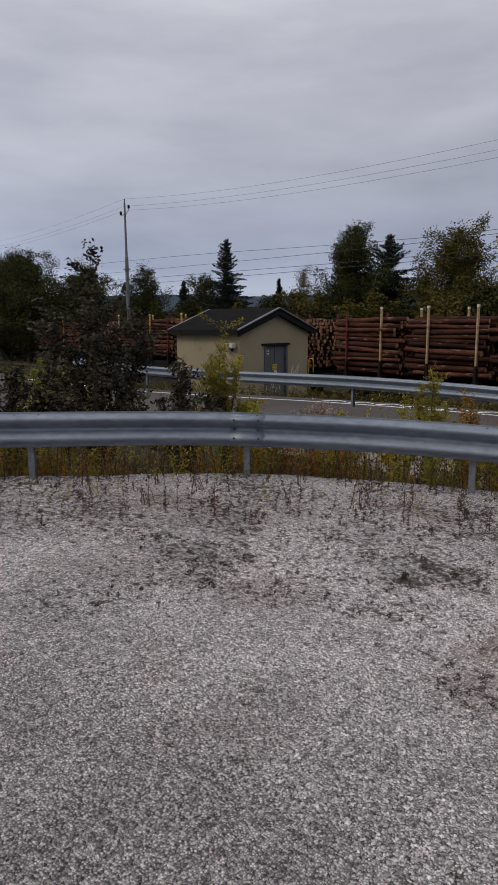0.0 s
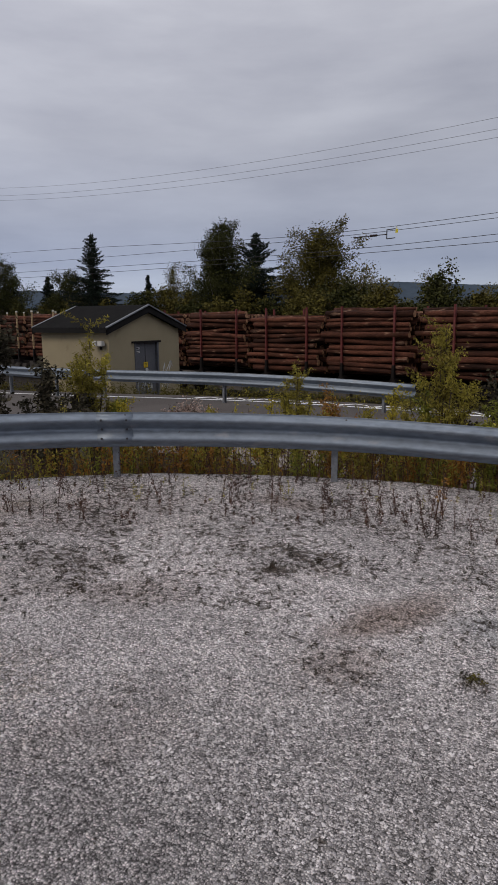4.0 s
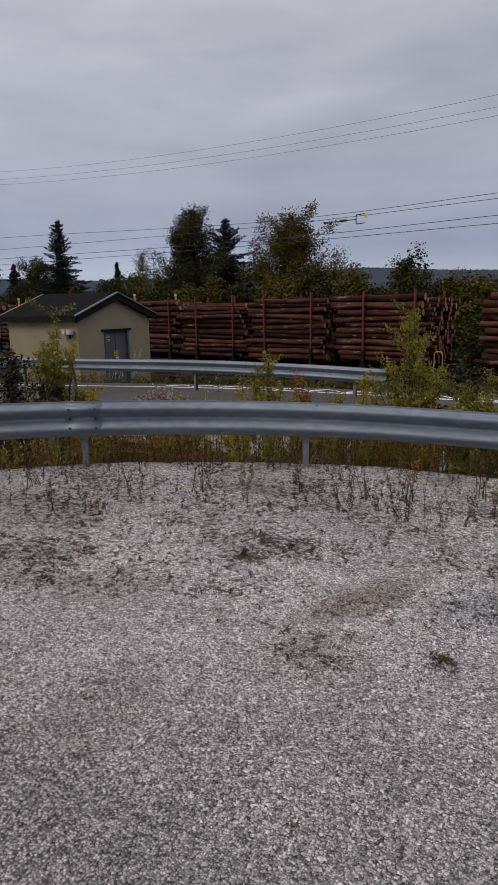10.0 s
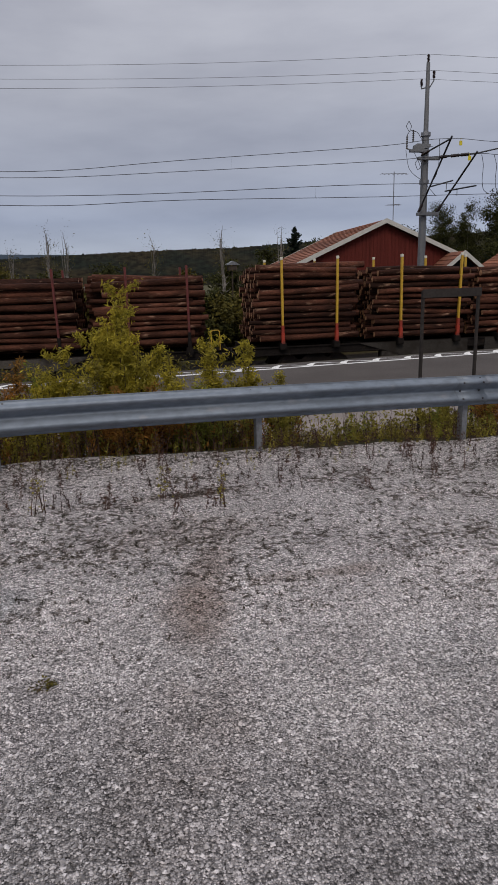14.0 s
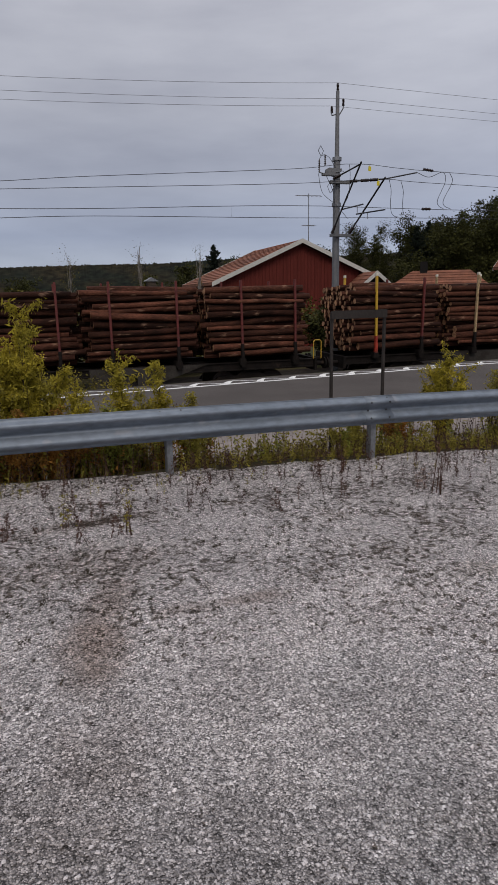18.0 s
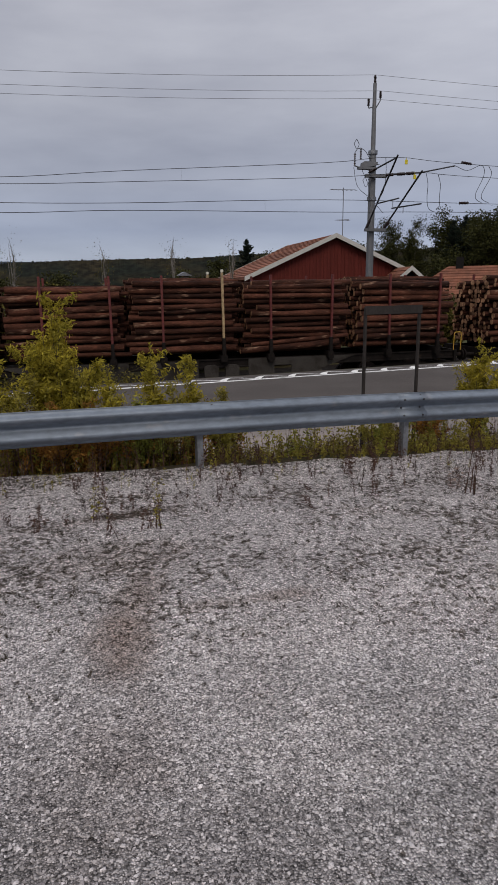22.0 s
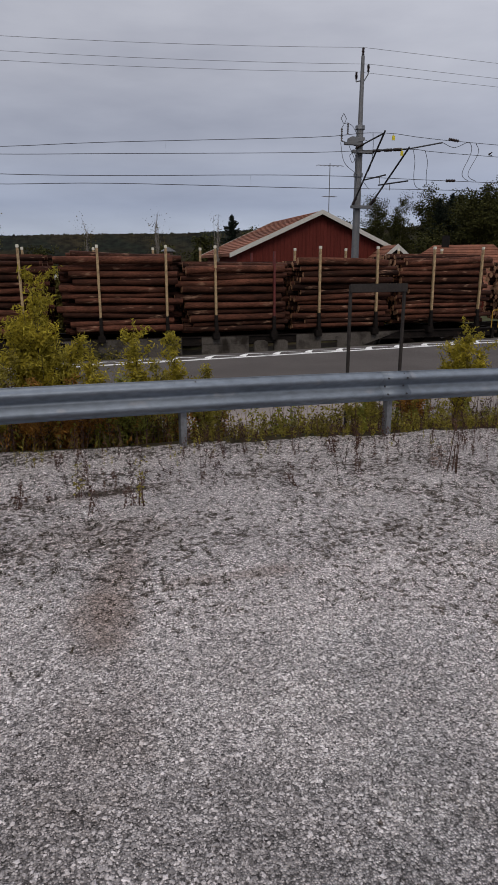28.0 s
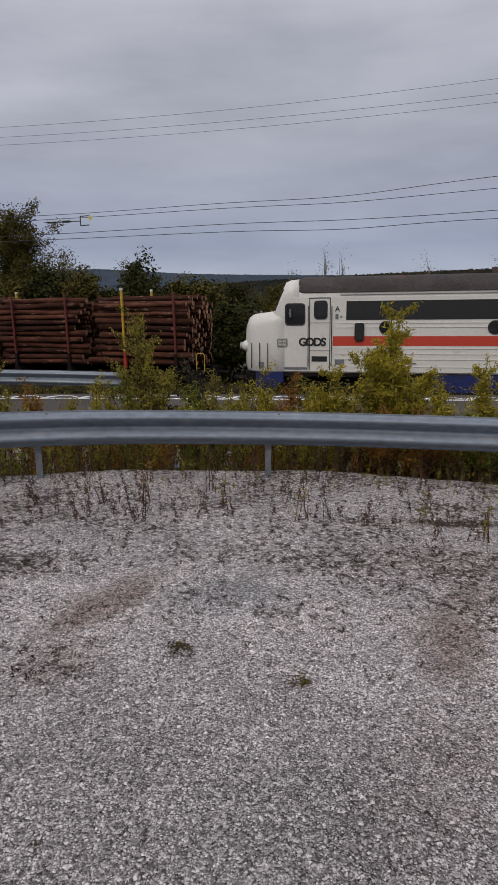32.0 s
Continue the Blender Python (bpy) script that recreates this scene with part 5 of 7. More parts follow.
def mast(a, top, full, arm=0.21):
    w = thing("catenary_mast", "grey steel railway mast with brown insulators" + (" and contact-wire brackets" if full else ""), "mast", on_track(a, 4.4, 0.0), group="masts along the track")
    bm = bmesh.new()
    rod(bm, (0, 0, -2.2), (0, 0, 7.0), 0.18, 0.15, 8)
    rod(bm, (0, 0, 7.0), (0, 0, top - 0.30), 0.105, 0.075, 8)
    part("pole", bm, M["steel"], w)
    bm = bmesh.new()
    rod(bm, (0, 0, 6.98), (0, 0, 7.12), 0.17, 0.11, 8)
    part("collar", bm, M["steel"], w)
    bm = bmesh.new()
    insulator(bm, (0, 0, top - 0.30), (0, 0, top), 0.065)
    part("insulator", bm, M["porcelain"], w)
    for s, dz in ((-1, -0.25), (1, 0.0)):
        z = top - 0.60 + dz
        bm = bmesh.new()
        rod(bm, (0, 0, z - 0.72 + 0.4 * (s < 0)), (arm * s, -0.1 * s, z - 0.36), 0.024, n=6)
        rod(bm, (arm * s, -0.1 * s, z - 0.36), (arm * s, -0.1 * s, z - 0.24), 0.024, n=6)
        br = part("bracket", bm, M["steel"], w)
        bm = bmesh.new()
        insulator(bm, (arm * s, -0.1 * s, z - 0.26), (arm * s, -0.1 * s, z), 0.065 if full else 0.12)
        part("insulator", bm, M["porcelain"], br)
    if not full:
        for z in (4.2, 6.0):
            bm = bmesh.new()
            box(bm, -0.22, -0.22, z, 0.22, 0.22, z + 0.12, 0.02)
            part("clamp", bm, M["steel"], w)
        return w
    # two cantilevers, reaching out over the track
    def tube(name, a, b, r, m="steel", under=None):
        bm = bmesh.new()
        rod(bm, a, b, r, n=8)
        return part(name, bm, M[m], under or w)

    def shells(a, b, r, under=None):
        bm = bmesh.new()
        insulator(bm, a, b, r)
        part("insulator", bm, M["porcelain"], under or w)

    tipa, tipb, end = Vector((-0.30, -2.8, 6.31)), Vector((0.72, -2.8, 5.81)), Vector((2.14, -2.8, 6.09))
    for base, tip in ((Vector((-0.30, -0.25, 4.05)), tipa), (Vector((0.50, -0.25, 4.05)), tipb)):
        st = tube("cantilever_strut", base, tip + (tip - base) * 0.03, 0.035, "wire")
        shells(base, base.lerp(tip, 0.13), 0.07, st)
    ta = tube("cantilever_tie", (-0.27, -0.25, 6.2), tipa, 0.032, "wire")
    shells(Vector((-0.27, -0.25, 6.2)).lerp(tipa, 0.05), Vector((-0.27, -0.25, 6.2)).lerp(tipa, 0.3), 0.06, ta)
    tb = tube("cantilever_tie", (0.48, -0.3, 6.12), tipb, 0.032, "wire")
    for f in (0.02, 0.36, 0.62):
        shells(Vector((0.48, -0.3, 6.12)).lerp(tipb, f), Vector((0.48, -0.3, 6.12)).lerp(tipb, f + 0.22), 0.065, tb)
    tube("outrigger", tipb, end, 0.026, "wire")
    ra = tube("registration_arm", (0.12, -0.3, 5.0), (-0.16, -2.8, 4.88), 0.028, "wire")
    tube("registration_drop", (-0.2, -2.4, 4.9), (-0.2, -2.4, 4.62), 0.014, under=ra)
    rb = tube("registration_arm", (0.30, -1.3, 4.70), (0.79, -2.8, 4.70), 0.028, "wire")
    tube("registration_drop", (0.50, -1.9, 4.70), (0.50, -1.9, 4.45), 0.014, under=rb)
    for z, x0, x1 in ((3.96, -0.38, 0.56), (6.08, -0.42, 0.52)):
        bm = bmesh.new()
        box(bm, x0, -0.34, z - 0.06, x1, -0.16, z + 0.06, 0.01)
        part("cross_bar", bm, M["steel"], w)
    for z in (5.15, 6.95):
        bm = bmesh.new()
        rod(bm, (0, 0, z), (0, 0, z + 0.14), 0.205, n=8)
        part("clamp", bm, M["zinc_old"], w)
    # switch gear
    bm = bmesh.new()
    box(bm, -0.75, -0.30, 6.32, 0.05, -0.12, 6.42, 0.01)
    prism(bm, [(-0.62, 6.36), (0.1, 6.5), (0.12, 6.62), (-0.45, 6.64), (-0.6, 6.56)], -0.26, -0.14)
    part("switch_frame", bm, M["steel"], w)
    shells((-0.88, -0.2, 6.45), (-0.88, -0.2, 6.95), 0.05)
    shells((-0.62, -0.2, 6.72), (-0.62, -0.2, 7.14), 0.05)
    tube("switch_arm", (-0.88, -0.2, 6.45), (-0.2, -0.2, 6.30), 0.025)
    bm = bmesh.new()
    for p, q in (((-0.88, -0.2, 6.95), (-0.78, -0.2, 7.1)), ((-0.82, -0.2, 7.1), (-0.93, -0.2, 7.28)), ((-0.93, -0.2, 7.28), (-0.82, -0.2, 7.47)), ((-0.82, -0.2, 7.47), (-0.70, -0.2, 7.28)), ((-0.70, -0.2, 7.28), (-0.78, -0.2, 7.1)), ((-0.78, -0.2, 7.1), (-0.62, -0.2, 7.14))):
        rod(bm, p, q, 0.012, n=5)
    part("switch_blade", bm, M["wire"], w)

    def loop(pts, r=0.011):
        bm = bmesh.new()
        ps = smooth_line(pts, 6)
        sweep(bm, ps, [(r * math.cos(k * 1.2566), r * math.sin(k * 1.2566)) for k in range(5)],
              up=Vector((0.5, 0.85, 0)).normalized())
        part("jumper_cable", bm, M["wire"], w)
    loop([(-0.6, -0.2, 7.12), (-0.4, -0.2, 7.0), (-0.1, -0.2, 6.6), (0.2, -0.3, 6.5)])
    loop([(-0.92, -0.2, 6.4), (-0.9, -0.6, 5.6), (-0.75, -1.6, 5.0), (-0.8, -2.8, 4.35)])
    loop([(-0.55, -0.2, 6.3), (-0.3, -0.3, 5.7), (-0.2, -0.35, 4.9), (-0.6, -1.5, 4.6)])
    loop([(-0.55, -0.3, 5.9), (-0.4, -0.3, 6.05), (-0.28, -0.3, 5.85), (-0.42, -0.3, 5.65), (-0.55, -0.3, 5.9)])
    loop([(-0.75, -2.8, 6.28), (-0.72, -2.8, 5.8), (-0.78, -2.8, 5.2), (-0.95, -2.8, 4.85)])
    loop([(0.94, -2.8, 5.78), (1.03, -2.8, 5.4), (1.02, -2.8, 4.89), (1.10, -2.8, 4.55), (1.34, -2.8, 4.40)])
    loop([(1.44, -2.8, 5.77), (1.56, -2.8, 5.4), (1.55, -2.8, 4.9), (1.62, -2.8, 4.55), (1.87, -2.8, 4.42)])
    loop([(2.14, -2.8, 6.09), (2.68, -2.8, 5.94), (3.28, -2.8, 6.14), (3.42, -2.8, 5.8), (3.12, -2.8, 5.14), (3.15, -2.8, 4.9), (3.4, -2.8, 4.77)])
    loop([(3.60, -2.8, 6.13), (3.74, -2.8, 5.8), (3.39, -2.8, 5.14), (3.42, -2.8, 4.9), (3.73, -2.8, 4.77)])
    shells((2.42, -2.8, 6.22), (2.86, -2.8, 6.17), 0.06)
    shells((2.43, -2.8, 4.75), (2.83, -2.8, 4.76), 0.06)
    for x, y, z in ((0.09, -2.8, 6.32), (0.44, -2.85, 5.80)):
        bm = bmesh.new()
        box(bm, x - 0.055, y - 0.01, z - 0.24, x + 0.055, y + 0.01, z - 0.08)
        rod(bm, (x, y, z - 0.08), (x, y, z), 0.01, n=4)
        part("hanging_tag", bm, M["tag"], w, "small yellow tag")
    return w


mast(14.92, 9.92, True)
mast(-45.5, 11.6, False, 0.85)


def wire(name, label, pts, r):
    bm = bmesh.new()
    sweep(bm, pts, [(r * math.cos(k * 1.2566), r * math.sin(k * 1.2566)) for k in range(5)])
    ob = part(name, bm, M["steel" if r < 0.0075 else "wire"])
    return tagged(ob, label, "wire", group="railway wires")


def span(a0, z0, a1, z1, back0, back1, sag, n=26):
    out = []
    for i in range(n + 1):
        f = i / n
        m = on_track(a0 + (a1 - a0) * f, back0 + (back1 - back0) * f, z0 + (z1 - z0) * f - 4 * sag * f * (1 - f))
        out.append(m.translation.copy())
    return out


for dx, dz, back in ((0, 0, 4.4), (0.21, -0.60, 4.3), (-0.21, -0.85, 4.5)):
    line = span(-105 + dx, 13.0 + dz, -45.5 + dx, 11.6 + dz, back, back, 1.0)[:-1] + span(-45.5 + dx, 11.6 + dz, 14.92 + dx, 9.92 + dz, back, back, 1.5 + (-0.17 if dz else 0))[:-1] + span(14.92 + dx, 9.92 + dz, 75 + dx, 9.7 + dz, back, back, 0.3)
    wire("overhead_line", "thin power line strung between the mast tops", line, 0.007)


def strung(heights):
    return smooth_line([tuple(on_track(a, 1.6, z).translation) for a, z in heights], 5)


for heights, nm, r in (([(-105, 6.9), (-60, 6.6), (-34.5, 6.0), (-14.5, 5.17), (-3.8, 5.24), (0.6, 5.27), (4.6, 5.57), (11.8, 6.04), (14.6, 6.31), (19, 6.12), (40, 5.7), (75, 6.0)], "messenger_wire", 0.010),
                       ([(-105, 6.2), (-60, 5.8), (-34.5, 5.3), (-14.5, 4.97), (-3.8, 5.06), (0.6, 5.06), (4.6, 5.22), (11.8, 5.54), (15.6, 5.80), (19, 5.69), (40, 5.3), (75, 5.5)], "messenger_wire", 0.010),
                       ([(-105, 5.6), (-60, 5.2), (-34.5, 4.75), (-14.5, 4.42), (-3.8, 4.51), (0.6, 4.48), (4.6, 4.54), (11.8, 4.77), (19, 4.74), (40, 4.7), (75, 4.7)], "contact_wire", 0.011),
                       ([(-105, 5.2), (-60, 4.8), (-34.5, 4.40), (-14.5, 4.22), (-3.8, 4.24), (0.6, 4.17), (4.6, 4.30), (11.8, 4.34), (19, 4.42), (40, 4.4), (75, 4.4)], "contact_wire", 0.011)):
    wire(nm, "dark railway wire hung over the track", strung(heights), r)
for a, z0, z1 in ((-6.2, 5.19, 5.05), (6.5, 5.76, 5.32), (-6.0, 4.49, 4.23), (2.0, 4.49, 4.22), (-20, 5.33, 5.02), (9.5, 4.69, 4.33)):
    m0, m1 = on_track(a, 1.6, z0).translation, on_track(a, 1.6, z1).translation
    wire("dropper_wire", "short thin dropper between two railway wires", [m0, m1 + Vector((0.01, 0, 0))], 0.006)


def section_insulator():
    """The short bracket with its yellow tag that hangs between two wires."""
    w = thing("wire_spreader", "small dark bracket with yellow tag between wires", "wire fitting", on_track(-9.5, 1.6, 4.86))
    bm = bmesh.new()
    rod(bm, (0, 0, -0.18), (0, 0, 0.18), 0.022, n=6)
    rod(bm, (0, 0, 0.17), (0.36, 0, 0.18), 0.02, n=6)
    rod(bm, (0, 0, -0.17), (0.36, 0, -0.16), 0.02, n=6)
    part("bracket", bm, M["wire"], w)
    bm = bmesh.new()
    insulator(bm, (-0.72, 0, 0.0), (-0.40, 0, 0.0), 0.055)
    rod(bm, (-1.5, 0, 0.0), (0, 0, 0.0), 0.018, n=5)
    part("insulator", bm, M["porcelain"], w)
    bm = bmesh.new()
    box(bm, 0.37, -0.01, 0.02, 0.47, 0.01, 0.16)
    rod(bm, (0.42, 0, 0.16), (0.42, 0, 0.26), 0.015, n=5)
    part("hanging_tag", bm, M["tag"], w)


section_insulator()


def rails():
    bm = bmesh.new()
    for s in (1.45 - 0.75, 1.45 + 0.75):
        a, b = on_track(-160, s, RAIL_Z - 0.16).translation, on_track(160, s, RAIL_Z - 0.16).translation
        sweep(bm, [a, b], [(-0.06, 0), (0.06, 0), (0.015, 0.03), (0.015, 0.12), (0.035, 0.13), (0.035, 0.16), (-0.035, 0.16), (-0.035, 0.13), (-0.015, 0.12), (-0.015, 0.03)])
    tagged(part("railway_track", bm, M["wheel"]), "steel rails on dark ballast below the road", "track", kind="structure")
    bm = bmesh.new()
    bank = [(-1.2, -0.55), (3.9, -0.55), (3.1, -0.17), (-0.3, -0.17)]
    a, b = on_track(-170, 0, RAIL_Z).translation, on_track(170, 0, RAIL_Z).translation
    sweep(bm, [b, a], [(u, v) for u, v in bank])
    tagged(part("ballast_bed", bm, M["ballast"]), "dark stone ballast under the track", "ballast", kind="structure")


rails()


# ---- houses beyond the track ----
def house(name, label, at, hw, length, z0, ze, zr, walls, detail):
    w = thing(name, label, "house", at)
    bm = bmesh.new()
    for y in (0, length - 0.2):
        prism(bm, [(-hw, z0), (hw, z0), (hw, ze), (0, zr), (-hw, ze)], y, y + 0.2)
        part("gable_wall", bm, M[walls], w)
        bm = bmesh.new()
    bm.free()
    for x in (-hw, hw - 0.2):
        bm = bmesh.new()
        box(bm, x, 0.2, z0, x + 0.2, length - 0.2, ze)
        part("side_wall", bm, M[walls], w)
    ov, eo = 0.45, 0.55
    k = (zr - ze) / hw
    for s in (-1, 1):
        slab = bmesh.new()
        xe, zl = s * (hw + eo), ze - k * eo
        prism(slab, [(0, zr + 0.20), (xe, zl + 0.20), (xe, zl + 0.06), (0, zr + 0.06)], -ov, length + ov)
        rf = part("roof_slope", slab, M["tile"], w)
        run = math.hypot(hw + eo, zr - zl)
        n = int(run / 0.36)
        for i in range(n):                    # courses of tiles, each a lipped strip
            f0, f1 = i / n, (i + 1) / n
            bm = bmesh.new()
            a, b = (xe * (1 - f0), zl + 0.2 + (zr - zl) * f0), (xe * (1 - f1), zl + 0.2 + (zr - zl) * f1)
            nx, nz = s * (zr - zl) / run, (hw + eo) / run
            prism(bm, [(a[0] + nx * 0.05, a[1] + nz * 0.05), (b[0] + nx * 0.012, b[1] + nz * 0.012), b, a], -ov, length + ov)
            part("tile_course", bm, M["tile"], rf)
        for y in (-ov - 0.03, length + ov):
            bm = bmesh.new()
            prism(bm, [(0, zr + 0.26), (xe, zl + 0.26), (xe, zl - 0.02), (0, zr - 0.02)], y, y + 0.03)
            part("barge_board", bm, M["trim"], w, "white barge board")
    if detail:
        for i in range(int(2 * hw / 0.24)):   # cladding boards of the gable
            x = -hw + 0.24 * i + 0.02
            top = zr - k * max(abs(x), abs(x + 0.2)) - 0.02
            bm = bmesh.new()
            box(bm, x, -0.025, z0 + 0.3, x + 0.2, 0.0, top)
            part("cladding_board", bm, M[walls], w)
    return w


house("red_house", "red boarded house with clay-tile roof and white barge boards", pose(20.8, 38.0, 0, 0, 0, -8), 5.5, 10, -2.0, 2.35, 4.75, "redwood", True)
house("orange_roofed_house", "large house with a steep orange tile roof and white eaves", pose(41.0, 26.3, 0, 0, 0, 5), 5.0, 9.0, -2.0, 3.4, 8.4, "redwood", False)
house("white_gabled_garage", "small dark garage with white barge boards behind the track", pose(24.7, 35.2, 0, 0, 0, -12), 1.0, 1.9, -2.0, 1.83, 2.64, "sheet", False)


def hipped_house():
    """A low house whose wide hipped roof faces the track."""
    w = thing("hipped_house", "low house with a wide dull-red hipped tile roof", "house", pose(31.5, 42.0, 0, 0, 0, -41))
    bm = bmesh.new()
    box(bm, -3.6, 0.4, -2.0, 9.6, 9.6, -0.4)
    part("wall", bm, M["redwood"], w)
    bm = bmesh.new()
    low = [bm.verts.new(p) for p in ((-4.2, 0, -0.5), (10, 0, -0.5), (10, 10, -0.5), (-4.2, 10, -0.5))]
    a, b = bm.verts.new((0.9, 5, 3.2)), bm.verts.new((5.5, 5, 3.2))
    for f in ((low[0], low[1], b, a), (low[1], low[2], b), (low[2], low[3], a, b), (low[3], low[0], a), tuple(reversed(low))):
        bm.faces.new(f)
    roof = part("roof", bm, M["tile"], w)
    for i in range(18):                       # lipped tile courses of the slope towards the track
        f0, f1 = i / 18, (i + 1) / 18
        bm = bmesh.new()
        p = [Vector((-4.2, 0, -0.5)).lerp(Vector((0.9, 5, 3.2)), f) for f in (f0, f1)]
        q = [Vector((10, 0, -0.5)).lerp(Vector((5.5, 5, 3.2)), f) for f in (f0, f1)]
        up = Vector((0, -0.59, 0.80))
        v = [bm.verts.new(u) for u in (p[0] + up * 0.05, q[0] + up * 0.05, q[1] + up * 0.012, p[1] + up * 0.012, p[0], q[0])]
        bm.faces.new(v[:4])
        bm.faces.new((v[4], v[5], v[1], v[0]))
        part("tile_course", bm, M["tile"], roof)
    bm = bmesh.new()
    box(bm, 1.5, 4.7, 2.6, 2.1, 5.3, 3.95, 0.02)
    part("chimney", bm, M["eaves"], w)
    return w


hipped_house()


def aerial():
    w = thing("television_aerial", "thin rooftop television aerial with cross rods", "aerial", pose(21.75, 38.6, 0))
    bm = bmesh.new()
    rod(bm, (0, 0, 4.4), (0, 0, 7.9), 0.03, n=6)
    part("pole", bm, M["zinc_old"], w)
    for z, h in ((7.75, 0.9), (5.9, 0.45)):
        bm = bmesh.new()
        rod(bm, (-h, 0, z), (h, 0, z + 0.05), 0.02, n=5)
        for i in range(7):
            x = -h + 2 * h * i / 6
            rod(bm, (x, -0.2, z), (x, 0.2, z), 0.012, n=4)
        part("antenna", bm, M["zinc_old"], w)


aerial()


def annex():
    w = thing("white_annex", "small white garden annex with a dark window", "annex", pose(14.1, 38.5, -2.0))
    bm = bmesh.new()
    box(bm, -1.6, 0, 0, 1.5, 3.0, 3.55)
    part("wall", bm, M["trim"], w)
    bm = bmesh.new()
    box(bm, -1.9, -0.4, 3.55, 1.9, 3.3, 3.72, 0.03)
    part("roof", bm, M["zinc_old"], w)
    for x in (-0.9, 0.4):
        bm = bmesh.new()
        box(bm, x - 0.35, -0.04, 2.0, x + 0.35, 0.0, 3.2)
        fr = part("window", bm, M["trim"], w)
        bm = bmesh.new()
        box(bm, x - 0.27, -0.05, 2.08, x + 0.27, -0.02, 3.12)
        part("pane", bm, M["glass"], fr)
    w = thing("grey_shed", "small pale shed among bushes beyond the track", "shed", pose(4.6, 52, -2.0, 0, 0, 15))
    bm = bmesh.new()
    box(bm, -2.2, 0, 0, 2.2, 3, 2.7)
    part("wall", bm, M["plaster"], w)
    bm = bmesh.new()
    prism(bm, [(-2.5, 2.7), (2.5, 2.5), (2.5, 2.65), (-1.0, 3.45), (-2.5, 3.1)], -0.3, 3.3)
    part("roof", bm, M["trim"], w)
    w = thing("nest_box_post", "small bird house on a post beyond the track", "bird house", pose(12.6, 45, -2.0))
    bm = bmesh.new()
    rod(bm, (0, 0, 0), (0, 0, 4.2), 0.05, n=6)
    part("post", bm, M["trunk"], w)
    bm = bmesh.new()
    box(bm, -0.3, -0.25, 4.2, 0.3, 0.25, 4.6)
    part("box", bm, M["trunk"], w)
    bm = bmesh.new()
    prism(bm, [(-0.5, 4.58), (0.5, 4.58), (0, 4.85)], -0.35, 0.35)
    part("roof", bm, M["zinc_old"], w)


annex()


# ---- road-side frame on two posts ----
def sign_frame():
    w = thing("road_sign", "back of a low grey sign on two dark square posts", "road sign", pose(4.43, 6.72, road_z(4) - 0.02, 0, 0, -1))
    for x in (0, 0.745):
        bm = bmesh.new()
        box(bm, x - 0.017, -0.017, 0, x + 0.017, 0.017, 1.74, 0.004)
        part("post", bm, M["sign_back"], w)
    bm = bmesh.new()
    box(bm, -0.022, -0.034, 1.655, 0.767, -0.018, 1.755, 0.004)
    part("plate", bm, M["sign_back"], w)


sign_frame()


# ---- birds ----
BIRDS = []


def bird(rows):
    w = thing("bird", "small dark bird flying high over the track", "bird")
    f = 0.6
    bm = bmesh.new()
    bmesh.ops.create_uvsphere(bm, u_segments=10, v_segments=6, radius=0.09 * f, matrix=Matrix.LocRotScale(None, None, (2.0, 0.8, 0.8)))
    rod(bm, (0.15 * f, 0, 0), (0.36 * f, 0, 0), 0.05 * f, 0.03 * f, 6)
    part("body", bm, M["black"], w)
    for s in (-1, 1):
        bm = bmesh.new()
        prism(bm, [(-0.10 * f, 0.04 * f * s), (0.10 * f, 0.04 * f * s), (0.14 * f, 0.38 * f * s), (0.04 * f, 0.36 * f * s)], -0.006, 0.006, "z")
        part("wing", bm, M["black"], w, at=pose(0, 0, 0.05, 28 * s, 0, 0))
    BIRDS.append((w, rows))


bird([(0, (120, 120, 40, 0, 0, 180)), (24, (8, 41, 20, 0, 20, 30)), (26.0, (14.94, 40.73, 14.55, 0, 25, 10)), (26.5, (18.15, 40.33, 11.44, 0, 25, -10)), (28, (34, 38, 9, 0, 10, -10)), (32, (70, 34, 9, 0, 0, -5))])
bird([(0, (160, 0, 30, 0, 0, 165)), (29.0, (36.0, 30.0, 14.0, 0, 0, 160)), (29.5, (27.96, 33.48, 14.21, 0, 0, 155)), (30.0, (23.81, 36.12, 15.24, 0, -8, 155)), (30.5, (17.55, 38.99, 16.56, 0, -8, 155)), (32, (-6, 52, 34, 0, -20, 155))])


# ---- distance: wooded ridges ----
def ridge(name, label, material, radius, depth, table, step, rough, seed):
    """A strip of hill round the horizon: rises from its foot to a crest of tree tops."""
    rnd = random.Random(seed)
    az = np.arange(table[0][0], table[-1][0] + 0.01, step)
    el = np.interp(az, [p[0] for p in table], [p[1] for p in table])
    verts, faces = [], []
    rows = 5
    for i, (a, e) in enumerate(zip(az, el)):
        ca, sa = math.cos(radians(a)), math.sin(radians(a))
        for k in range(rows):
            f = k / (rows - 1)
            d = radius - depth * (1 - f)
            top = math.tan(radians(e)) * radius
            jag = (rnd.uniform(-1, 1) * rough * (0.5 + noise.noise((a * 1.7, seed, 0)))) if k == rows - 1 else 0
            z = -8 + (top + 8) * (f ** 0.8) + jag * 2
            verts.append((-sa * d, ca * d, z))
    for i in range(len(az) - 1):
        for k in range(rows - 1):
            p = i * rows + k
            faces.append((p, p + rows, p + rows + 1, p + 1))
    me = bpy.data.meshes.new(name)
    me.from_pydata(verts, [], faces)
    me.polygons.foreach_set("use_smooth", [True] * len(me.polygons))
    me.materials.append(material)
    me.update()
    return tagged(new(name, me), label, "hill", kind="structure")


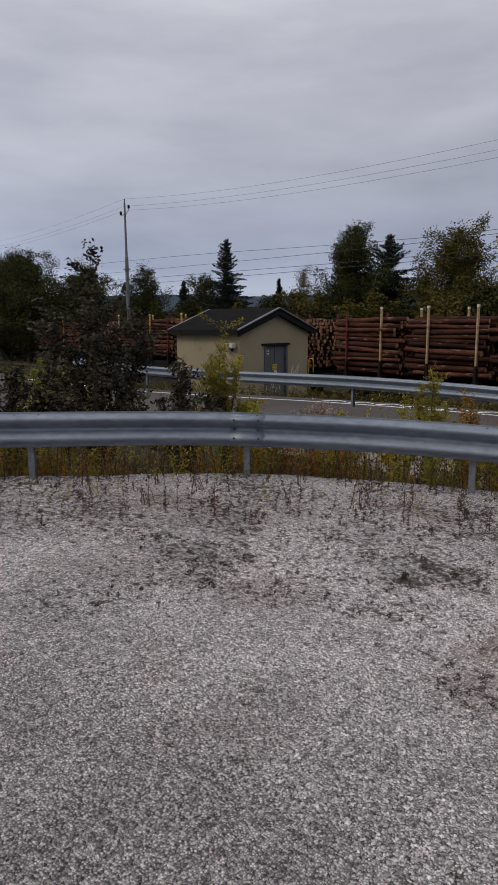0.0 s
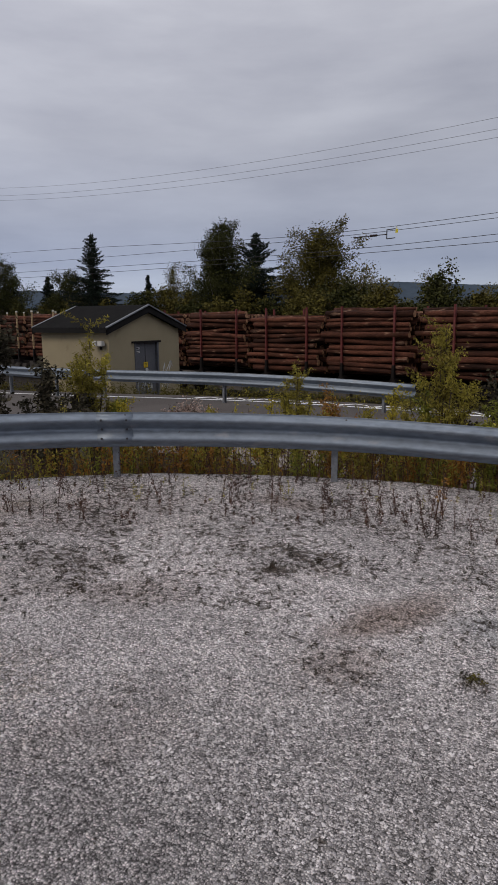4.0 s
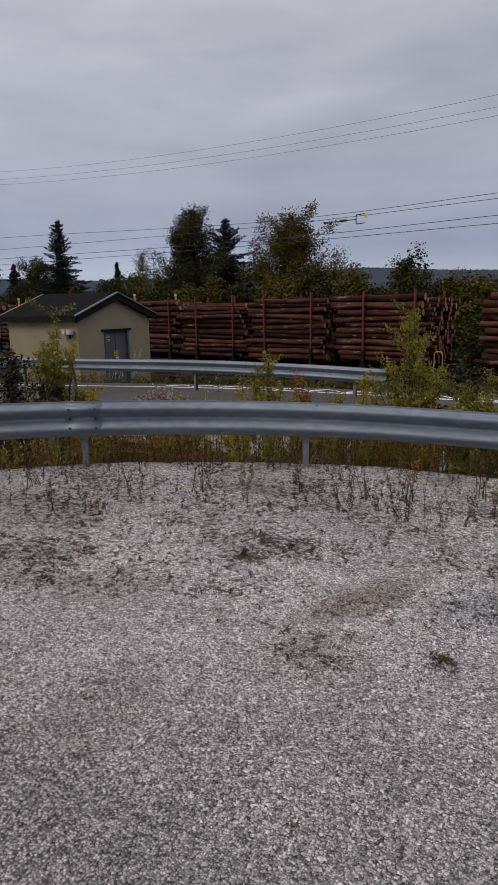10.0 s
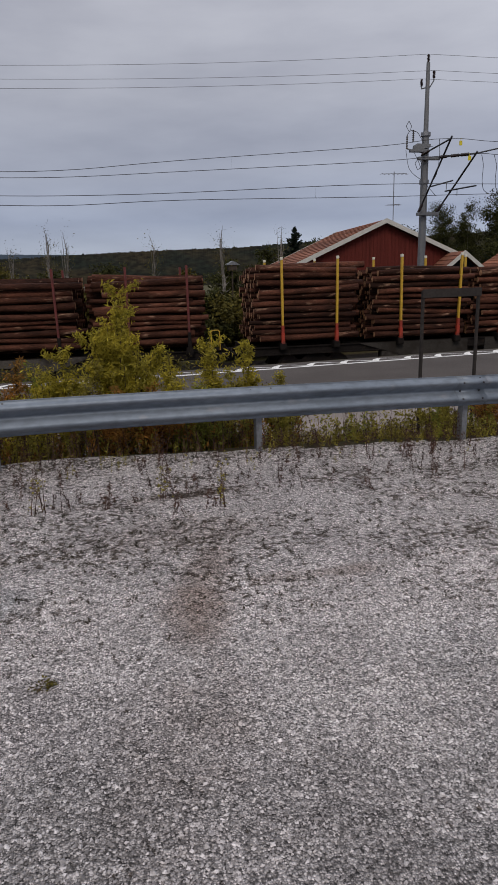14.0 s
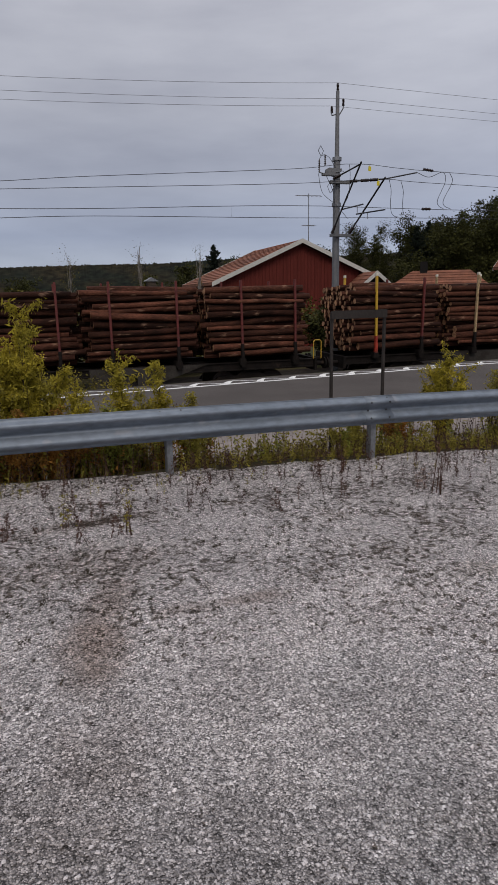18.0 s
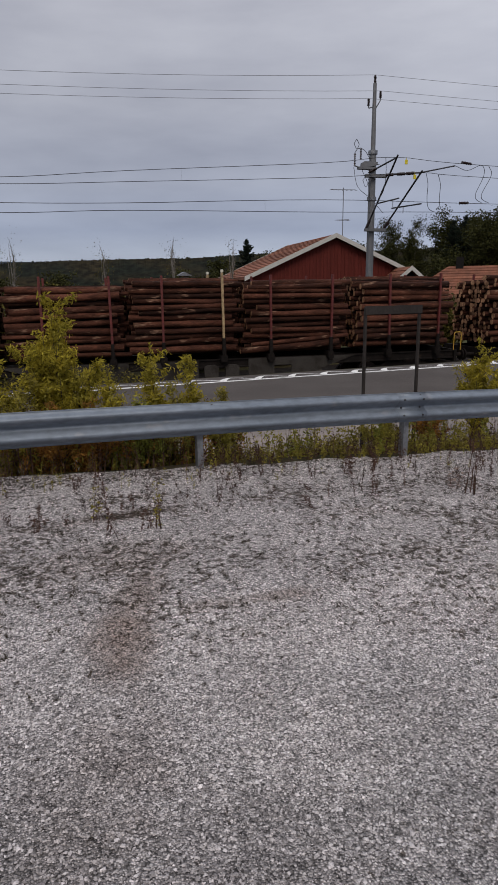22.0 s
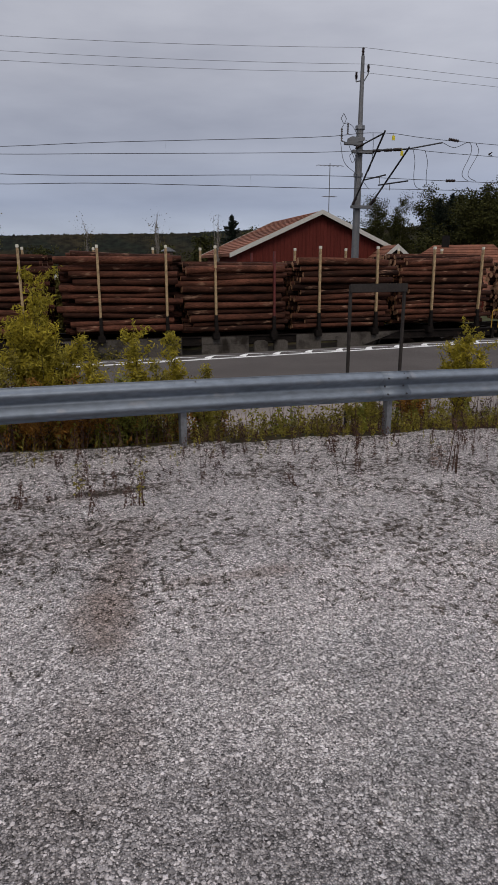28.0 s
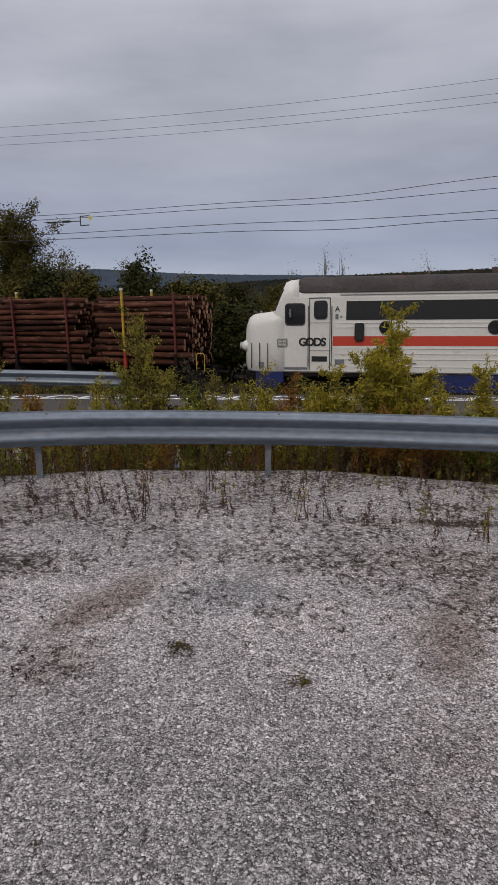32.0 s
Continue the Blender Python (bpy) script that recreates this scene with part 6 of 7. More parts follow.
ridge("backdrop", "low wooded hills on the horizon, with blue haze in their colour", M["hazy_hill"], 2600, 300, [(-90, 2.2), (-60, 2.2), (-10, 2.3), (1, 2.5), (8, 2.65), (13, 2.8), (17, 3.05), (20, 3.2), (24, 3.0), (32, 2.75), (38, 2.55), (44, 2.42), (50, 2.6), (60, 2.4), (90, 2.2)], 0.12, 0.9, 3)
ridge("backdrop", "dark forested ridge beyond the settlement", M["forest"], 520, 60, [(-100, 3.2), (-70, 3.4), (-45, 3.45), (-36, 3.3), (-27, 3.1), (-22, 3.15), (-16, 2.85), (-10, 2.8), (-4, 2.65), (2, 2.4), (7, 2.2), (12, 1.9), (18, 1.5), (30, 1.3), (60, 1.3), (100, 1.4)], 0.06, 0.55, 8)


# ---- foliage ----
def blades(name, quads, material):
    """A mesh of loose four-cornered blades, from an array of n x 4 x 3."""
    n = len(quads)
    me = bpy.data.meshes.new(name)
    me.vertices.add(n * 4)
    me.loops.add(n * 4)
    me.polygons.add(n)
    me.vertices.foreach_set("co", np.asarray(quads, np.float32).ravel())
    me.loops.foreach_set("vertex_index", np.arange(n * 4, dtype=np.int32))
    me.polygons.foreach_set("loop_start", np.arange(0, n * 4, 4, dtype=np.int32))
    me.materials.append(material)
    me.update(calc_edges=True)
    return me


def leaf_cloud(name, centres, sizes, material, parent=None, seed=0, long=1.0, label="", droop=0.0, kind=""):
    """Small folded leaves at the given points, turned at random."""
    rs = np.random.RandomState(seed)
    c = np.asarray(centres, float)
    s = np.asarray(sizes, float)[:, None]
    n = len(c)
    u = rs.normal(size=(n, 3))
    u[:, 2] = u[:, 2] * 0.6 - droop
    u /= np.linalg.norm(u, axis=1, keepdims=True)
    v = np.cross(u, rs.normal(size=(n, 3)))
    v /= np.linalg.norm(v, axis=1, keepdims=True) + 1e-9
    w = np.cross(u, v)
    a = c - u * s * 0.5 * long
    wide = 0.32 if long < 1.2 else 0.21
    b = c + v * s * wide + w * s * 0.08
    d = c + u * s * 0.5 * long
    e = c - v * s * wide + w * s * 0.08
    me = blades(name, np.stack([a, b, d, e], 1), material)
    ob = new(name, me)
    if parent is not None:
        ob.parent = parent
    return tagged(ob, label=label, kind=kind)


def limbs(bm, rnd, height, r, n, reach, lo=0.25, up=0.5):
    """Trunk with a bend and n limbs; returns limb lines for the leaves."""
    pts = [Vector((0, 0, 0))]
    for k in range(1, 7):
        pts.append(Vector((rnd.uniform(-1, 1) * height * 0.012 * k ** 0.5, rnd.uniform(-1, 1) * height * 0.012 * k ** 0.5, height * k / 6)))
    for k in range(6):
        rod(bm, pts[k], pts[k + 1], max(0.008, r * (1 - k / 6.3)), max(0.006, r * (1 - (k + 1) / 6.3)), 7, caps=False)
    out = []
    for i in range(n):
        f = lo + (0.97 - lo) * (i + rnd.random()) / n
        k = min(5, int(f * 6))
        p = pts[k].lerp(pts[k + 1], f * 6 - k)
        a = i * 2.399 + rnd.uniform(-0.4, 0.4)
        L_ = reach(f) * rnd.uniform(0.75, 1.15)
        q = p + Vector((math.cos(a) * L_, math.sin(a) * L_, L_ * up * rnd.uniform(0.5, 1.3)))
        rod(bm, p, q, max(0.006, r * 0.35 * (1 - f * 0.7)), 0.005, 5, caps=False)
        out.append((p, q))
    return pts, out


def broadleaf(name, label, at, height, crown, seed, leaves=2600, size=0.16, material="leaf", bark="trunk", lo=0.15, thin=1.15, up=0.75):
    """A tree of several leaders and rising limbs, leaves clustered along each limb's outer half."""
    crown *= 1.35 if height > 7 else 1.1
    rnd = random.Random(seed)
    rs = np.random.RandomState(seed)
    w = thing(name, label, "tree", at)
    bm = bmesh.new()

    def reach(f):
        g = min(1, max(0, (f - lo) / (1 - lo)))
        return crown * 1.15 * min(1, 0.75 + 1.4 * g) * (1.02 - g) ** 0.7 * rnd.uniform(0.65, 1.2)
    pts, arms = limbs(bm, rnd, height, 0.016 * height, 40, reach, lo, up)
    for i in range(7):                        # upright leaders that break the crown's outline
        p = pts[2].lerp(pts[4], rnd.random())
        a = rnd.uniform(0, 6.28)
        q = p + Vector((math.cos(a), math.sin(a), 0)) * crown * rnd.uniform(0.15, 0.62)
        q.z = height * rnd.uniform(0.68, 0.98)
        rod(bm, p, q, 0.006 * height, 0.006, 5, caps=False)
        arms.append((p.lerp(q, 0.3), q))
    part("trunk", bm, M[bark], w)
    ends = np.array([(*p, *q) for p, q in arms + [(pts[3], pts[6])]])
    lens = np.linalg.norm(ends[:, 3:] - ends[:, :3], axis=1)
    n = int(leaves * 9)
    pick = rs.choice(len(ends), n, p=lens ** 1.4 / (lens ** 1.4).sum())
    f = rs.uniform(0.05, 1.04, n)
    clump = np.clip(rs.normal(size=(len(ends), 6, 3)), -1.3, 1.3)
    c = ends[pick, :3] + (ends[pick, 3:] - ends[pick, :3]) * f[:, None]
    r = (0.085 * lens[pick] + 0.08) * thin
    c = c + (clump[pick, (f * 5.9).astype(int).clip(0, 5)] * 0.9 + np.clip(rs.normal(size=(n, 3)), -1.6, 1.6) * 0.7) * r[:, None] * np.array([1, 1, 0.8])
    c[:, 2] = np.maximum(c[:, 2], 0.1)
    leaf_cloud("crown", c, size * 0.60 * rs.uniform(0.7, 1.4, n), M[material], w, seed)
    return w


def spruce(name, label, at, height, base_r, seed, material="needle", fine=1.0):
    rnd = random.Random(seed)
    rs = np.random.RandomState(seed)
    w = thing(name, label, "tree", at)
    bm = bmesh.new()
    rod(bm, (0, 0, 0), (0, 0, height), 0.018 * height, 0.008, 7)
    part("trunk", bm, M["trunk"], w)
    c = []
    z = 0.04 * height
    bm = bmesh.new()
    while z < height * 0.985:
        f = z / height
        R = base_r * 1.75 * (1 - f) ** 0.92 * rnd.uniform(0.88, 1.08) + 0.06
        n = max(3, int(3 * (1 - f) + 3))
        for i in range(n):
            a = 2 * math.pi * (i + rnd.random()) / n
            L_ = R * rnd.uniform(0.4, 1.25)
            tip = Vector((math.cos(a) * L_, math.sin(a) * L_, z + L_ * (0.55 if f > 0.75 else rnd.uniform(-0.12, 0.32))))
            rod(bm, (0, 0, z), tip, 0.018, 0.005, 4, caps=False)
            m = max(8, int(L_ * fine / 0.017))
            g = rs.uniform(0.1, 1.03, (m, 1))
            sp = 0.03 + 0.06 * L_ * (1 - g)
            c.append(np.array([(0, 0, z)]) * (1 - g) + np.array([tip]) * g + rs.normal(size=(m, 3)) * np.concatenate([sp, sp, sp * 0.8], 1) - np.array([(0, 0, 0.05)]))
        z += height * rnd.uniform(0.006, 0.011)
    part("branch_whorl", bm, M["trunk"], w)
    c = np.concatenate(c)
    leaf_cloud("foliage", c, rs.uniform(0.10, 0.19, len(c)) / fine ** 0.7, M[material], w, seed, long=1.8, droop=0.5)
    return w


Z0 = -1.95
spruce("spruce", "tall dark narrow spruce behind the train", pose(-34.1, 33, Z0), 9.7, 2.0, 1, fine=2.2)
broadleaf("birch", "tall airy birch with sparse twigs at its top", pose(-25.1, 36, Z0), 9.9, 1.9, 2, 6200, 0.18, "leaf", "birchbark", 0.12, up=1.3)
spruce("spruce", "dark spruce close beside a birch", pose(-22.6, 36.4, Z0), 9.2, 2.75, 3, fine=2.2)
broadleaf("birch", "broad birch with thinning yellow-green leaves", pose(-18.7, 38, Z0), 9.0, 2.6, 4, 7000, 0.18, "leaf_y", "birchbark", 0.1, up=1.2)
broadleaf("broadleaf_tree", "dense dark broadleaf tree at the wood's edge", pose(-59, 30, Z0), 10.2, 3.6, 5, 4200, 0.24, "leaf", lo=0.1)
broadleaf("broadleaf_tree", "dense dark broadleaf tree at the wood's edge", pose(-64, 27, Z0), 10.0, 3.4, 15, 3200, 0.24, "leaf", lo=0.1)
broadleaf("broadleaf_tree", "dense dark broadleaf tree at the wood's edge", pose(-53, 33, Z0), 8.6, 2.8, 25, 3200, 0.22, "leaf", lo=0.1)
for i, (x, y, h) in enumerate(((-56, 28.5, 9.3), (-61.5, 29.5, 9.8), (-67, 31, 10.4), (-50, 31, 7.6))):
    broadleaf("broadleaf_tree", "dense dark broadleaf tree at the wood's edge", pose(x, y, Z0), h, 3.3, 400 + i, 2600, 0.26, "leaf", lo=0.06)
broadleaf("broadleaf_tree", "rounded green tree behind the mast", pose(-45.3, 34, Z0), 8.3, 2.2, 6, 3000, 0.2, "leaf", lo=0.1)
spruce("spruce", "small dark spruce among broadleaf trees", pose(-43.0, 36.5, Z0), 7.3, 1.2, 7)
broadleaf("birch", "young birch beside a spruce", pose(-39.9, 36, Z0), 7.6, 1.5, 8, 2600, 0.17, "leaf", "birchbark", 0.1)
spruce("spruce", "slim young spruce in the distance", pose(-43.9, 50, Z0), 8.2, 0.95, 9)
broadleaf("birch", "thin young birch with few leaves", pose(-36.5, 45, Z0), 8.6, 1.0, 10, 900, 0.17, "leaf_y", "birchbark", 0.1)
broadleaf("birch", "thin young birch with few leaves", pose(-16.0, 38.5, Z0), 6.3, 0.6, 31, 300, 0.16, "leaf_y", "birchbark", 0.2)
rnd0 = random.Random(77)
for i, (a, h) in enumerate(((-14.6, 5.9), (-13.6, 6.0), (-12.7, 5.4), (-9.9, 6.0), (-9.2, 5.0), (-7.6, 5.2))):
    broadleaf("birch_sapling", "slim birch sapling with sparse leaves above scrub", pose(a, 33 + (i % 3), Z0), h, 0.55, 40 + i, 420, 0.14, "leaf_y", "birchbark", 0.2)
for i, (x, h) in enumerate(((0.2, 5.6), (1.1, 5.4), (-2.0, 4.4), (6.4, 5.2), (10.6, 5.6), (14.9, 5.6))):
    broadleaf("birch_sapling", "bare slim birch sapling with a few leaves", pose(x, 40 + (i % 2), Z0), h + 1.2, 0.42, 50 + i, 45, 0.12, "leaf_y", "birchbark", 0.3)
for i in range(40):
    x = -46 + i * 1.75 + rnd0.uniform(-0.5, 0.5)
    y = on_track(x, 5.5).translation.y + rnd0.uniform(1.0, 4.5)
    h = rnd0.uniform(4.6, 5.7) if x < -5 else rnd0.uniform(2.6, 3.6) if not 9.0 < x < 14.0 else rnd0.uniform(1.7, 2.2)
    broadleaf("scrub_bush", "olive-brown scrub bush growing behind the track", pose(x, y, Z0), h, 1.8, 100 + i, 1150, 0.24, "leaf_y" if i % 3 else "leaf", lo=0.04)
broadleaf("birch", "grey birch with thin foliage behind the houses", pose(39.3, 60, Z0), 10.4, 1.7, 61, 2000, 0.2, "leaf", "birchbark", 0.2)
broadleaf("birch", "grey birch with thin foliage behind the houses", pose(42.3, 60, Z0), 10.5, 1.6, 62, 2000, 0.2, "leaf", "birchbark", 0.2)
for i, (x, y, h, c) in enumerate(((47, 60, 10.6, 2.6), (50.5, 61, 10.9, 2.8), (54, 60, 10.2, 2.8), (44.5, 51, 10.2, 3.0), (50.0, 51.5, 12.6, 3.6), (54.0, 49, 15.4, 4.4), (57.5, 47, 16.0, 4.6), (36.5, 62, 7.4, 2.6), (33.0, 58, 6.4, 2.2))):
    broadleaf("broadleaf_tree", "dark dense tree behind the red-roofed house", pose(x, y, Z0), h, c, 70 + i, 4200, 0.32, "leaf", lo=0.08, thin=1.45)
for i, (x, y, h) in enumerate(((45.0, 57, 10.4), (47.3, 58, 11.0), (49.6, 57, 10.6), (52, 58, 11.3), (54.5, 56, 10.8))):
    spruce("spruce", "dark dense spruce behind the red-roofed house", pose(x, y, Z0), h, 1.9, 420 + i)
spruce("spruce", "small spruce standing over the red house's garden", pose(22.5, 58.5, Z0), 8.2, 1.7, 81)
for i, (x, y, h, c) in enumerate(((19.5, 58, 6.2, 2.2), (25.5, 59, 7.0, 2.4), (17.0, 62, 5.4, 2.0), (28.5, 60, 6.6, 2.4), (11.5, 56, 4.4, 1.6), (0.5, 60, 4.6, 2.2), (-4.0, 56, 5.0, 2.4), (-8, 60, 5.4, 2.4), (5.5, 64, 5.0, 2.6), (-12, 58, 5.4, 2.4))):
    broadleaf("broadleaf_tree", "dark garden tree beyond the track", pose(x, y, Z0), h, c, 90 + i, 1000, 0.29, "leaf_y" if i in (4, 6) else "leaf", lo=0.06)


# ---- bushes and weeds along the verge ----
def bush(name, label, x, y, height, spread, stems, leaves, size, material, seed, long=1.0, z=None):
    rnd = random.Random(seed)
    w = thing(name, label, "bush", pose(x, y, ground_z(x, y) - 0.02 if z is None else z))
    bm = bmesh.new()
    lines = []
    for i in range(stems):
        a = rnd.uniform(0, 2 * math.pi)
        lean = spread * rnd.random() ** 0.7
        h = height * rnd.uniform(0.5, 1.0) * (1 - 0.3 * lean / max(spread, 0.01)) if i else height
        p = Vector((rnd.uniform(-0.06, 0.06), rnd.uniform(-0.06, 0.06), 0))
        q = Vector((math.cos(a) * lean, math.sin(a) * lean, h)) if i else Vector((0, 0, h))
        m = p.lerp(q, 0.5) - Vector((q.x, q.y, 0)) * 0.12
        thick = min(1.0, 0.2 + 0.5 * height)
        rod(bm, p, m, 0.010 * thick, 0.007 * thick, 5, caps=False)
        rod(bm, m, q, 0.007 * thick, 0.002 * thick, 5, caps=False)
        lines.append((p, m, q, h))
        for k in range(5):
            f = rnd.uniform(0.3, 0.9)
            b = m.lerp(q, f)
            t = b + Vector((rnd.uniform(-1, 1), rnd.uniform(-1, 1), rnd.uniform(0.4, 1.0))) * h * 0.13
            rod(bm, b, t, 0.004 * thick, 0.0015 * thick, 4, caps=False)
            lines.append((b, b.lerp(t, 0.5), t, h * 0.3))
    part("stem", bm, M["weed_b" if height < 0.7 else "trunk"], w)
    wts = [l[3] for l in lines]
    c, s = [], []
    grow = 1.0 if size < 0.03 else 1.6 if material == "sallow" else 3.6
    size = size * (1.0 if grow == 1.0 else 0.68 if material == "sallow" else 0.60)
    for l in rnd.choices(lines, wts, k=int(leaves * grow)):
        f = rnd.uniform(0.12, 1.0)
        p = l[0].lerp(l[1], f * 2) if f < 0.5 else l[1].lerp(l[2], f * 2 - 1)
        c.append(p + Vector((rnd.gauss(0, 1), rnd.gauss(0, 1), rnd.gauss(0, 0.7))) * size * 0.75)
        s.append(size * rnd.uniform(0.6, 1.25))
    leaf_cloud("foliage", c, s, M[material], w, seed, long=long, droop=-0.7 if long > 1.1 else 0.0)
    return w


WILLOW = "upright willow bush with yellow-green leaves behind the guardrail"
SHOOT = "tall green-leaved shoots standing behind the guardrail"
WEEDS = "clump of orange and green autumn weeds behind the guardrail"
bush("sallow_bush", "large grey-green sallow bush with broad leaves at the verge", -7.0, 4.45, 2.95, 0.95, 34, 7200, 0.085, "sallow", 201)
bush("sallow_bush", "low broad-leaved sallow bush spreading at the verge", -7.7, 3.7, 1.5, 1.1, 30, 5600, 0.085, "sallow", 202)
bush("sallow_bush", "low broad-leaved sallow bush spreading at the verge", -6.05, 5.1, 1.45, 0.95, 30, 5600, 0.08, "sallow", 203)
bush("autumn_bush", "yellowing low bush beside a sallow at the verge", -8.6, 4.9, 1.45, 0.8, 24, 2400, 0.06, "weed_g", 218)
bush("autumn_bush", "yellowing low bush beside a sallow at the verge", -10.2, 5.4, 1.5, 0.9, 24, 2400, 0.06, "shoot", 242)
bush("willow_bush", SHOOT, -6.15, 5.9, 2.0, 0.36, 20, 2100, 0.06, "weed_g", 204, 1.4)
bush("willow_bush", SHOOT, -1.95, 6.7, 1.25, 0.35, 14, 1100, 0.058, "shoot", 243, 1.3)
bush("willow_bush", SHOOT, -5.9, 6.1, 0.95, 0.40, 18, 1900, 0.06, "shoot", 219, 1.4)
bush("willow_bush", SHOOT, -1.72, 6.6, 1.92, 0.40, 22, 2300, 0.058, "weed_g", 205, 1.3)
bush("sallow_bush", "dark brown-leaved sallow growing beside willow shoots", -1.32, 7.0, 1.40, 0.36, 22, 2400, 0.07, "sallow", 244)
bush("willow_bush", WILLOW, 0.88, 6.75, 1.98, 0.48, 40, 6000, 0.062, "willow", 206, 1.6)
bush("willow_bush", WILLOW, 0.30, 6.65, 1.36, 0.36, 18, 1900, 0.062, "willow", 207, 1.6)
bush("willow_bush", WILLOW, 1.84, 6.65, 1.46, 0.20, 11, 1100, 0.062, "willow", 208, 1.6)
bush("willow_bush", WILLOW, 2.24, 6.65, 1.32, 0.24, 12, 1200, 0.062, "willow", 209, 1.6)
bush("willow_bush", WILLOW, 6.05, 6.6, 1.34, 0.42, 26, 2700, 0.06, "willow", 210, 1.5)
bush("willow_bush", WILLOW, 7.0, 6.2, 1.1, 0.4, 18, 1700, 0.06, "willow", 216, 1.5)
for i, (x, y, h, r, m) in enumerate(((-3.45, 6.6, 1.25, 0.34, "weed_g"), (-3.0, 6.6, 1.0, 0.30, "weed_o"), (-3.75, 6.5, 0.95, 0.30, "willow"), (-2.6, 6.6, 0.85, 0.3, "weed_g"), (-2.15, 6.7, 0.95, 0.28, "weed_g"), (-0.95, 6.6, 1.12, 0.40, "weed_g"), (-0.45, 6.65, 1.12, 0.40, "willow"),
                                     (-0.15, 6.8, 1.05, 0.36, "weed_o"), (1.35, 6.5, 0.85, 0.3, "willow"), (-4.4, 6.1, 0.75, 0.3, "weed_g"), (5.1, 6.3, 0.55, 0.25, "weed_o"), (-5.3, 5.6, 0.85, 0.3, "willow"), (6.6, 6.2, 0.85, 0.4, "weed_g"), (0.6, 6.4, 0.95, 0.4, "weed_g"), (1.35, 6.4, 0.98, 0.35, "willow"), (2.0, 6.4, 0.85, 0.35, "weed_g"), (0.1, 6.4, 0.95, 0.35, "willow"), (0.75, 6.2, 0.62, 0.4, "weed_o"), (1.1, 6.25, 0.66, 0.4, "weed_o"), (1.6, 6.2, 0.6, 0.35, "shoot"), (2.5, 6.3, 0.75, 0.3, "weed_g"), (-1.2, 6.7, 1.0, 0.4, "shoot"), (-0.7, 6.9, 1.0, 0.4, "weed_g"), (0.0, 6.9, 1.0, 0.4, "shoot"), (4.5, 6.35, 0.5, 0.28, "weed_g"), (-2.35, 6.8, 1.0, 0.35, "willow"), (-1.5, 6.4, 0.75, 0.35, "weed_o"))):
    bush("weed_clump", WEEDS, x, y, h * 1.18, r * 1.15, 18, 1300, 0.055, m, 220 + i, 1.3)
bush("spiraea_bush", "pale dry seed heads of a spiraea clump by the road", -5.05, 6.5, 1.02, 0.5, 46, 7000, 0.028, "straw", 217)
bush("spiraea_bush", "pale dry seed heads of a spiraea clump by the road", -4.7, 6.5, 0.92, 0.4, 30, 4500, 0.028, "straw", 241)


def verge(name, label, n, s0, s1, h0, h1, material, seed, x0=-9.0, x1=8.5, leaf=0.035, per=9, dense=None, stem=0.0022, tries_each=4):
    """Stalks with leaves scattered past the guardrail; one joined mesh of what nobody could count."""
    rs = np.random.RandomState(seed)
    path = RAIL_PATH
    seg = np.linalg.norm(np.diff(path, axis=0), axis=1)
    cum = np.concatenate([[0], np.cumsum(seg)])
    feet = []
    tries = 0
    while len(feet) < n and tries < n * tries_each:
        tries += 1
        u = rs.uniform(0, cum[-1])
        k = min(len(seg) - 1, max(0, int(np.searchsorted(cum, u)) - 1))
        d = (path[k + 1] - path[k]) / seg[k]
        s = s0 + (s1 - s0) * rs.random_sample()
        x, y = path[k] + d * (u - cum[k]) + np.array([-d[1], d[0]]) * s
        if not x0 < x < x1 or y < -1 or (dense is not None and rs.random_sample() > dense(x, s, y)):
            continue
        feet.append((x, y, ground_z(float(x), float(y)) - 0.02))
    base = np.array(feet)
    m = len(base)
    h = rs.uniform(h0, h1, m)
    tip = base + np.stack([rs.normal(size=m) * 0.13 * h, rs.normal(size=m) * 0.13 * h, h], 1)
    a = rs.uniform(0, 6.28, m)
    w = np.stack([np.cos(a), np.sin(a), np.zeros(m)], 1) * stem
    stalks = np.stack([base - w, base + w, tip + w * 0.3, tip - w * 0.3], 1)
    i = np.repeat(np.arange(m), per)
    q = len(i)
    f = rs.uniform(0.15, 1.02, (q, 1))
    c = base[i] + (tip - base)[i] * f + rs.normal(size=(q, 3)) * np.array([1, 1, 0.5]) * leaf * 0.8
    u = rs.normal(size=(q, 3)) + np.array([0, 0, 0.5])
    u *= leaf * rs.uniform(0.6, 1.4, (q, 1)) / np.linalg.norm(u, axis=1, keepdims=True)
    v = np.cross(u, rs.normal(size=(q, 3)))
    v *= leaf * 0.34 / (np.linalg.norm(v, axis=1, keepdims=True) + 1e-9)
    me = blades(name, np.concatenate([stalks, np.stack([c - u, c + v, c + u, c - v], 1)]), M[material])
    return tagged(new(name, me), label, "weeds", kind="stuff")


def thick(x, s, y):
    return 1.0 if x < 2.2 else 0.32 * (noise.noise((x * 1.6, s, 3)) > -0.05)


def autumn(x, s, y):
    return thick(x, s, y) * (1.0 if noise.noise((x * 1.1, s, 2)) > 0.0 else 0.25)


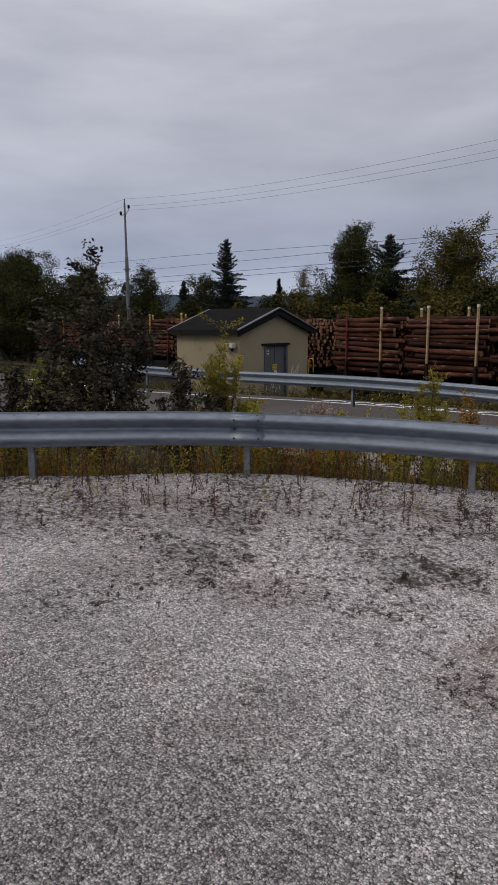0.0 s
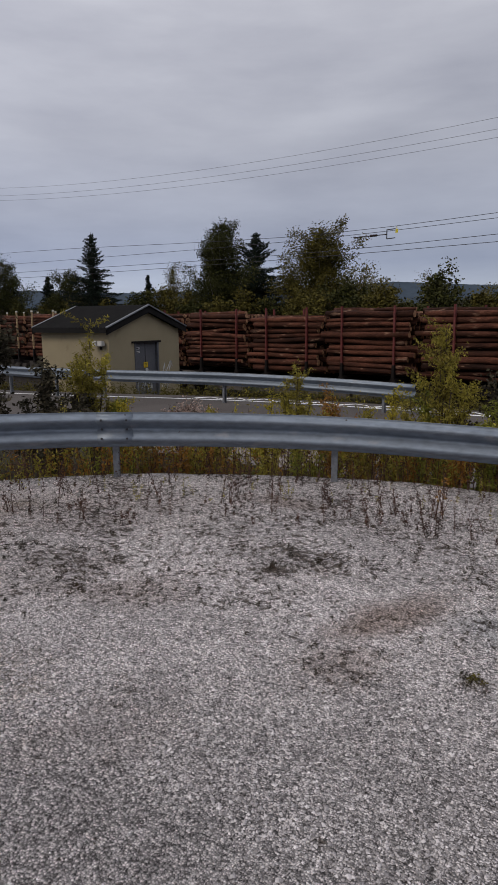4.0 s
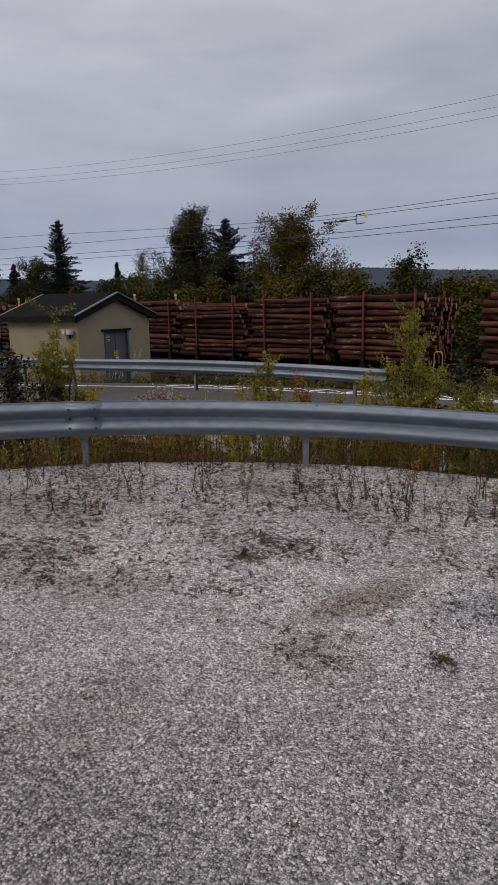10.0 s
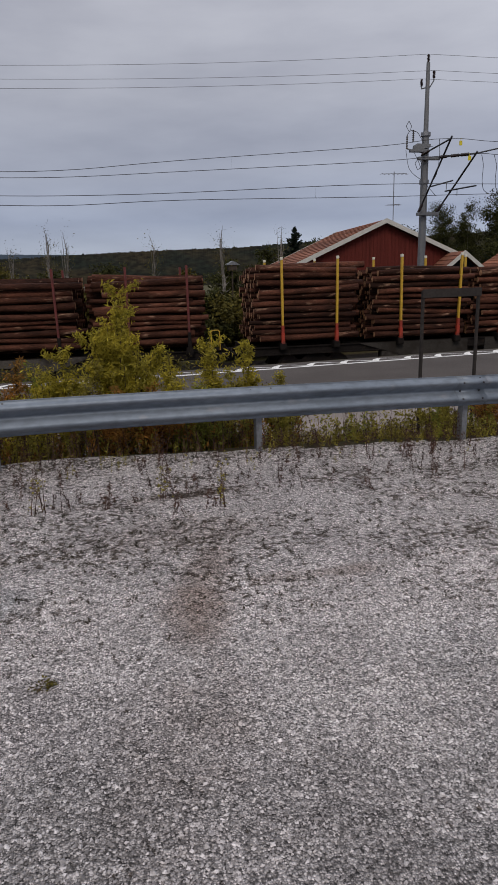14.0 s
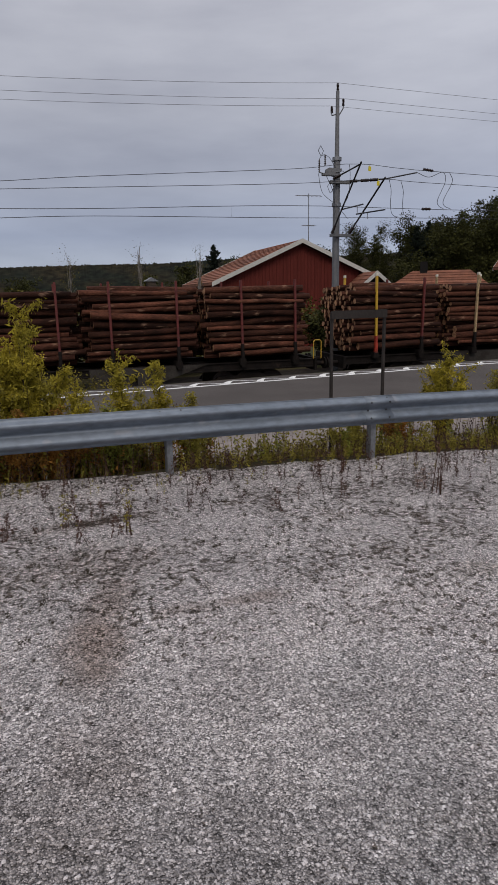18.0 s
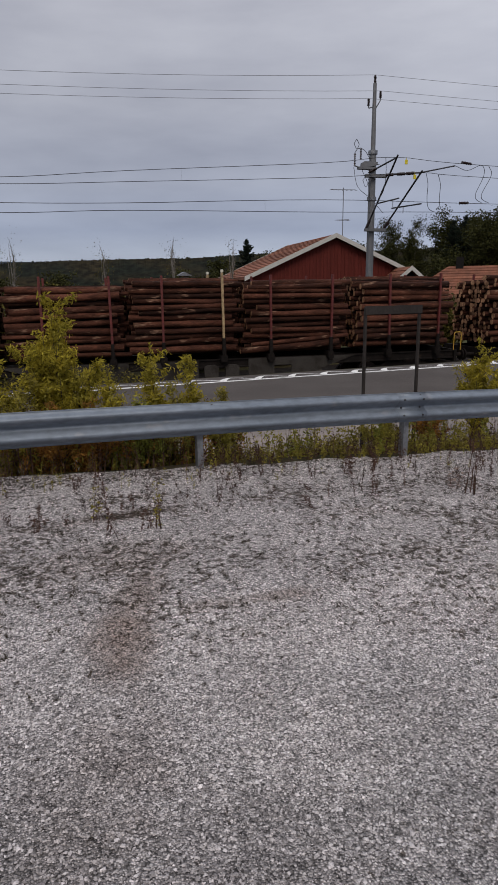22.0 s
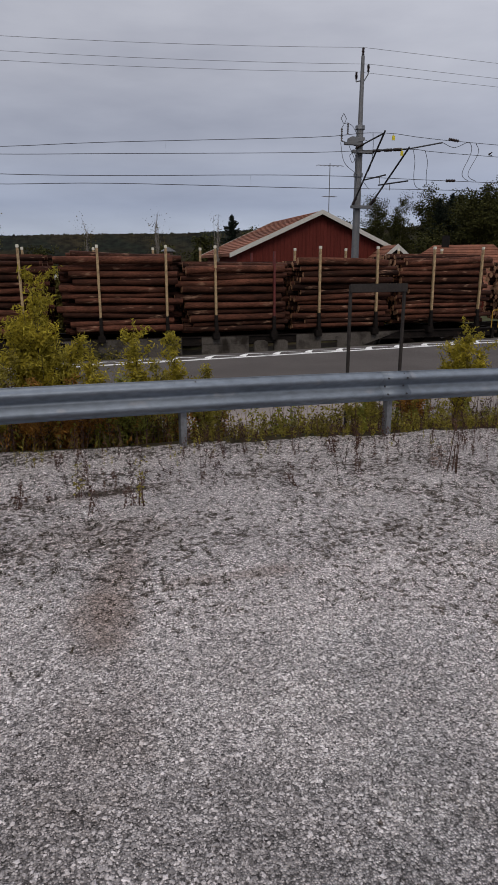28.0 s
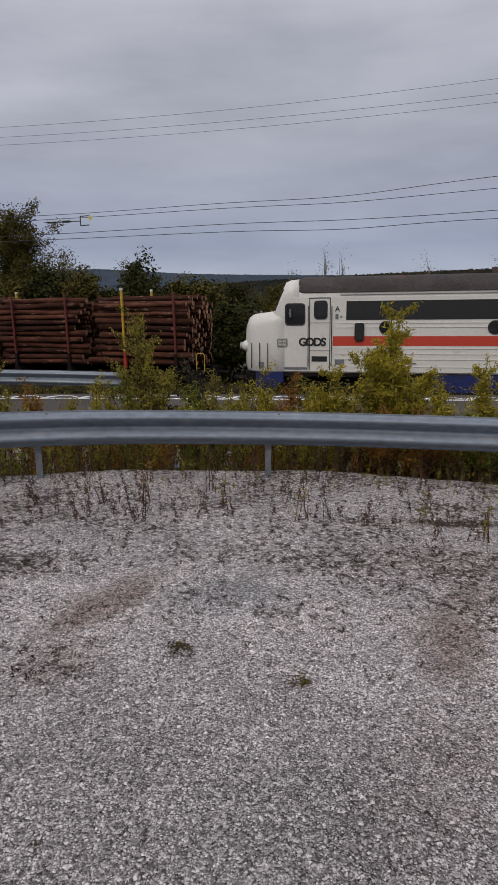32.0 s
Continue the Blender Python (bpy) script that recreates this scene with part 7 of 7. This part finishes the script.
verge("verge_weeds", "dense yellow-green weeds along the gravel edge", 1000, 0.12, 1.3, 0.18, 0.62, "weed_g", 1, dense=thick, leaf=0.026, per=24)
verge("verge_weeds", "dark green leafy weeds low along the gravel edge", 700, 0.15, 1.2, 0.15, 0.5, "shoot", 8, dense=lambda x, s, y: thick(x, s, y) * (noise.noise((x * 1.5, s, 6)) > 0.0), leaf=0.028, per=20)
verge("verge_weeds", "orange and rust autumn weeds along the gravel edge", 1100, 0.15, 1.2, 0.15, 0.58, "weed_o", 2, x1=2.6, dense=autumn, leaf=0.024, per=22)
verge("verge_weeds", "brown dry stalks along the gravel edge", 2600, 0.06, 1.25, 0.2, 0.68, "weed_b", 3, leaf=0.014, per=14, stem=0.003, dense=thick)
verge("verge_weeds", "tall yellow-green stalks rising behind the guardrail", 260, 0.3, 1.2, 0.70, 1.05, "weed_g", 9, dense=lambda x, s, y: 0.2 + 0.8 * (noise.noise((x * 0.9, 0, 4)) > 0.1), leaf=0.02, per=40, x1=3.0)
def roadside():
    """Dark low weeds on the slope between road and track."""
    rs = np.random.RandomState(21)
    m, per = 4500, 16
    x, y = rs.uniform(-34, 3, m), 13.85 + 4.0 * rs.random_sample(m) ** 1.3
    base = np.array([(a, b, ground_z(float(a), float(b)) - 0.02) for a, b in zip(x, y)])
    h = rs.uniform(0.10, 0.42, m)
    tip = base + np.stack([rs.normal(size=m) * 0.1, rs.normal(size=m) * 0.1, h], 1)
    i = np.repeat(np.arange(m), per)
    c = base[i] + (tip - base)[i] * rs.uniform(0.1, 1, (m * per, 1)) + rs.normal(size=(m * per, 3)) * 0.04
    u = rs.normal(size=(m * per, 3)) * 0.020
    v = rs.normal(size=(m * per, 3)) * 0.010
    me = blades("roadside_weeds", np.stack([c - u, c + v, c + u, c - v], 1), M["leaf_y"])
    return tagged(new("roadside_weeds", me), "dark withered weeds on the slope below the road", "weeds", kind="stuff")


roadside()
verge("gravel_weeds", "low dark dead weeds and moss scattered over the gravel", 9000, -3.2, 0.05, 0.010, 0.055, "litter", 4, leaf=0.010, per=11, stem=0.0016, dense=lambda x, s, y: max(0.0, float(strewn(x, y)[0]) - 0.10) * (noise.noise((x * 11, y * 11, 4)) > 0.12), tries_each=14)
verge("gravel_weeds", "thin dry reddish stalks standing in the gravel", 560, -1.3, 0.1, 0.08, 0.36, "weed_b", 7, leaf=0.012, per=30, stem=0.003, dense=lambda x, s, y: 0.3 + 0.7 * (noise.noise((x * 1.4, s * 1.2, 9)) > 0.1))
verge("verge_weeds", "loose tall yellow-green weeds before the road shoulder", 260, 0.15, 0.8, 0.2, 0.62, "weed_g", 10, x0=2.2, leaf=0.024, per=34, dense=lambda x, s, y: float(noise.noise((x * 1.9, s, 8)) > 0.05))
verge("verge_weeds", "short mixed weeds rooted between gravel and road shoulder", 900, 0.0, 0.7, 0.05, 0.26, "weed_g", 12, x0=2.2, leaf=0.018, per=16, tries_each=8)
verge("verge_weeds", "short brown weeds rooted between gravel and road shoulder", 700, 0.0, 0.6, 0.05, 0.24, "weed_b", 13, x0=2.2, leaf=0.014, per=14, tries_each=8)
verge("gravel_weeds", "small green weeds at the gravel's edge", 200, -0.7, 0.12, 0.05, 0.2, "weed_g", 5, leaf=0.011, per=14)


def stalk(x, y, h, seed, material="weed_b", leaf=0.022, n=60):
    return bush("dry_weed", "dry upright weed stalk growing in the gravel", x, y, h, 0.07, 5, n, leaf, material, seed)


for i, (x, y, h, m, n) in enumerate(((-2.72, 4.05, 0.34, "weed_b", 70), (-3.35, 3.1, 0.30, "weed_b", 70), (-3.05, 3.25, 0.20, "weed_b", 60), (-2.1, 4.55, 0.26, "weed_b", 50), (-1.55, 4.6, 0.30, "weed_b", 40), (-1.2, 4.75, 0.42, "weed_o", 60),
                                     (-0.55, 4.7, 0.36, "weed_g", 60), (0.05, 4.55, 0.42, "weed_g", 60), (-0.75, 5.1, 0.42, "weed_b", 70), (0.95, 4.55, 0.32, "weed_g", 60), (1.35, 4.35, 0.36, "weed_g", 70), (1.25, 4.3, 0.2, "weed_b", 40), (1.0, 4.25, 0.2, "weed_b", 40), (0.55, 4.5, 0.24, "weed_b", 60),
                                     (4.12, 4.35, 0.62, "weed_b", 60), (4.05, 4.5, 0.24, "straw", 90), (3.4, 5.25, 0.30, "weed_b", 160), (3.7, 5.3, 0.28, "weed_b", 140), (4.7, 4.9, 0.22, "weed_b", 60), (2.55, 4.4, 0.2, "weed_b", 60), (-4.3, 3.3, 0.3, "weed_g", 70), (-3.9, 2.9, 0.25, "weed_b", 60), (-3.9, 3.4, 0.3, "weed_b", 50))):
    stalk(x, y, h, 300 + i, m, n=n)
for i, (x, y) in enumerate(((-0.46, 2.64), (0.11, 2.46), (-2.57, 2.3), (-1.78, 3.15))):
    bush("moss_tuft", "small dark tuft of moss and grass in gravel", x, y, 0.05, 0.05, 12, 120, 0.014, "leaf_y" if i < 2 else "litter", 340 + i)


# ---- loose stones ----
def stones(name, n, seed, area, r0, r1):
    """Crushed stones lying on the lot, eight faces each."""
    rs = np.random.RandomState(seed)
    x0, x1, y0, y1 = area
    base = np.array([(1, 0, 0), (0, 1, 0), (-1, 0, 0), (0, -1, 0), (0, 0, 1), (0, 0, -0.6)], float)
    tri = np.array([(0, 1, 4), (1, 2, 4), (2, 3, 4), (3, 0, 4), (1, 0, 5), (2, 1, 5), (3, 2, 5), (0, 3, 5)])
    xy = np.stack([rs.uniform(x0, x1, n), rs.uniform(y0, y1, n)], 1)
    keep = np.array([beyond(float(x), float(y)) < lip(float(x)) - 0.06 for x, y in xy])
    xy = xy[keep]
    n = len(xy)
    z = np.array([ground_z(float(x), float(y)) for x, y in xy])
    r = r0 + (r1 - r0) * rs.random_sample(n) ** 2.2
    ang = rs.uniform(0, 6.28, n)
    v = base[None] * (rs.uniform(0.55, 1.25, (n, 6, 1))) * r[:, None, None]
    v = v + rs.normal(size=(n, 6, 3)) * r[:, None, None] * 0.15
    v[:, :, 2] *= rs.uniform(0.5, 0.9, (n, 1))
    ca, sa = np.cos(ang)[:, None], np.sin(ang)[:, None]
    X, Y = v[:, :, 0] * ca - v[:, :, 1] * sa, v[:, :, 0] * sa + v[:, :, 1] * ca
    P = np.stack([X + xy[:, :1], Y + xy[:, 1:], v[:, :, 2] + (z + r * 0.25)[:, None]], 2)
    faces = (tri[None] + (np.arange(n) * 6)[:, None, None]).reshape(-1, 3)
    me = bpy.data.meshes.new(name)
    me.from_pydata(P.reshape(-1, 3).tolist(), [], faces.tolist())
    me.materials.append(M["stone"])
    me.update()
    strew(me)
    return tagged(new(name, me), "loose pale and dark crushed stones on the lot", "gravel", kind="stuff")


stones("gravel_stones", 64000, 11, (-2.6, 3.0, 1.4, 3.2), 0.003, 0.0085)
stones("gravel_stones", 34000, 12, (-5.2, 5.6, 1.2, 5.8), 0.0045, 0.011)


def motions():
    for ob, start in TRAIN:
        walk(ob, [(t, on_track(start - gone(t), 1.45, RAIL_Z)) for t in range(0, 33)])
    for ob, rows in BIRDS:
        walk(ob, [(t, pose(*p)) for t, p in rows])


motions()
